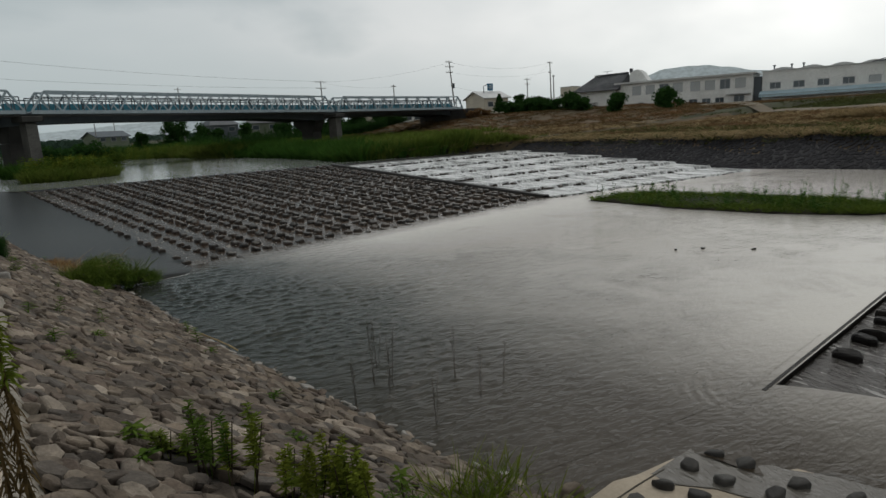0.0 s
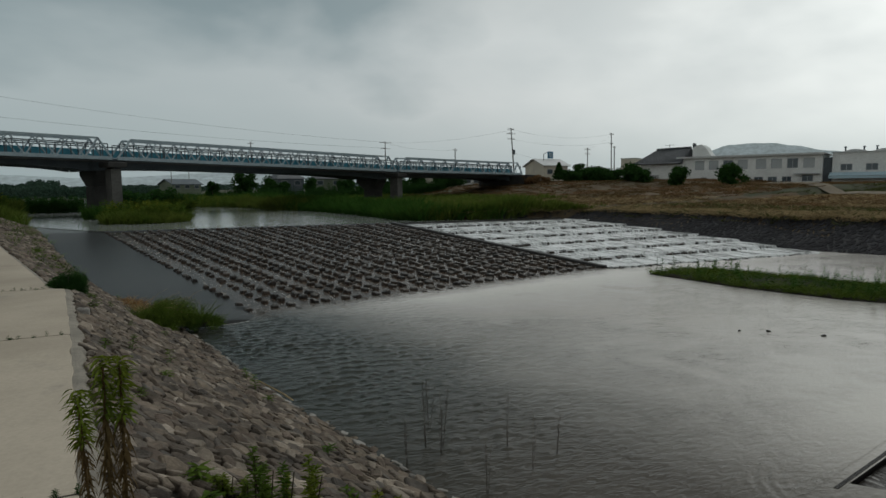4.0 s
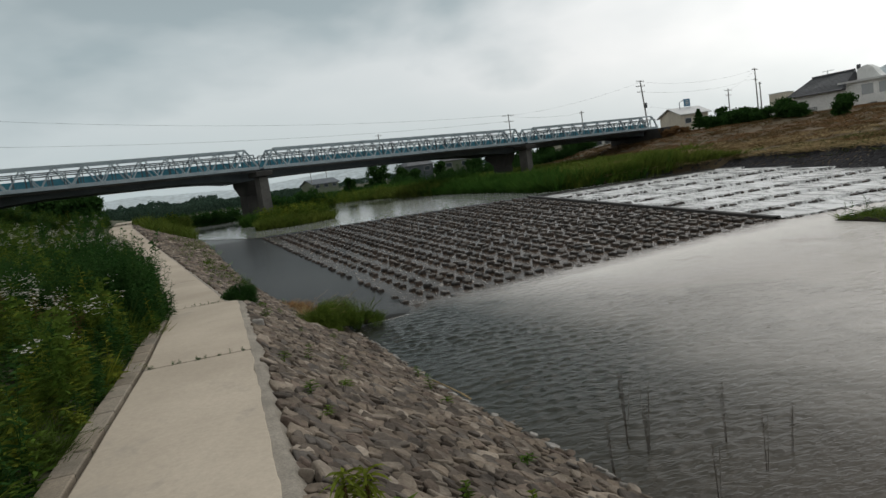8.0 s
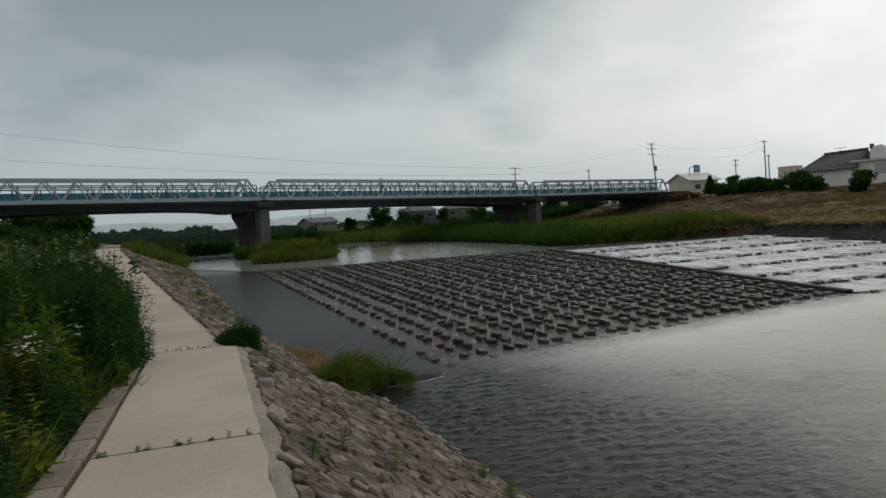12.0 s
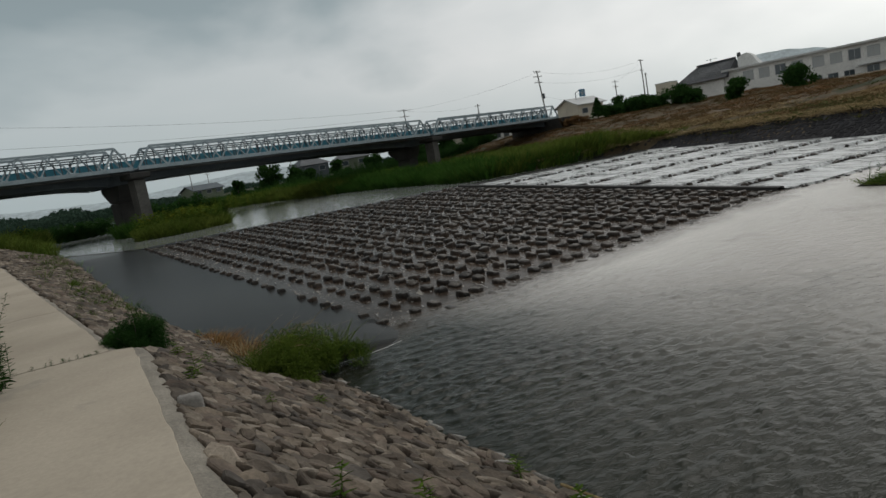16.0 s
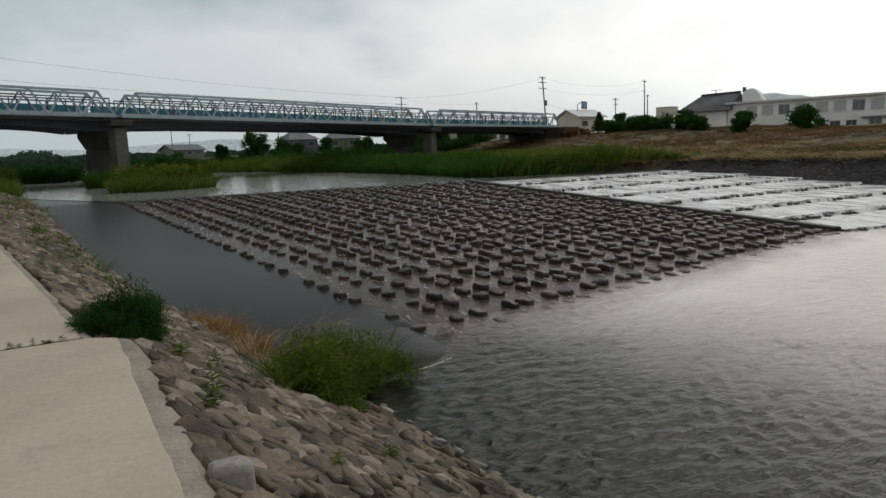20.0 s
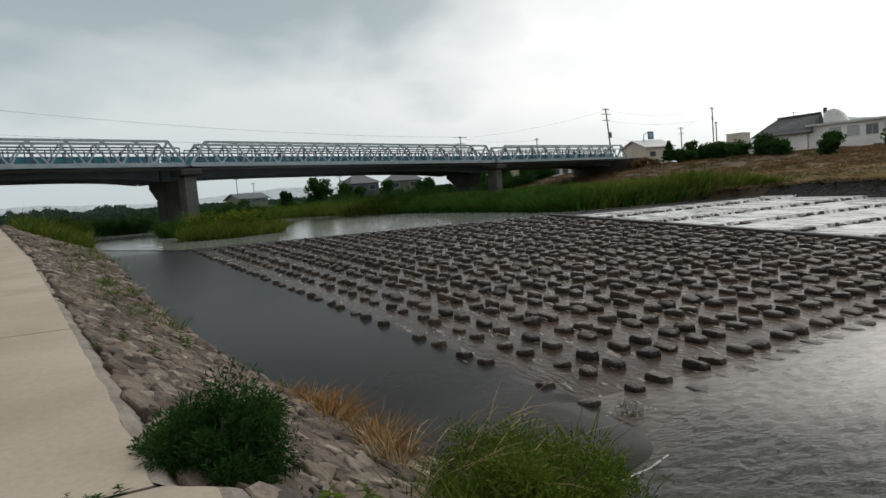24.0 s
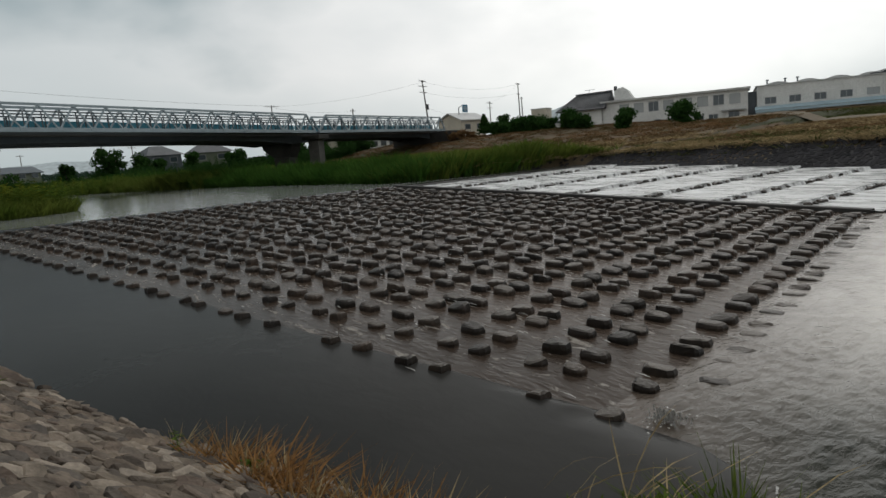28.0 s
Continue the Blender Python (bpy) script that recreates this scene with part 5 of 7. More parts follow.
for sy in (-1, 1):
    g = Geo().add([cm @ Vector((a, sy * (0.70 if z > 1 else 0.742), z)) for a, z in ((-1.1, 0.92), (0.85, 0.92), (0.45, 1.32), (-1.1, 1.32))], [(0, 1, 2, 3)])
    g.v = [tuple(Vector(p) + (cm.to_3x3() @ Vector((0, sy * 0.02, 0)))) for p in g.v]
    g.ob("side_window", M["glass"], car)
    for ax in (-1.15, 1.15):
        Geo().rod(cm @ Vector((ax, sy * 0.62, 0.3)), cm @ Vector((ax, sy * 0.78, 0.3)), 0.3, 0.3, 14).ob("wheel", M["wire"], car, "black tyre")

# ---- the concrete path along the bank ----
footpath = tagged(new("path"), "pale concrete path in slabs along the river bank", "path", kind="structure")
JOINTS = [-56.8, -51.3, -45.8, -40.2, -34.4, -28.85, -23.2, -17.5, -11.8, -6.1, -0.4, 5.6, 16.0, 30.0, 46.0]
for y0, y1 in zip(JOINTS, JOINTS[1:]):
    n = 40 if y0 < -20 else 16
    top = []
    for k in range(n + 1):
        y = y0 + 0.015 + (y1 - y0 - 0.03) * k / n
        r, w = path_r(y), path_w(y)
        cols = []
        for f in (0.0, 0.02, 0.25, 0.5, 0.75, 0.985, 1.0):
            wave = 0.03 * noise.noise(Vector((y * 1.9, 2.0, 0))) + 0.008 * noise.noise(Vector((y * 6.5, 2.0, 0))) if f > 0.9 else 0.0
            z = path_z(y) - (0.03 if f in (0.0, 1.0) else 0.0) + 0.006 * noise.noise(Vector((f * 3, y, 4)))
            cols.append((r - w * (1 - f) + wave, y - 0.12 * (1 - f), z))
        cols = [(cols[0][0], cols[0][1], path_z(y) - 0.15)] + cols + [(cols[-1][0], cols[-1][1], path_z(y) - 0.15)]
        top.append(cols)
    g = Geo().grid(top)
    for row in (0, n):
        g.f.append(tuple(row * 9 + i for i in range(9)))
    g.ob("slab", M["path"], footpath)
# dirt in the joints
for y in JOINTS[1:-1]:
    r, w = path_r(y + 0.05), path_w(y)
    joint_dirt = Geo()
    pts = [(r - w * (1 - f), y - 0.12 * (1 - f) + 0.012 * RNG.uniform(-1, 1), path_z(y) - 0.004) for f in (k / 12 for k in range(13))]
    joint_dirt.grid([[(p[0], p[1] - 0.016 - 0.012 * RNG.random(), p[2]) for p in pts], [(p[0], p[1] + 0.016 + 0.012 * RNG.random(), p[2]) for p in pts]])
    joint_dirt.ob("joint", M["joint"], footpath, "dirt-filled joint between slabs")
# kerb stones along its left edge
y = -52.0
while y < -24.0:
    length = RNG.uniform(0.56, 0.64)
    x0, x1 = path_r(y) - path_w(y) - 0.03, path_r(y + length) - path_w(y + length) - 0.03
    turn = math.atan2(length - 0.012, x1 - x0)
    Geo().box(((x0 + x1) / 2 - 0.14, y + length / 2, path_z(y) - 0.07 + RNG.uniform(-0.012, 0.012)), (length - 0.015, 0.25, 0.18), turn, 0.012).ob("kerb", M["kerb"], footpath)
    y += length
# rough mortar band between the path and the stones
rows = []
for k in range(600):
    y = -56 + 0.12 * k
    r = path_r(y)
    w = 0.115 + 0.06 * noise.noise(Vector((y * 1.3, 0, 9))) + 0.03 * noise.noise(Vector((y * 4.5, 3, 9)))
    if y > -28.9:
        w *= 0.7
    rows.append([(r - 0.02, y, path_z(y) - 0.012), (r + 0.4 * w, y, path_z(y) - 0.018), (r + w, y, path_z(y) - 0.04 + 0.012 * noise.noise(Vector((y * 3.1, 4, 9)))), (r + w + 0.08, y, path_z(y) - 0.15)])
Geo().grid(rows).ob("mortar_band", M["mortar"], footpath, "rough grey mortar edge")

# ---- the stone revetment ----
revetment = tagged(new("revetment"), "sloping bank of packed brown river stones", "embankment", kind="structure")


def slope_at(y, f):
    """A place on the stone slope, and how it leans."""
    r, t = path_r(y) + 0.06, toe(y) + 0.05
    za, zb = path_z(y) - 0.045, toe_z(y) - 0.02
    sag = 0.05 * math.sin(math.pi * f)
    return Vector((r + (t - r) * f, y, za + (zb - za) * f - sag)), math.atan2(za - zb, t - r), t - r


rows = [[tuple(slope_at(-56 + 0.8 * k, f / 8)[0] - Vector((0, 0, 0.05))) for f in range(9)] for k in range(125)]
Geo().grid(rows).ob("bed", M["bed"], revetment, "dark mortar and earth between the stones", smooth=True)


def stone_mesh(seed):
    """A flat, angular slab of river stone, its top tilted and split."""
    r = random.Random(seed)
    n = r.choice((6, 7, 8))
    angles = [2 * math.pi * (i + r.uniform(-0.28, 0.28)) / n for i in range(n)]
    squash = [r.uniform(0.72, 1.18) for _ in range(n)]
    tilt = r.uniform(0, 6.3)
    pts = []
    for zz, k in ((-0.06, 0.96), (0.048, 1.03), (0.078, 0.94), (0.090, 0.74)):
        for a, q in zip(angles, squash):
            pts.append((math.cos(a) * 0.5 * q * k, math.sin(a) * 0.5 * q * k, zz + r.uniform(-0.009, 0.009) + (0.026 * math.cos(a - tilt) * q if zz > 0 else 0)))
    faces = [(a * n + i, a * n + (i + 1) % n, a * n + n + (i + 1) % n, a * n + n + i) for a in range(3) for i in range(n)]
    pts.append((0.05 * r.uniform(-1, 1), 0.05 * r.uniform(-1, 1), 0.092 + r.uniform(-0.012, 0.012)))
    faces += [(3 * n + i, 3 * n + (i + 1) % n, 4 * n) for i in range(n)]
    g = Geo().add(pts, faces)
    return g, g.mesh("stone", M["stone"], smooth=False)


BREAK = [(4.05, -39.6), (4.29, -40.19), (4.7, -40.5), (5.01, -40.83), (5.34, -40.99), (5.66, -41.32), (5.94, -41.52), (6.2, -41.82)]
STONES = [stone_mesh(s) for s in range(20)]
rest, singles = Geo(), 0
y = -49.5
def off_break(x, y):
    """Distance from the gap in the stones where weeds grow."""
    return min((Vector((x, y)) - Vector(lerp(a, b, k / 4))).length for a, b in zip(BREAK, BREAK[1:]) for k in range(5))


while y < 14.0:
    near = y < -20
    size = 0.158 if near else 0.24
    _, lean, width = slope_at(y, 0)
    n = max(3, int(width / math.cos(lean) / (size * 0.80)))
    for k in range(n):
        f = 0.03 + 0.97 * (k + 0.5 + RNG.uniform(-0.22, 0.22)) / n
        yy = y + size * (0.5 if k % 2 else 0.0) + RNG.uniform(-0.07, 0.07)
        p, lean, width = slope_at(yy, f)
        if yy < -38.5 and off_break(p.x, p.y) < 0.13:
            continue
        big = RNG.choice((0.7, 0.85, 1.0, 1.05, 1.15, 1.3, 1.55))
        m = (Matrix.Translation(p) @ Matrix.Rotation(lean, 4, "Y") @ Matrix.Rotation(RNG.gauss(-0.55, 0.45), 4, "Z") @ Matrix.Rotation(RNG.gauss(0.10, 0.14), 4, "X") @ Matrix.Rotation(RNG.gauss(0.06, 0.10), 4, "Y")
             @ Matrix.Diagonal((size * 1.48 * big, size * 0.82 * big, size * 3.0 * RNG.uniform(0.65, 1.5), 1)))
        geo, me = RNG.choice(STONES)
        if -33.6 < yy < -30.2 and singles < 300:
            placed("stone", me, revetment, m)
            singles += 1
        else:
            rest.add([m @ Vector(q) for q in geo.v], geo.f)
    y += size * 1.02
tagged(rest.ob("packed_stone", M["stone_far"], revetment), kind="stuff")

# boulders on the ramp
for n, (x, y) in enumerate([(8.82, -40.97), (9.25, -40.94), (9.37, -41.20), (8.92, -41.30), (9.52, -41.68), (8.33, -41.08), (8.48, -41.36), (9.13, -41.70), (9.73, -42.10), (7.88, -41.15), (7.98, -41.47),
                            (8.65, -41.86), (9.31, -42.19), (9.88, -42.60), (8.18, -41.94), (8.86, -42.28), (9.51, -42.67), (10.14, -43.05), (8.37, -42.39), (9.02, -42.75), (9.74, -43.13), (10.41, -43.55)]):
    src, _ = STONES[n % len(STONES)]
    m = Matrix.Translation((x, y, ramp_z(x, y) - 0.005)) @ Matrix.Rotation(RNG.uniform(-0.9, 0.3), 4, "Z") @ Matrix.Diagonal((RNG.uniform(0.20, 0.27), RNG.uniform(0.15, 0.20), RNG.uniform(0.7, 1.0), 1))
    g = Geo().add([m @ Vector(p) for p in src.v], src.f)
    b = g.ob("boulder", M["boulder"], ramp_slab, smooth=True)
g, _ = block_mesh("boulder", 0.24, 0.18, 0.12, 0.4, M["stone"], 99)
g.v = [(x + 7.47, y - 40.72, z + POOL + 0.02) for x, y, z in g.v]
tagged(g.ob("boulder", M["stone"], smooth=True), "pale rounded boulder at the water's edge", "stone")
g, _ = block_mesh("stone", 0.22, 0.17, 0.10, 0.4, M["pale_stone"], 41)
lie = slope_at(-31.95, 0.06)[0]
g.v = [(x + lie.x, y - 31.95, z + lie.z + 0.05) for x, y, z in g.v]
tagged(g.ob("stone", M["pale_stone"], smooth=True), "pale grey loose stone lying on the bank slope", "stone")
for n in range(30):
    yy = -40.0 + 0.4 * n + RNG.uniform(-0.2, 0.2)
    at, lean, _ = slope_at(yy, RNG.uniform(0.955, 0.995))
    src, _ = STONES[n % len(STONES)]
    m = Matrix.Translation(at + Vector((0, 0, 0.03))) @ Matrix.Rotation(lean, 4, "Y") @ Matrix.Rotation(RNG.uniform(-1.2, 0.2), 4, "Z") @ Matrix.Diagonal((RNG.uniform(0.16, 0.30), RNG.uniform(0.09, 0.15), 0.5, 1))
    g = Geo().add([m @ Vector(p) for p in src.v], src.f)
    tagged(g.ob("waterline_stone", M["pale_stone"]), "pale washed stone at the water's edge", "stone", "pale stones along the waterline")
for n, (x, y, r) in enumerate([(17.57, -33.95, 0.09), (18.34, -34.87, 0.10), (16.95, -33.6, 0.06)]):
    src, _ = STONES[n + 3]
    m = Matrix.Translation((x, y, POOL)) @ Matrix.Diagonal((r * 1.5, r, 0.4, 1))
    tagged(Geo().add([m @ Vector(p) for p in src.v], src.f).ob("pool_stone", M["boulder"], smooth=True), "small dark stone standing out of the pool", "stone", "dark stones in the pool")
stick = Geo()
pts = [(5.1, -33.3, -0.93), (5.27, -33.75, -0.95), (5.42, -34.15, -0.97), (5.53, -34.4, -1.02)]
for a, b in zip(pts, pts[1:]):
    stick.rod(a, b, 0.014, 0.012, 6)
tagged(stick.ob("washed_up_cane", M["straw"]), "pale washed-up reed cane at the water's edge", "driftwood")
log = Geo()
pts = [(7.22, -40.92, -0.94), (7.30, -41.12, -0.92), (7.36, -41.34, -0.93), (7.42, -41.62, -0.97)]
for k, (a, b) in enumerate(zip(pts, pts[1:])):
    log.rod(a, b, 0.075 - 0.012 * k, 0.065 - 0.012 * k, 8)
log.rod(pts[1], (7.18, -41.3, -0.84), 0.03, 0.012, 6)
tagged(log.ob("driftwood_log", M["wood"], smooth=True), "dark wet broken log lying on the ramp edge", "driftwood")


# ---- plants ----
NPR = np.random.default_rng(5)


class Leaves:
    """Many small leaf faces, gathered into one mesh of four-cornered faces."""

    def __init__(self):
        self.parts = []

    def add(self, quads):
        self.parts.append(np.asarray(quads, np.float32).reshape(-1, 4, 3))
        return self

    def scatter(self, quads, spots):
        """Copies of a plant at rows of x, y, z, turn, size, height, lean x, lean y."""
        q = np.asarray(quads, np.float32).reshape(1, -1, 4, 3)
        s = np.asarray(spots, np.float32).reshape(-1, 8)
        c, n = np.cos(s[:, 3])[:, None, None], np.sin(s[:, 3])[:, None, None]
        x = (q[..., 0] * c - q[..., 1] * n) * s[:, 4, None, None]
        y = (q[..., 0] * n + q[..., 1] * c) * s[:, 4, None, None]
        z = q[..., 2] * s[:, 5, None, None]
        x = x + s[:, 0, None, None] + z * s[:, 6, None, None]
        y = y + s[:, 1, None, None] + z * s[:, 7, None, None]
        z = z + s[:, 2, None, None]
        self.parts.append(np.stack([x, y, z], -1).reshape(-1, 4, 3).astype(np.float32))
        return self

    def mesh(self, name, material):
        q = np.concatenate(self.parts)
        n = len(q)
        me = bpy.data.meshes.new(name)
        me.vertices.add(n * 4)
        me.vertices.foreach_set("co", q.reshape(-1))
        me.loops.add(n * 4)
        me.loops.foreach_set("vertex_index", np.arange(n * 4, dtype=np.int32))
        me.polygons.add(n)
        me.polygons.foreach_set("loop_start", np.arange(0, n * 4, 4, dtype=np.int32))
        me.materials.append(material)
        me.update(calc_edges=True)
        return me

    def ob(self, name, material, parent=None, label=""):
        o = new(name, self.mesh(name, material))
        o.parent = parent
        return tagged(o, label)


def blade(base, tip, width, bend=(0, 0, 0), pieces=2):
    """A leaf from base to tip, widest low down, in a few quads."""
    base, tip, bend = np.array(base, float), np.array(tip, float), np.array(bend, float)
    along = tip - base
    side = np.cross(along, NPR.normal(size=3))
    side = side / (np.linalg.norm(side) + 1e-9)
    out = []
    for k in range(pieces):
        f0, f1 = k / pieces, (k + 1) / pieces
        w0 = width * (0.5 + 0.5 * math.sin(math.pi * (0.15 + 0.85 * f0))) if k else width * 0.6
        w1 = width * 0.9 if f1 < 0.99 else width * 0.08
        a = base + along * f0 + bend * f0 * f0
        b = base + along * f1 + bend * f1 * f1
        out.append([a - side * w0 / 2, a + side * w0 / 2, b + side * w1 / 2, b - side * w1 / 2])
    return out


def grass_tuft(blades, height, spread, width):
    out = []
    for _ in range(blades):
        a, r = NPR.uniform(0, 6.283), spread * NPR.uniform(0, 0.5)
        h = height * NPR.uniform(0.55, 1.1)
        d = np.array([math.cos(a), math.sin(a), 0])
        out += blade(d * r, d * (r + spread * NPR.uniform(0.1, 0.6)) + [0, 0, h], width * NPR.uniform(0.6, 1.2), d * spread * NPR.uniform(0, 0.7) - [0, 0, 0.15 * h * NPR.uniform(0, 1)])
    return out


def herb(height, leaves, length, width, bare=0.1, droop=0.3, sway=0.06):
    """An upright stem with leaves all round it."""
    out = []
    lean = NPR.normal(0, sway, 2)
    top = np.array([lean[0], lean[1], 1.0]) * height
    for a in (0.0, 1.57):
        s = np.array([math.cos(a), math.sin(a), 0]) * 0.006
        out.append([-s, s, top + s * 0.4, top - s * 0.4])
    for k in range(leaves):
        f = bare + (1 - bare) * (k + NPR.uniform(0, 1)) / leaves
        a = k * 2.4 + NPR.uniform(-0.4, 0.4)
        d = np.array([math.cos(a), math.sin(a), 0.0])
        l = length * (1.05 - 0.55 * f) * NPR.uniform(0.7, 1.2)
        out += blade(top * f, top * f + d * l + [0, 0, l * NPR.uniform(0.1, 0.8)], width * NPR.uniform(0.7, 1.2), [0, 0, -l * droop])
    return out


def flower_head(height, count, size):
    out = []
    for _ in range(count):
        c = np.array([*NPR.normal(0, 0.07, 2), height * NPR.uniform(0.9, 1.06)])
        for a in (0, 1.05, 2.1):
            d = np.array([math.cos(a), math.sin(a), 0.15]) * size
            e = np.array([-math.sin(a), math.cos(a), 0.0]) * size * 0.45
            out.append([c - d - e, c + d - e, c + d + e, c - d + e])
    return out


def spots_for(places, size=(0.8, 1.2), tall=(0.8, 1.25), lean=0.12):
    n = len(places)
    p = np.asarray(places, float).reshape(n, 3)
    swell = np.array([0.95 + 0.5 * noise.noise(Vector((x * 0.33, y * 0.33, 6.0))) for x, y, z in p])
    return np.column_stack([p, NPR.uniform(0, 6.283, n), NPR.uniform(*size, n), NPR.uniform(*tall, n) * swell, NPR.normal(0, lean, n), NPR.normal(0, lean, n)])


HERBS = [herb(0.9, 26, 0.20, 0.045) for _ in range(4)] + [herb(0.7, 20, 0.26, 0.07, droop=0.5) for _ in range(2)]
HERBS_THIN = [herb(1.0, 30, 0.14, 0.022) for _ in range(3)]
TUFTS = [grass_tuft(22, 0.7, 0.35, 0.018) for _ in range(4)]
REEDS = [grass_tuft(16, 1.2, 0.5, 0.05) for _ in range(4)]

# the overgrown slope beside the path
def left_slope(n, y0, y1, u0, u1, power=1.0):
    out = []
    for _ in range(n):
        y = NPR.uniform(y0, y1)
        u = u0 + (u1 - u0) * NPR.uniform() ** power
        x = path_r(y) - path_w(y) - 0.36 - u
        out.append((x, y, land(x, y)))
    return out


weeds, weeds_dark, weeds_light, grass, flowers, withered = Leaves(), Leaves(), Leaves(), Leaves(), Leaves(), Leaves()
BROAD = [herb(0.85, 46, 0.14, 0.040, 0.04, 0.55) for _ in range(4)]


def kind_at(x, y, z):
    """Which growth holds a place: species stand in drifts a metre or two across."""
    n = noise.noise(Vector((x * 0.75, y * 0.55, 31.0))) + 0.45 * noise.noise(Vector((x * 2.3, y * 2.3, 8.0))) + NPR.normal(0, 0.1)
    if y > -31.5 and x > path_r(y) - path_w(y) - 2.8:
        n += 0.42
    elif y < -31.5:
        n -= 0.10
    return 0 if n > 0.22 else 1 if n > 0.0 else 2 if n > -0.3 else 3


def drifts(forms, places, size, tall):
    """Scatters plants so that each kind keeps to its drifts."""
    heaps = (weeds_dark, weeds, weeds_light, grass)
    sorted_places = [[], [], [], []]
    for p in places:
        sorted_places[kind_at(*p)].append(p)
    for kind, found in enumerate(sorted_places):
        for n, q in enumerate(forms[kind]):
            part_of = found[n::len(forms[kind])]
            if part_of:
                k = (1.2, 1.0, 0.8, 0.85)[kind]
                spots = spots_for(part_of, size=size, tall=(tall[0] * k, tall[1] * k))
                # plants crowd into rounded clumps with hollows between
                for row in spots:
                    heap = noise.noise(Vector((row[0] * 1.25, row[1] * 1.25, 14.0 + 5 * kind)))
                    row[5] *= 0.5 + 1.35 * max(0.0, heap + 0.22)
                    row[4] *= 0.9 + 0.5 * max(0.0, heap)
                heaps[kind].scatter(q, spots)


FORMS = (HERBS_THIN + BROAD[:2], HERBS[:4] + BROAD[2:], HERBS_THIN[:2] + HERBS[4:] + TUFTS[:1], TUFTS + HERBS[:1])
drifts(FORMS, left_slope(2900, -47, -31, -0.02, 6.0, 1.35), (0.75, 1.15), (0.5, 1.0))
drifts(FORMS, left_slope(1500, -31.5, -24.5, -0.25, 3.2, 1.2), (0.75, 1.15), (0.75, 1.2))
for q in HERBS_THIN + BROAD[:2]:
    weeds_dark.scatter(q, spots_for(left_slope(80, -30.6, -24.8, -0.42, 0.9), size=(0.9, 1.3), tall=(0.8, 1.3), lean=0.16))
drifts(FORMS, left_slope(900, -25, -8, -0.1, 7.0, 1.2), (1.1, 1.6), (0.7, 1.2))
drifts(FORMS, left_slope(800, -10, 40, 0.0, 9.0), (1.5, 2.5), (0.9, 1.5))
for q in TUFTS:
    grass.scatter(q, spots_for(left_slope(420, -60, -14, 4.5, 20), size=(1.6, 2.6), tall=(0.6, 1.0)))
for q in HERBS:
    weeds.scatter(q, spots_for(left_slope(120, -60, -44, 0.0, 12), size=(1.2, 1.8), tall=(0.5, 0.9)))
for q in TUFTS + HERBS:
    grass.scatter(q, spots_for(left_slope(150, -14, 40, 5, 26), size=(1.8, 3.2), tall=(0.9, 1.6)))
    weeds_dark.scatter(q, spots_for(left_slope(60, -6, 40, 6, 26), size=(1.8, 3.2), tall=(1.0, 1.8)))
for q in HERBS_THIN:
    clumps = [(NPR.uniform(-46, -32), NPR.uniform(0.2, 3.5)) for _ in range(9)]
    for cy_, cu_ in clumps:
        sp = []
        for _ in range(9):
            y = cy_ + NPR.normal(0, 0.35)
            x = path_r(y) - path_w(y) - 0.36 - max(0.05, cu_ + NPR.normal(0, 0.35))
            sp.append((x, y, land(x, y)))
        (withered if NPR.uniform() < 0.4 else weeds_light).scatter(q, spots_for(sp, size=(0.8, 1.3), tall=(0.5, 0.95)))
tagged(withered.ob("withered_weeds", M["withered"]), "withered red-brown weeds among the green", "weeds", kind="stuff")
for _ in range(20):
    cy_, cu_ = NPR.uniform(-46, -29), NPR.uniform(0.3, 4.6)
    sp = []
    for _ in range(NPR.integers(4, 13)):
        y = cy_ + NPR.normal(0, 0.38)
        x = path_r(y) - path_w(y) - 0.36 - max(0.15, cu_ + NPR.normal(0, 0.38))
        sp.append((x, y, land(x, y)))
    flowers.scatter(flower_head(0.80, 12, 0.021), spots_for(sp, tall=(0.85, 1.3)))
for _ in range(6):
    flowers.scatter(flower_head(0.78, 8, 0.018), spots_for(left_slope(12, -46, -20, 0.3, 5.0), tall=(0.8, 1.2)))
    flowers.scatter(flower_head(0.85, 14, 0.04), spots_for(left_slope(30, -20, 15, 0.3, 6.0), tall=(0.9, 1.35)))
for o, label in ((weeds.ob("weeds", M["leaf"]), "dense green weeds on the bank slope"), (weeds_dark.ob("dark_weeds", M["leaf_dark"]), "dark green tall weeds crowding the path edge"),
                 (weeds_light.ob("pale_weeds", M["leaf_light"]), "yellow-green weeds and grasses on the slope"), (grass.ob("bank_grass", M["grass"]), "long green grass on the bank slope"),
                 (flowers.ob("white_flowers", M["petal"]), "scattered small white wildflowers")):
    tagged(o, label, "weeds", kind="stuff")

# reeds and grass on the far bank, round the bridge pier and on the small island
def bank_strip(n, y0, y1, u0, u1):
    out = []
    for _ in range(n):
        y, u = NPR.uniform(y0, y1), NPR.uniform(u0, u1)
        x = bank(y) + u
        out.append((x, y, max(land(x, y), 0.0)))
    return out


def patch(n, cx, cy, rx, ry, turn=0.0, z=None):
    out = []
    for _ in range(n):
        a, r = NPR.uniform(0, 6.283), math.sqrt(NPR.uniform())
        px, py = rx * r * math.cos(a), ry * r * math.sin(a)
        x, y = cx + px * math.cos(turn) - py * math.sin(turn), cy + px * math.sin(turn) + py * math.cos(turn)
        out.append((x, y, max(land(x, y), 0.0) if z is None else z))
    return out


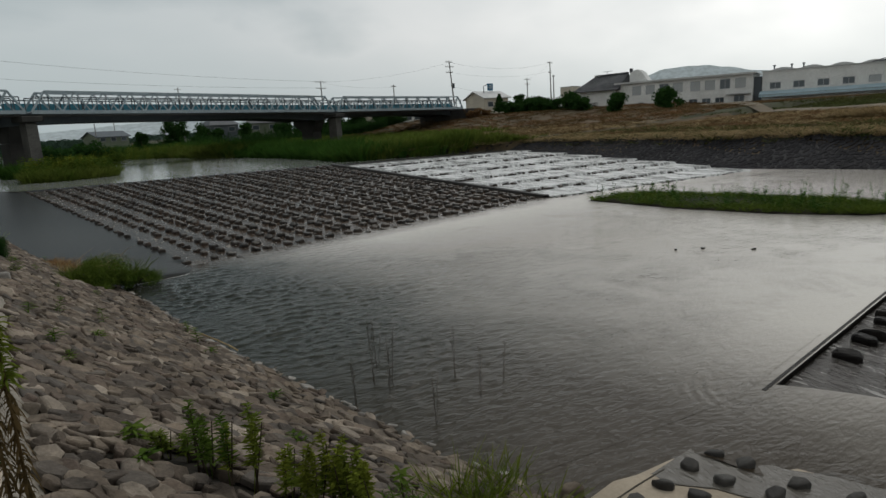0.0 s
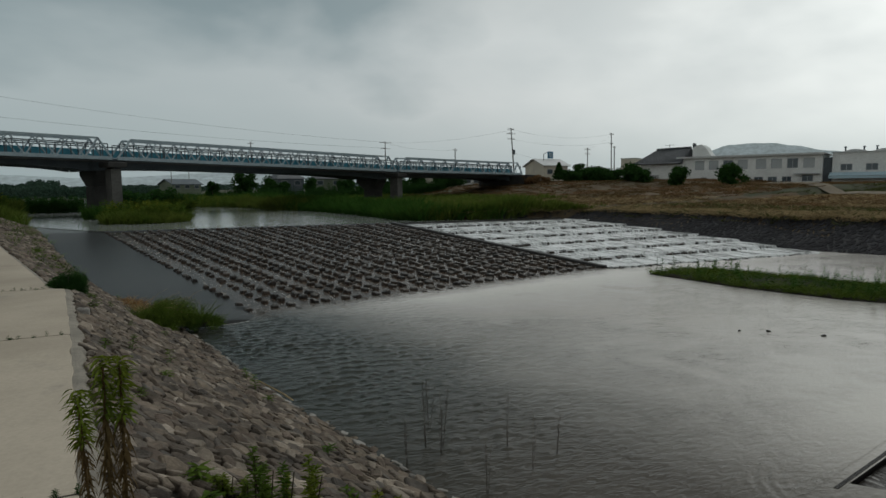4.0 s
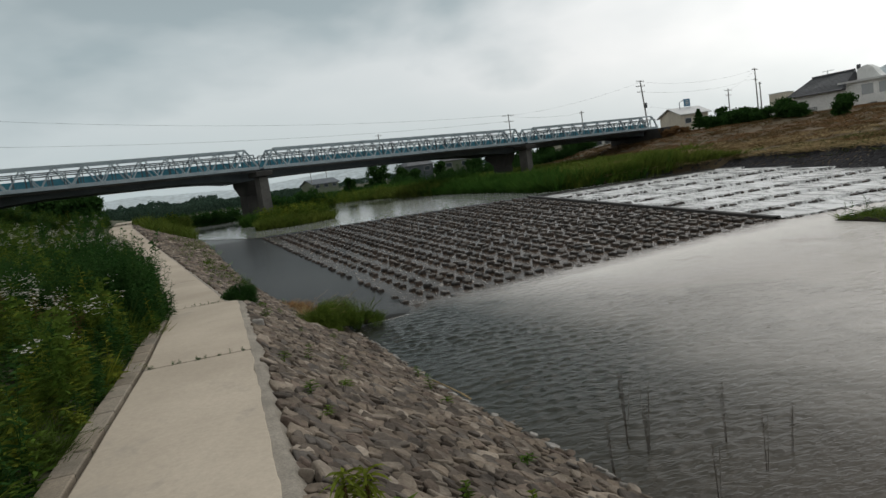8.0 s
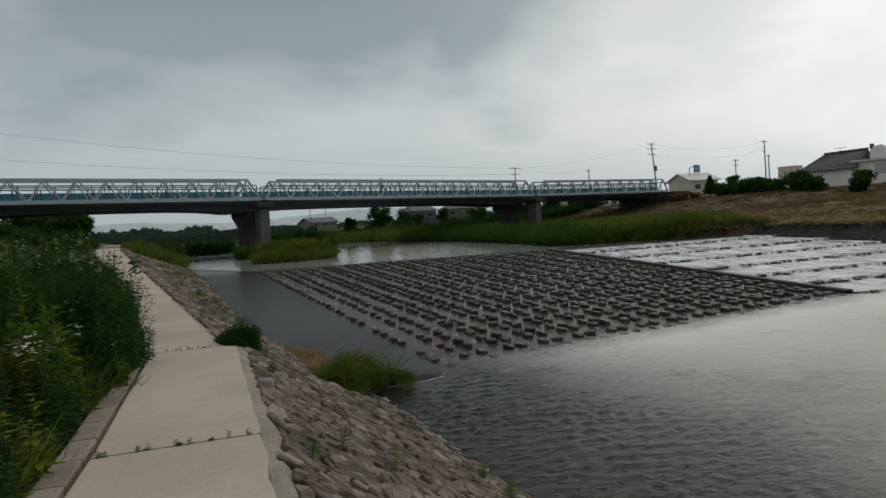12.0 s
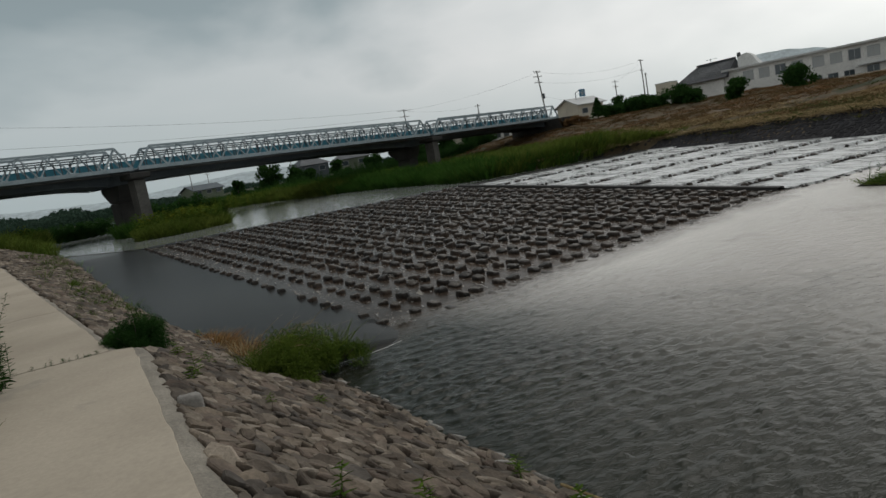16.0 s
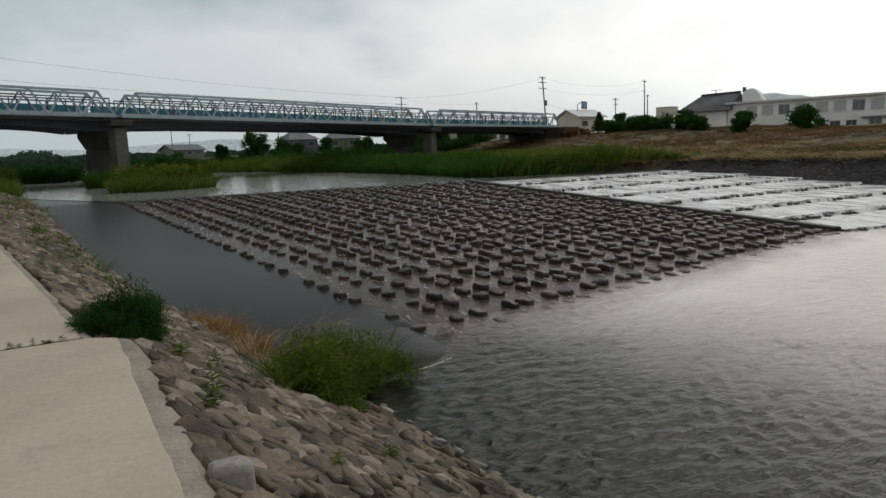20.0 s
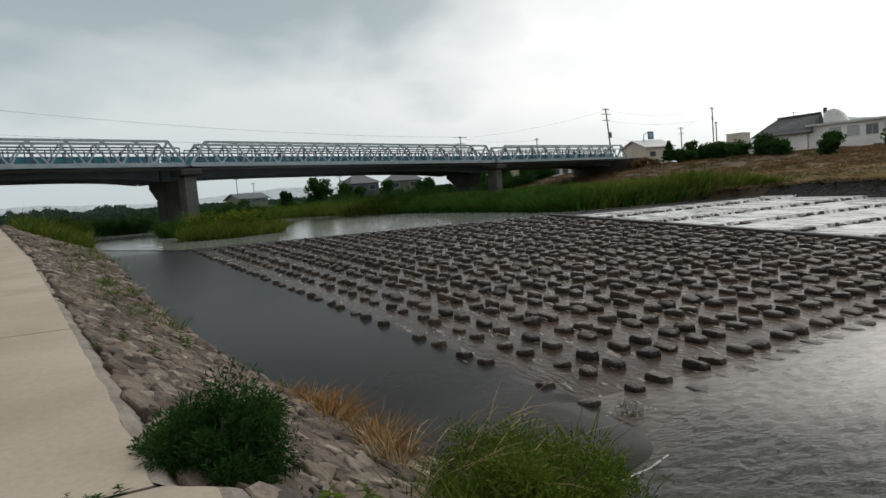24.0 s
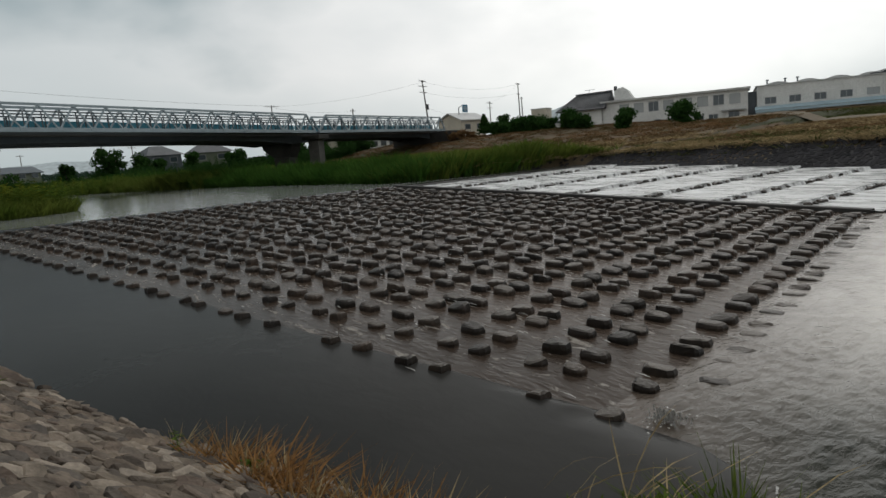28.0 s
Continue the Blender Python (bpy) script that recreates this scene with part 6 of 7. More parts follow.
far_reeds, far_reeds_dark, far_grass = Leaves(), Leaves(), Leaves()
for q in REEDS:
    far_reeds_dark.scatter(q, spots_for(bank_strip(420, 1.6, 40, -0.4, 2.6), size=(1.2, 2.0), tall=(0.8, 1.35)))
    far_reeds.scatter(q, spots_for(bank_strip(330, 3, 70, 1.5, 6), size=(1.3, 2.2), tall=(0.6, 1.05)))
    far_reeds.scatter(q, spots_for(bank_strip(330, 34, 96, -1.0, 2.6), size=(1.6, 2.4), tall=(1.0, 1.5)))
    far_reeds_dark.scatter(q, spots_for(bank_strip(200, 30, 96, 2.0, 6.0), size=(1.8, 2.8), tall=(1.0, 1.6)))
    far_reeds.scatter(q, spots_for(bank_strip(260, 1.6, 6, 0.0, 11), size=(1.2, 2.0), tall=(0.6, 1.1)))
    far_reeds.scatter(q, spots_for(patch(90, 2.6, 11.2, 3.0, 1.7, 0.6, 0.0), size=(1.0, 1.6), tall=(0.5, 0.95)))
    far_reeds.scatter(q, spots_for(patch(40, 0.6, 10.6, 1.8, 1.3, 0.4, 0.0), size=(1.0, 1.6), tall=(0.7, 1.25)))
    far_reeds.scatter(q, spots_for(patch(160, -14.5, 31.0, 4.0, 5.0, 0.3, 0.3), size=(1.3, 2.0), tall=(0.9, 1.4)))
    far_reeds_dark.scatter(q, spots_for(patch(30, -1.9, 21.0, 1.8, 1.4, 0.0, 0.0), size=(1.0, 1.6), tall=(0.8, 1.25)))
    far_grass.scatter(q, spots_for(bank_strip(330, 22, 90, 5, 30), size=(1.6, 3.0), tall=(0.35, 0.8)))
# rough green growth round the pier and along the near bank upstream
thicket, thicket_light = Leaves(), Leaves()
for q in HERBS[:4]:
    for cx_, cy_, rx_, ry_, n in ((1.9, 12.4, 3.2, 2.2, 45), (-13.0, 22.0, 2.6, 2.6, 50), (-13.6, 25.0, 3.4, 6.0, 60), (-17.5, 40.0, 5.5, 12.0, 70), (1.2, 33.0, 5.0, 6.0, 60), (12.0, 62.0, 9.0, 10.0, 90)):
        thicket.scatter(q, spots_for(patch(n, cx_, cy_, rx_, ry_, 0.3, 0.0), size=(1.6, 2.8), tall=(0.9, 2.0)))
        thicket_light.scatter(q, spots_for(patch(n // 2, cx_, cy_, rx_, ry_, 0.3, 0.0), size=(1.6, 2.6), tall=(1.0, 2.2)))
hedge = Leaves()
for q in HERBS[:4] + BROAD[:2]:
    for k in range(9):
        hedge.scatter(q, spots_for(patch(26, 6 + 6.2 * k, 68 + 2.5 * math.sin(k * 1.7), 3.4, 2.2), size=(2.0, 3.4), tall=(1.2, 2.6)))
for q in HERBS[:4] + BROAD[:2]:
    hedge.scatter(q, spots_for(patch(64, -10.2, 43.0, 5.0, 1.6), size=(2.0, 3.2), tall=(1.4, 2.4)))
tagged(hedge.ob("far_shrubs", M["leaf_dark"]), "dark shrubs before the houses beyond the river", "shrubs", kind="stuff")
tagged(thicket.ob("thicket", M["leaf"]), "rough green growth round the bridge pier", "weeds", kind="stuff")
tagged(thicket_light.ob("pale_thicket", M["leaf_light"]), "yellow-green growth round the bridge pier", "weeds", kind="stuff")
# the strip between path and water upstream
strip = []
for _ in range(520):
    y = NPR.uniform(8, 48)
    f = NPR.uniform(0.2, 0.95)
    x = path_r(y) + (toe(y) - path_r(y)) * f
    strip.append((x, y, max(0.0, land(x, y))))
far_reeds.scatter(REEDS[0], spots_for(strip, size=(1.0, 1.8), tall=(0.6, 1.3)))
tagged(far_reeds.ob("reeds", M["reed"]), "green reeds along the far water's edge", "reeds", kind="stuff")
tagged(far_reeds_dark.ob("dark_reeds", M["reed_dark"]), "dark green reed bed along the far bank", "reeds", kind="stuff")
tagged(far_grass.ob("meadow_grass", M["reed"]), "green meadow grass beyond the river", "grass", kind="stuff")

# the grassy gravel bar in the pool
BAR = [(22.3, -24.2), (24.3, -23.6), (25.6, -25.0), (26.6, -28.0), (27.2, -31.5), (27.6, -34.8), (26.6, -35.0), (25.0, -34.0), (23.6, -31.8), (22.7, -28.6)]
bar = thing("gravel_bar", "low grassy gravel bar in the pool", "islet")
cx, cy = sum(p[0] for p in BAR) / len(BAR), sum(p[1] for p in BAR) / len(BAR)
g = Geo()
rings = [[(cx + (x - cx) * k, cy + (y - cy) * k, POOL + z) for x, y in BAR + BAR[:1]] for k, z in ((1.06, -0.25), (1.0, 0.02), (0.8, 0.10), (0.4, 0.13), (0.02, 0.13))]
g.grid(rings).ob("bar", M["bed"], bar, "dark gravel edge", smooth=True)
bar_grass, bar_tall = Leaves(), Leaves()
bar_spots = []
while len(bar_spots) < 900:
    k = math.sqrt(NPR.uniform())
    i = NPR.integers(len(BAR))
    f = NPR.uniform()
    a, b = BAR[i], BAR[(i + 1) % len(BAR)]
    px, py = a[0] + (b[0] - a[0]) * f, a[1] + (b[1] - a[1]) * f
    bar_spots.append((cx + (px - cx) * k, cy + (py - cy) * k, POOL + 0.04))
for n, q in enumerate(TUFTS):
    bar_grass.scatter(q, spots_for(bar_spots[n::4], size=(0.9, 1.5), tall=(0.2, 0.42)))
for n, q in enumerate(HERBS_THIN + HERBS[:2]):
    bar_tall.scatter(q, spots_for(bar_spots[n::30], tall=(0.4, 0.78)))
tagged(bar_grass.ob("bar_grass", M["leaf_bush"], bar), kind="stuff")
tagged(bar_tall.ob("bar_stem", M["reed_dark"], bar), kind="stuff")


# bushes on the stone slope
def bush(name, label, x, y, z, rx, ry, h, leaves, size, material, seed_stems=9):
    t = thing(name, label, "bush")
    for k in range(seed_stems):
        a = 6.283 * k / seed_stems
        Geo().rod((x, y, z - 0.05), (x + rx * 0.7 * math.cos(a), y + ry * 0.7 * math.sin(a), z + h * RNG.uniform(0.4, 0.8)), 0.012, 0.004, 5).ob("branch", M["bark"], t)
    lv = Leaves()
    quads = []
    lobes = []
    for _ in range(34):
        d = NPR.normal(size=3)
        d /= np.linalg.norm(d)
        d[2] = abs(d[2]) * 0.9
        lobes.append((d * NPR.uniform(0.45, 0.9), NPR.uniform(0.16, 0.36)))
    for _ in range(leaves):
        at, lr = lobes[NPR.integers(len(lobes))]
        d = NPR.normal(size=3)
        d /= np.linalg.norm(d)
        k = at + d * lr * NPR.uniform(0.3, 1.1)
        c = np.array([x + k[0] * rx, y + k[1] * ry, z + max(-0.02, k[2] * h)])
        tip = c + (d + NPR.normal(0, 0.6, 3) + [0, 0, 0.3]) * size
        quads += blade(c, tip, size * 0.42, [0, 0, -0.4 * size], 2)
    lv.add(quads).ob("leaves", material, t)
    return t


bush("bush", "small dense green bush beside the path", 1.47, -28.33, 0.24, 0.54, 0.44, 0.60, 26000, 0.023, M["leaf_dark"])
bush("bush", "spreading green bush at the foot of the stone slope", 3.50, -27.95, -0.80, 0.76, 1.12, 0.80, 26000, 0.036, M["leaf_bush"])
tagged(bush("bush", "low green grassy bush over the apron edge", 4.35, -27.35, -0.98, 0.55, 0.7, 0.32, 6000, 0.035, M["leaf"]), "")
dry = Leaves()
for q in TUFTS:
    spots = [(2.15 + 0.9 * k + NPR.normal(0, 0.13), -22.6 - 4.2 * k + NPR.normal(0, 0.3)) for k in NPR.uniform(0.22, 1, 11)]
    dry.scatter(q, spots_for([(x, y, land(x, y) + 0.18) for x, y in spots], tall=(0.28, 0.55), lean=0.35))
pale_dry = Leaves()
for q in TUFTS:
    spots = [(2.2 + 0.95 * k + NPR.normal(0, 0.15), -22.8 - 4.3 * k + NPR.normal(0, 0.3)) for k in NPR.uniform(0, 1, 4)]
    pale_dry.scatter(q, spots_for([(x, y, land(x, y) + 0.18) for x, y in spots], size=(0.7, 1.0), tall=(0.35, 0.75), lean=0.35))
tagged(pale_dry.ob("pale_dry_grass", M["straw"]), "pale straw-coloured dry grass at the slope foot", "grass", kind="stuff")
tagged(dry.ob("rusty_grass", M["rust_grass"]), "rust-brown dry grass at the foot of the slope", "grass", kind="stuff")
straw = Leaves()
for _ in range(80):
    b = np.array([3.35 + NPR.normal(0, 0.28), -27.45 + NPR.normal(0, 0.4), -0.5])
    d = np.array([NPR.uniform(0.15, 1.0), NPR.uniform(-0.7, 0.7), NPR.uniform(0.35, 0.8)]) * NPR.uniform(0.5, 1.15)
    straw.add(blade(b, b + d, 0.009, [0.1, 0, -0.6 * NPR.uniform(0.3, 1)], 4))
long_grass = Leaves()
for q in TUFTS:
    long_grass.scatter(q, spots_for([(3.75 + NPR.normal(0, 0.38), -27.5 + NPR.normal(0, 0.42), -0.75) for _ in range(3)], size=(0.8, 1.1), tall=(0.35, 0.6), lean=0.6))
    long_grass.scatter(q, spots_for([(4.45 + NPR.normal(0, 0.2), -27.25 + NPR.normal(0, 0.3), -1.0) for _ in range(3)], size=(0.8, 1.1), tall=(0.3, 0.5), lean=0.6))
    long_grass.scatter(q, spots_for([(3.2 + NPR.normal(0, 0.25), -28.1 + NPR.normal(0, 0.3), -0.6) for _ in range(4)], tall=(0.4, 0.8), lean=0.4))
tagged(long_grass.ob("long_grass", M["reed"]), "long green grass tangled in the bush", "grass", kind="stuff")
tagged(straw.ob("dead_stems", M["straw"]), "pale bent dead stems in the bush", "stems", kind="stuff")


# single weeds growing out of the stones and the joints
def weed(name, label, x, y, z, quads, material, size, tall, lean=(0, 0), stalk=None):
    t = thing(name, label, "weed", at=(0, 0, 0))
    Leaves().scatter(quads, [[x, y, z, RNG.uniform(0, 6), size, tall, *lean]]).ob("leaves", material, t)
    if stalk:
        Geo().rod((x, y, z - 0.04), (x + lean[0] * tall, y + lean[1] * tall, z + 0.95 * tall * stalk), 0.009, 0.004, 5).ob("stem", M["stalk"], t)
    return t


def tuft_leaves(height, low, high, count, length, width, fall):
    """Narrow leaves set round a stem between two heights, arching over and hanging down."""
    out = []
    for k in range(count):
        f = low + (high - low) * (k + NPR.uniform(0, 1)) / count
        a = k * 2.4 + NPR.uniform(-0.4, 0.4)
        l = length * NPR.uniform(0.7, 1.2)
        d = np.array([math.cos(a), math.sin(a), NPR.uniform(0.15, 0.75)]) * l
        at = np.array([0, 0, height * f])
        out += blade(at, at + d, width * NPR.uniform(0.7, 1.2), [0, 0, -l * fall * NPR.uniform(0.7, 1.3)], 4)
    return out


for n, (x, y, tx, ty, top) in enumerate([(3.43, -42.42, -0.055, -0.09, 1.86), (3.465, -42.46, 0.01, -0.18, 2.01), (3.51, -42.46, 0.02, -0.17, 2.0)]):
    t = thing("tall_weed", "tall weed with green leafy crown and withered brown lower leaves", "weed")
    base, h = 0.38, top - 0.38
    lean = (tx / h, ty / h)
    Geo().rod((x, y, base), (x + tx, y + ty, top - 0.04), 0.009, 0.005, 6).ob("stem", M["withered"], t, "rust-brown stem")
    Leaves().scatter(tuft_leaves(h, 0.85, 1.0, 120, 0.06, 0.010, 0.8), [[x, y, base, n, 1, 1, *lean]]).ob("crown", M["leaf_light"], t, "green drooping crown leaves")
    Leaves().scatter(tuft_leaves(h, 0.15, 0.87, 260, 0.045, 0.012, 2.0), [[x, y, base, n, 1, 1, *lean]]).ob("withered_leaves", M["withered"], t, "withered rust-brown leaves hanging along the stem")
PLUMES = [herb(1.0, 90, 0.13, 0.028, 0.36, 0.25) for _ in range(4)]
for centre, count, tint, tall in ((0.25, 3, "leaf_light", 0.30), (0.9, 4, "leaf", 0.64), (1.7, 3, "leaf_light", 0.72), (2.6, 5, "leaf_light", 0.6), (3.3, 6, "leaf_light", 0.66), (3.8, 7, "leaf_light", 0.62), (4.6, 6, "leaf", 0.5), (5.2, 7, "leaf", 0.46), (5.8, 6, "leaf", 0.42)):
    for _ in range(count):
        f = min(6.9, max(0.0, centre + RNG.gauss(0, 0.2)))
        i = int(f)
        x, y = BREAK[i][0] + (BREAK[i + 1][0] - BREAK[i][0]) * (f - i), BREAK[i][1] + (BREAK[i + 1][1] - BREAK[i][1]) * (f - i)
        x, y = x + RNG.gauss(0, 0.07), y + RNG.gauss(0, 0.07)
        h = tall * RNG.uniform(0.75, 1.1)
        q = RNG.choice(PLUMES) if centre < 4.2 else RNG.choice(HERBS_THIN)
        weed("weed", "yellow-green weed with a brown stem between bank stones" if tint == "leaf_light" else "green weed growing between the bank stones", x, y, land(x, y) + 0.1, q, M[tint], 0.85 if centre < 4.2 else 1.0, h, (RNG.gauss(0, 0.1), RNG.gauss(0, 0.1)), 0.95)
edge = Leaves()
for q in TUFTS:
    edge.scatter(q, spots_for([(6.25 + NPR.uniform(-0.45, 0.65), -40.95 + NPR.normal(0, 0.35), -0.78) for _ in range(7)], size=(0.7, 1.0), tall=(0.3, 0.52), lean=0.25))
tagged(edge.ob("waterside_grass", M["leaf_light"]), "tuft of long yellow-green grass at the water's edge", "grass", kind="stuff")
low_weeds = Leaves()
for q in HERBS:
    sp = []
    for _ in range(9):
        y = NPR.uniform(-44, -12)
        p, _, _ = slope_at(y, NPR.uniform(0.02, 0.95))
        sp.append((p.x, p.y, p.z + 0.04))
    low_weeds.scatter(q, spots_for(sp, size=(0.5, 0.9), tall=(0.12, 0.3)))
for q in TUFTS:
    sp = []
    for _ in range(16):
        y = NPR.uniform(-19, 9)
        p, _, _ = slope_at(y, NPR.uniform(0.35, 1.0))
        sp.append((p.x, p.y, p.z + 0.04))
    low_weeds.scatter(q, spots_for(sp, size=(0.8, 1.4), tall=(0.3, 0.7)))
tagged(low_weeds.ob("slope_weeds", M["leaf"]), "sparse small weeds between the stones", "weeds", kind="stuff")
joint_weeds = Leaves()
for y in JOINTS[3:6]:
    for _ in range(16):
        f = NPR.uniform(0.05, 1.0)
        r, w = path_r(y + 0.05), path_w(y)
        joint_weeds.scatter(RNG.choice(HERBS), [[r - w * (1 - f), y - 0.12 * (1 - f), path_z(y) - 0.01, NPR.uniform(0, 6), 0.22, NPR.uniform(0.04, 0.10), 0, 0]])
tagged(joint_weeds.ob("joint_weeds", M["leaf_dark"]), "tiny weeds in the path joints", "weeds", kind="stuff")
for x, y, h in ((6.95, -36.97, 1.15), (7.17, -37.12, 1.0), (6.46, -37.56, 0.8), (8.01, -37.49, 0.95), (7.08, -38.65, 0.8), (7.96, -38.25, 0.85), (7.23, -36.4, 0.9), (7.06, -37.3, 0.75), (8.5, -38.0, 0.7)):
    t = thing("dead_stalk", "thin dark dead stalk standing in shallow water", "stalk")
    g = Geo().rod((x, y, POOL - 0.3), (x + RNG.uniform(-0.05, 0.1), y + RNG.uniform(-0.05, 0.1), POOL + h * 0.8), 0.0045, 0.002, 5)
    g.ob("stem", M["stalk"], t)
    Leaves().scatter(herb(1.0, 34, 0.075, 0.009, 0.5, 0.2), [[x, y, POOL, 0, 1, h * 0.82, 0.03, 0.03]]).ob("seed_head", M["stalk"], t)

# ---- the far bank's stone foot and dry grass ----
far_revetment = tagged(new("far_revetment"), "dark stone revetment along the far bank", "embankment", kind="structure")
fr = Geo()
y = -62.0
while y < 7:
    for k in range(16):
        f = (k + 0.5) / 16
        yy = y + (0.18 if k % 2 else 0) + RNG.uniform(-0.08, 0.08)
        x = bank(yy) + 3.7 * f + RNG.uniform(-0.06, 0.06)
        m = Matrix.Translation((x, yy, land(x, yy) + 0.01)) @ Matrix.Rotation(-0.5, 4, "Y") @ Matrix.Rotation(RNG.uniform(0, 3), 4, "Z") @ Matrix.Diagonal((0.36 * RNG.uniform(0.8, 1.3), 0.30 * RNG.uniform(0.8, 1.2), 0.22, 1))
        geo, _ = RNG.choice(STONES)
        fr.add([m @ Vector(q) for q in geo.v], geo.f)
    y += 0.27
tagged(fr.ob("dark_stone", M["dark_stone"], far_revetment), kind="stuff")

bank_dry, bank_straw, bank_green = Leaves(), Leaves(), Leaves()
for q in REEDS:
    bank_dry.scatter(q, spots_for(bank_strip(1500, 2.5, 66, 9, 78), size=(1.2, 2.4), tall=(0.12, 0.3), lean=0.35))
    bank_dry.scatter(q, spots_for(bank_strip(1300, -75, 2, 6.5, 34), size=(1.2, 2.4), tall=(0.10, 0.24), lean=0.35))
    bank_straw.scatter(q, spots_for(bank_strip(900, -70, 6, 3.3, 6.5), size=(1.0, 1.8), tall=(0.12, 0.28), lean=0.3))
    bank_straw.scatter(q, spots_for(bank_strip(420, -60, 30, 8, 33), size=(1.2, 2.2), tall=(0.14, 0.30), lean=0.3))
    bank_green.scatter(q, spots_for(bank_strip(700, -75, 2, 36.5, 58), size=(1.5, 3.0), tall=(0.14, 0.32), lean=0.2))
    for cx_, cy_ in ((54.5, -16.6), (55.2, -18.4), (58.0, -20.4), (58.6, -22.6)):
        bank_straw.scatter(q, spots_for(patch(34, cx_, cy_, 0.7, 1.3), size=(1.0, 1.8), tall=(0.3, 0.7), lean=0.3))
    bank_green.scatter(q, spots_for(bank_strip(260, -70, 60, 10, 60), size=(1.2, 2.2), tall=(0.1, 0.22), lean=0.3))
    bank_green.scatter(q, spots_for(bank_strip(260, -70, 1, 2.8, 12), size=(1.2, 2.2), tall=(0.14, 0.34), lean=0.2))
tagged(bank_dry.ob("dry_grass", M["dry"]), "dry brown grass over the far bank", "grass", kind="stuff")
tagged(bank_straw.ob("straw_grass", M["straw"]), "pale straw-coloured grass above the far stones", "grass", kind="stuff")
tagged(bank_green.ob("levee_grass", M["levee"]), "short green grass on the levee slope", "grass", kind="stuff")
course = [(bank(y) + 35, y) for y in (-70 + 3.5 * k for k in range(21))] + [(72.5, 8.0), (75.5, 13.0), (79.0, 17.0), (84.0, 20.5), (91.0, 23.5)]
rows = []
for k in range((len(course) - 1) * 3):
    a, b = course[k // 3], course[k // 3 + 1]
    x, y = lerp(a, b, k % 3 / 3)
    side = Vector((b[1] - a[1], a[0] - b[0])).normalized() * 0.75
    rows.append([(x - side.x, y - side.y, land(x, y) + 0.08), (x + side.x, y + side.y, land(x, y) + 0.3)])
tagged(Geo().grid(rows).ob("levee_track", M["track"]), "pale gravel track along the levee", "road", kind="structure")


# ---- trees ----
def tree(name, label, x, y, h, r, leaf, size=0.34, leaves=900, seed=0, conifer=False, base=None):
    rr = np.random.default_rng(seed)
    z = land(x, y) if base is None else base
    t = thing(name, label, "tree")
    trunk = Geo().rod((x, y, z - 0.3), (x, y, z + h * 0.45), 0.05 * h * 0.5, 0.03 * h * 0.5, 8)
    trunk.rod((x, y, z + h * 0.45), (x + 0.1, y, z + h * 0.8), 0.03 * h * 0.5, 0.01 * h, 6)
    for k in range(6):
        a = k * 1.05 + rr.uniform(0, 0.6)
        z0 = z + h * rr.uniform(0.25, 0.55)
        trunk.rod((x, y, z0), (x + r * 0.6 * math.cos(a), y + r * 0.6 * math.sin(a), z0 + h * rr.uniform(0.12, 0.3)), 0.018 * h * 0.5, 0.006 * h, 5)
    trunk.ob("trunk", M["bark"], t)
    quads = []
    lobes = [(rr.normal(0, 0.36, 2) * r, z + h * rr.uniform(0.08, 0.84), rr.uniform(0.3, 0.55)) for _ in range(22)]
    for _ in range(leaves):
        if conifer:
            f = rr.uniform(0.0, 1.0) ** 0.7
            a = rr.uniform(0, 6.283)
            rad = r * (1 - f * 0.93) * rr.uniform(0.5, 1.1) * (0.75 + 0.25 * math.sin(f * 40))
            c = np.array([x + rad * math.cos(a), y + rad * math.sin(a), z + h * (0.12 + 0.9 * f)])
        else:
            (lx, ly), lz, lr = lobes[rr.integers(len(lobes))]
            d = rr.normal(size=3)
            d /= np.linalg.norm(d)
            c = np.array([x + lx, y + ly, lz]) + d * lr * r * rr.uniform(0.3, 1.08) * np.array([1, 1, 0.8])
        u, v = rr.normal(size=3), rr.normal(size=3)
        u, v = u / np.linalg.norm(u) * size * rr.uniform(0.5, 1), v / np.linalg.norm(v) * size * 0.6
        quads.append([c - u - v * 0.3, c - v, c + u + v * 0.3, c + v])
    Leaves().add(quads).ob("crown", leaf, t)
    return t


D = M["leaf_dark"]
for n, (x, y, h, r) in enumerate([(71.0, 25.6, 2.75, 1.75), (73.8, 18.5, 2.95, 2.0)]):
    tree("garden_tree", "rounded dark green tree before the white building", x, y, h, r, D, 0.24, 2600, 30 + n)
for n, (x, y, h, r, con) in enumerate([(66.3, 48.3, 3.3, 1.5, True), (66.9, 46.2, 1.9, 1.5, False), (71.0, 48.6, 3.3, 1.7, False), (70.8, 45.6, 2.3, 1.9, False), (70.2, 42.8, 2.5, 1.9, False), (70.0, 40.3, 2.3, 1.6, False), (69.8, 38.2, 1.6, 1.3, False), (70.2, 34.2, 2.8, 2.0, False), (70.4, 31.9, 2.0, 1.5, False), (92.5, 63, 3.6, 2.4, False)]):
    tree("roadside_tree", "dark green tree on the far bank near the houses", x, y, h, r, D, 0.24, 2400, 50 + n, con)
for n, (x, y) in enumerate([(61.5, 50.5), (63.0, 50.0), (64.4, 49.6)]):
    tree("brown_shrub", "withered brown shrub by the bridge end", x, y, 1.5, 1.0, M["dry"], 0.2, 700, 200 + n)
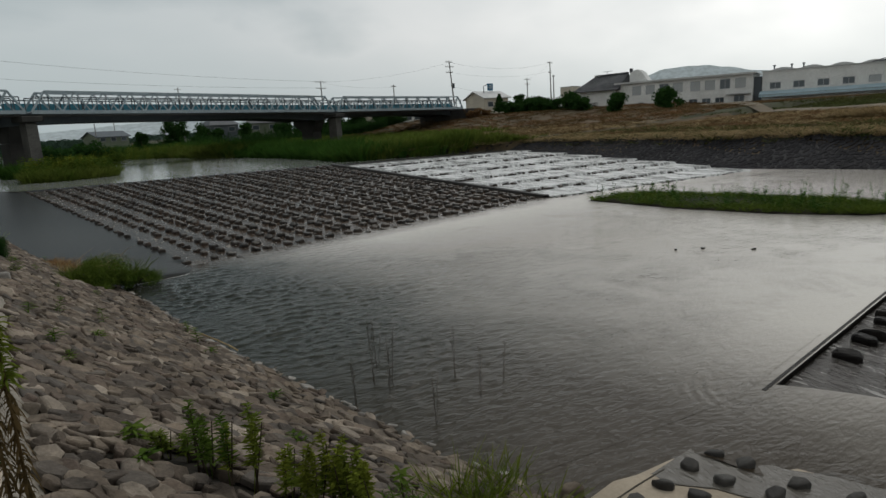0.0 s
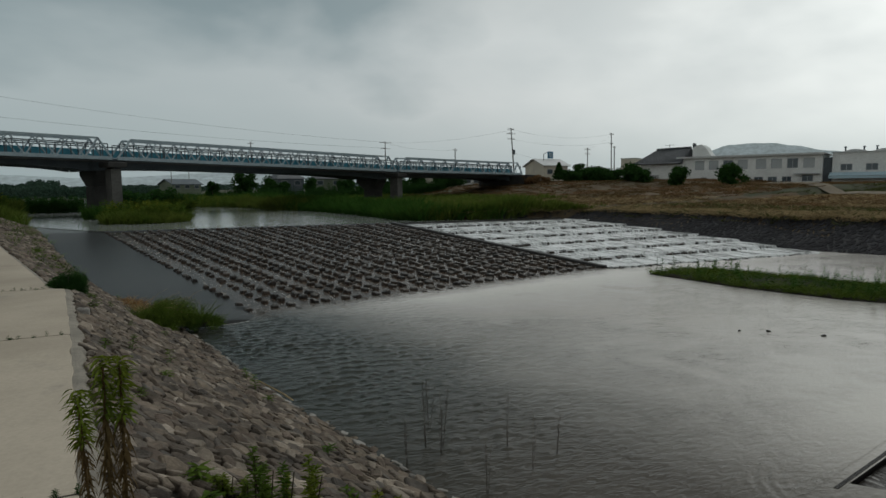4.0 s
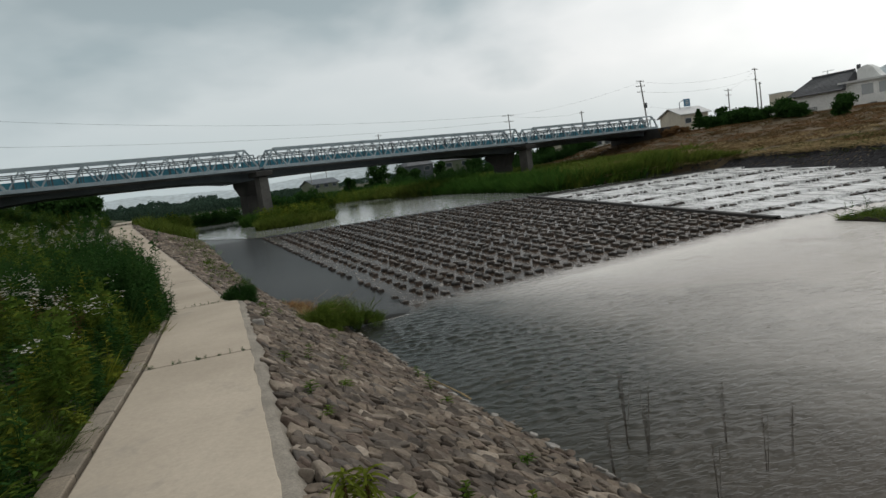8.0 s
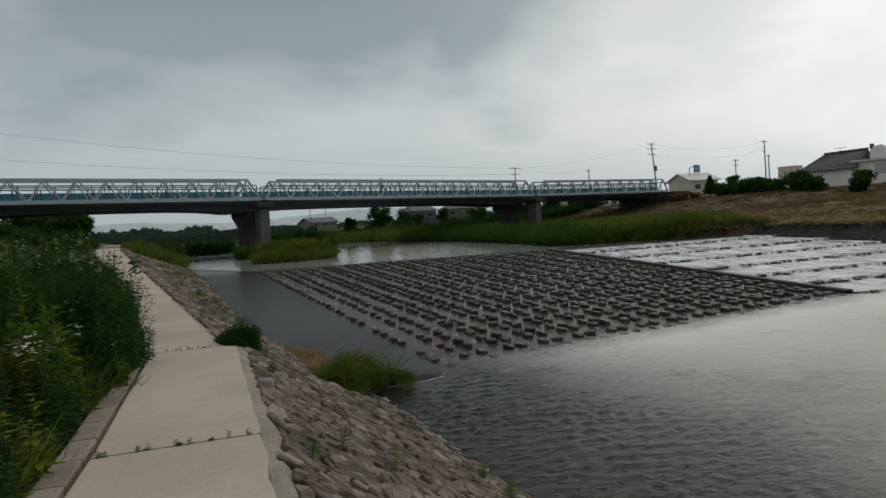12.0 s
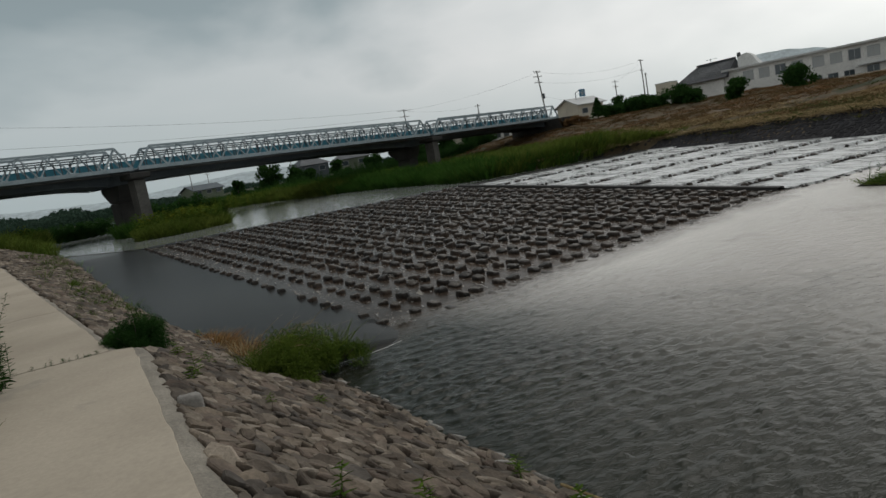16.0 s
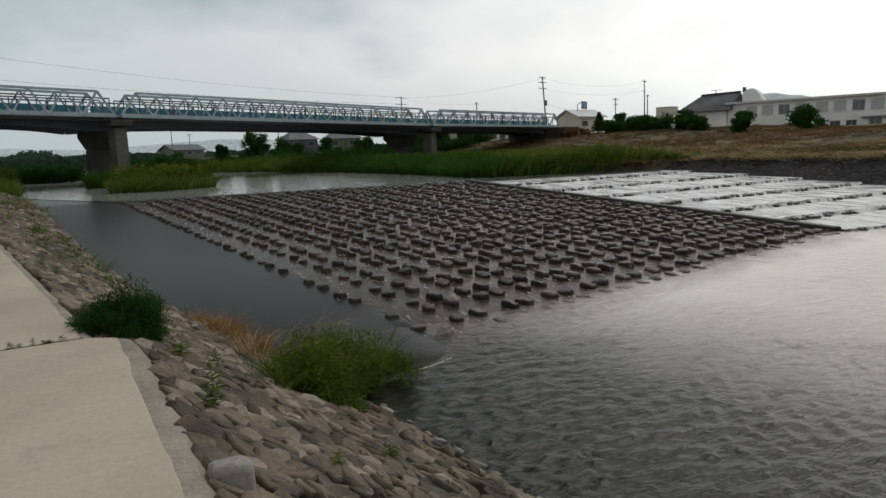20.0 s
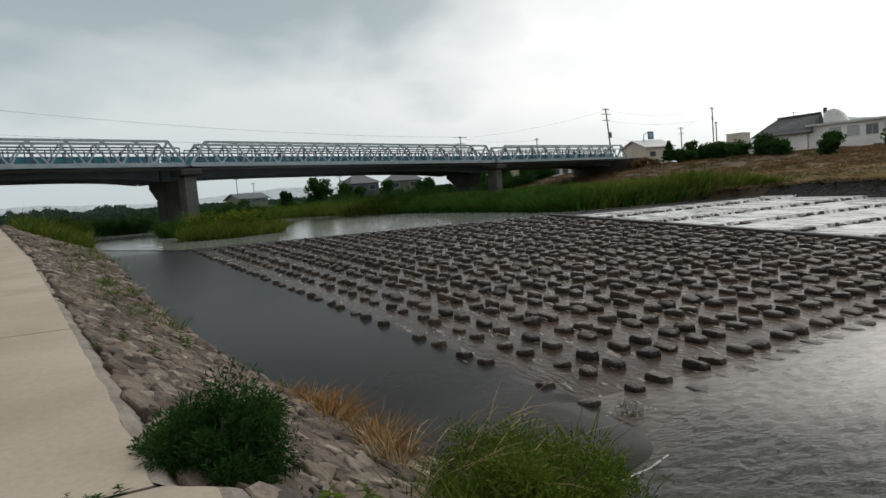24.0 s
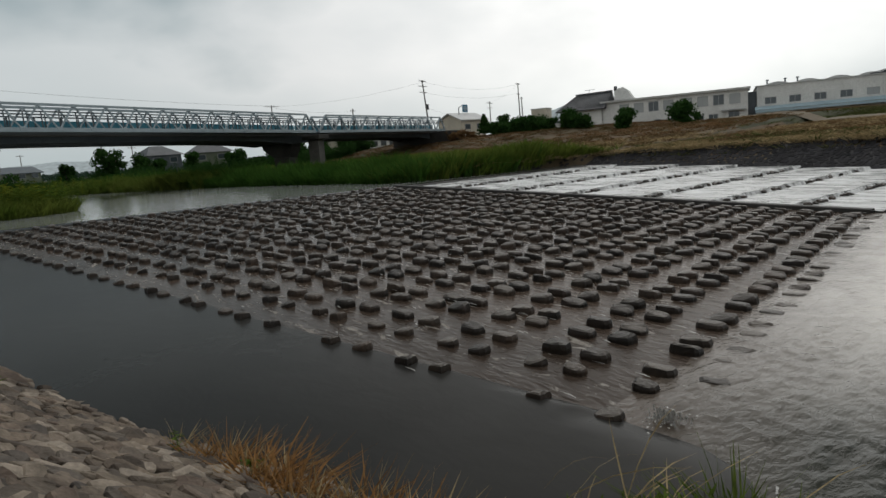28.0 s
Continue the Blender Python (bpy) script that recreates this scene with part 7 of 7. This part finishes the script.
for n, (x, y, h, r) in enumerate([(16.1, 71, 5.6, 2.1), (10.7, 72, 4.0, 1.1), (20.9, 72, 4.2, 2.0), (23.0, 75, 3.4, 1.8), (-1.2, 60, 4.4, 2.6), (2.0, 60.5, 4.8, 2.2), (4.6, 62, 3.4, 1.8), (28.6, 76, 4.0, 1.6), (41.0, 72, 4.4, 2.4), (45.0, 72, 4.6, 2.6), (49.5, 73, 4.2, 2.4), (34.5, 73, 3.6, 1.8), (53.0, 70, 3.4, 2.0), (-2.0, 84, 3.5, 3.0), (2.5, 88, 3.2, 2.6), (-6.5, 90, 3.8, 3.4), (38.5, 74, 2.0, 1.4), (30.0, 73, 2.2, 1.5), (27.5, 47, 1.3, 0.7)]):
    tree("riverside_tree", "green tree beyond the river under the bridge", x, y, h, r, D, 0.27, 4200, 80 + n)
for n, (x, y, h, r) in enumerate([(-27.5, 47, 3.7, 3.0), (-31.0, 50, 4.0, 3.2), (-24.5, 42, 3.3, 2.6), (-41.0, 52, 5.8, 2.8), (-44.5, 51, 4.6, 2.4), (-30.6, 17, 5.6, 2.0), (-34.0, 18, 6.6, 2.3), (-37.5, 19, 7.2, 2.7), (-42, 20, 4.8, 2.4)]):
    tree("levee_tree", "tall dark tree on the near levee behind the bridge", x, y, h, r, D, 0.42, 4200, 120 + n)
# far woods along the horizon
woods = Leaves()
rr = np.random.default_rng(3)
for a0, a1, dist, lo, hi, n in ((-26, -7, 230, 3, 6.5, 26000), (-16, 0, 170, 2, 3.6, 18000), (-4, 14, 260, 2.5, 5, 18000), (10, 40, 240, 2.5, 6, 26000), (-60, -24, 160, 4, 8, 16000)):
    a = np.radians(rr.uniform(a0, a1, n))
    dd = dist * rr.uniform(0.9, 1.15, n)
    crest = np.array([0.5 + 0.5 * noise.noise(Vector((math.degrees(v) * 0.45, dist, 0))) + 0.3 * noise.noise(Vector((math.degrees(v) * 2.1, dist, 4))) for v in a])
    top = lo + (hi - lo) * crest * rr.uniform(0.8, 1.0, n)
    c = np.column_stack([np.sin(a) * dd, -40 + np.cos(a) * dd, 1.0 + top * rr.uniform(0, 1, n) ** 0.6])
    u, v = rr.normal(size=(n, 3)), rr.normal(size=(n, 3))
    u = u / np.linalg.norm(u, axis=1)[:, None] * rr.uniform(0.2, 0.42, n)[:, None]
    v = v / np.linalg.norm(v, axis=1)[:, None] * rr.uniform(0.16, 0.3, n)[:, None]
    woods.add(np.stack([c - u - v * 0.3, c - v, c + u + v * 0.3, c + v], 1))
tagged(woods.ob("far_woods", M["woods"]), "distant dark line of woods", "trees", kind="stuff")


# ---- hills ----
def hill(name, label, az0, az1, dist, prof, material, base=-10):
    g = Geo()
    rows = [[], [], []]
    n = 60
    for k in range(n + 1):
        a = radians(az0 + (az1 - az0) * k / n)
        el = curve_at(prof, az0 + (az1 - az0) * k / n) + 0.12 * noise.noise(Vector((k * 0.35, dist, 2)))
        for row, f, out in zip(rows, (0, 0.6, 1.0), (0.9, 0.96, 1.0)):
            row.append((math.sin(a) * dist * out, -40 + math.cos(a) * dist * out, 2.5 + dist * math.tan(radians(max(0.0, el))) * f + (base if f == 0 else 0)))
    g.grid(rows)
    return tagged(g.ob(name, material, smooth=True), label, "hill")


# haze is painted in: the further the ridge, the paler its colour
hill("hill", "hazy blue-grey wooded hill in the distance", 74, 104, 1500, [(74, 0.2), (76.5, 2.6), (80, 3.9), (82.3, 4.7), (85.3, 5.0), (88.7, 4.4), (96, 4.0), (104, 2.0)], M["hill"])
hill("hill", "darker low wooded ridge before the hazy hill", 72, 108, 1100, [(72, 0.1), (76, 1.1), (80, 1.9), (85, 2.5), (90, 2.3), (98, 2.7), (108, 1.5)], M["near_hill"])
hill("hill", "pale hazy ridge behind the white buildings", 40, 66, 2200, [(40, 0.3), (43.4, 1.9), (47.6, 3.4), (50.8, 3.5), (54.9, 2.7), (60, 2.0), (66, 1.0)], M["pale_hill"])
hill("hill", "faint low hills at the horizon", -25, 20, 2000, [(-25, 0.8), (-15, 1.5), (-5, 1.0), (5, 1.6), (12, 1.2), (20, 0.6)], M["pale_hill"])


# ---- utility poles, wires and the road sign ----
TOPS = {}


def utility_pole(key, label, x, y, top, lean=(0.0, 0.0), arms=((0.2, 1.5), (0.8, 1.3)), turn=0.5, base=None, r=0.16):
    z = land(x, y) if base is None else base
    t = thing("utility_pole", label, "pole", "utility poles")
    tip = Vector((x + lean[0], y + lean[1], top))
    Geo().rod((x, y, z - 0.5), tip, r, r * 0.62, 8).ob("shaft", M["pole"], t)
    c, s = math.cos(turn), math.sin(turn)
    for down, half in arms:
        m = tip + Vector((0, 0, -down))
        arm = Geo().beam(m + Vector((-c * half, -s * half, 0)), m + Vector((c * half, s * half, 0)), 0.09, 0.09).ob("crossarm", M["pole"], t)
        for k in (-0.9, -0.35, 0.35, 0.9):
            q = m + Vector((c * half * k, s * half * k, 0.05))
            Geo().rod(q, q + Vector((0, 0, 0.2)), 0.05, 0.035, 6).ob("insulator", M["insulator"], arm)
    TOPS.setdefault(key, tip)
    return t


p = utility_pole("a", "leaning concrete utility pole with three crossarms", 64.9, 61.0, 13.9, (-1.1, -0.2), ((0.15, 0.9), (1.0, 1.1), (2.0, 0.9)), 0.3, 3.0)
Geo().rod((64.55, 60.9, 9.0), (64.55, 60.9, 9.9), 0.22, 0.22, 10).ob("transformer", M["girder"], p, "grey transformer drum")
utility_pole("b", "concrete utility pole with an arm to one side behind the trees", 95.5, 71, 14.7, (-0.2, 0), ((0.2, 1.3), (2.3, 0.8)), 0.5, 3.0)
utility_pole("c", "second utility pole close beside another behind the trees", 96.7, 71.5, 11.9, (-0.1, 0), ((0.3, 0.7),), 0.5, 3.0)
utility_pole("d", "utility pole beyond the bridge", 48.4, 90, 13.2, (0, 0), ((0.3, 1.5), (1.6, 1.2)), 0.2, 2.5)
utility_pole("e", "thin utility pole beyond the bridge", 63.2, 85, 11.6, (0, 0), ((0.4, 0.6),), 0.2, 2.5)
utility_pole("f", "utility pole among the roadside trees", 99.2, 85, 12.4, (0, 0), ((0.4, 1.4), (1.5, 1.1)), 0.4, 3.0)
utility_pole("m", "concrete utility pole on the near levee", -36.3, 23, 17.0, (0, 0), ((0.3, 0.9), (1.2, 0.7)), 0.4)
utility_pole("n", "smaller utility pole behind the levee trees", -48.8, 60, 15.6, (0, 0), ((0.3, 0.9), (1.2, 0.7)), 0.4)
utility_pole("g", "far utility pole on the horizon", 26.0, 145, 16.5, (0, 0), ((0.5, 0.9), (2.0, 0.9)), 0.2, 2.5, 0.2)
for n, (s, d, top, a) in enumerate([(50.9, -1.0, 9.65, 1), (54.0, 2.0, 9.1, 1), (59.6, 0.5, 9.9, 2), (72.5, 6.0, 9.4, 1), (68.5, 16, 10, 1)]):
    q = fac(s, d, 0)
    utility_pole("h%d" % n, "utility pole on the levee beside the factory", q[0], q[1], top, (0, 0), ((0.25, 0.7), (1.2, 0.6))[:a], FTURN + 1.57)
for n, (x, y, top) in enumerate([(4.5, 120, 9.0), (24.6, 100, 7.3), (9, 140, 8.5), (31, 112, 7.6)]):
    utility_pole("k%d" % n, "distant thin pole under the bridge", x, y, top, (0, 0), ((0.3, 0.7),), 0.2, 2.0, 0.12)


def wire(a, b, sag, r=0.010):
    n = 14
    pts = [Vector(a).lerp(Vector(b), k / n) - Vector((0, 0, sag * 4 * (k / n) * (1 - k / n))) for k in range(n + 1)]
    side = (Vector(b) - Vector(a)).cross(Vector((0, 0, 1))).normalized() * r
    up = Vector((0, 0, r))
    g = Geo().grid([[p + side, p + up, p - side, p - up, p + side] for p in pts])
    return tagged(g.ob("overhead_wire", M["wire"]), "thin black overhead wire between poles", "wire", "overhead wires")


for a, b, dz, sag in (("a", "b", -0.2, 1.2), ("a", "b", -2.0, 1.0), ("a", "d", -0.3, 0.8), ("d", "e", -0.4, 0.6), ("b", "f", -0.3, 0.5), ("a", "f", -4.4, 0.6)):
    wire(TOPS[a] + Vector((0, 0, dz)), TOPS[b] + Vector((0, 0, dz)), sag)
wire((-75, 66, 26), TOPS["d"] + Vector((0, 0, -0.2)), 2.5, 0.016)
wire((-75, 62, 20), TOPS["d"] + Vector((0, 0, -1.5)), 2.0, 0.016)
for a, b in (("h0", "h1"), ("h1", "h2"), ("h2", "h3"), ("h3", "h4")):
    wire(TOPS[a] + Vector((0, 0, -0.2)), TOPS[b] + Vector((0, 0, -0.2)), 0.4, 0.018)

sign = thing("road_sign", "blue road direction sign on a bent grey post", "sign")
sx, sy, sz = 72.9, 61.2, 9.05
Geo().box((sx, sy, sz), (1.75, 0.06, 1.35), 0.35, 0.01).ob("panel", M["sign_blue"], sign, "blue sign panel")
Geo().rod((sx - 1.9, sy - 0.6, 3.0), (sx - 1.9, sy - 0.6, sz + 0.1), 0.08, 0.07, 8).rod((sx - 1.9, sy - 0.6, sz + 0.1), (sx - 1.0, sy - 0.3, sz + 0.45), 0.07, 0.06, 8).rod((sx - 1.0, sy - 0.3, sz + 0.45), (sx + 0.8, sy + 0.35, sz + 0.45), 0.06, 0.05, 8).ob("post", M["girder"], sign)
for k, w in ((0.32, 0.9), (0.0, 1.2), (-0.3, 0.7)):
    Geo().box((sx + 0.02, sy - 0.045, sz + k), (w, 0.012, 0.13), 0.35).ob("lettering_bar", M["insulator"], sign)
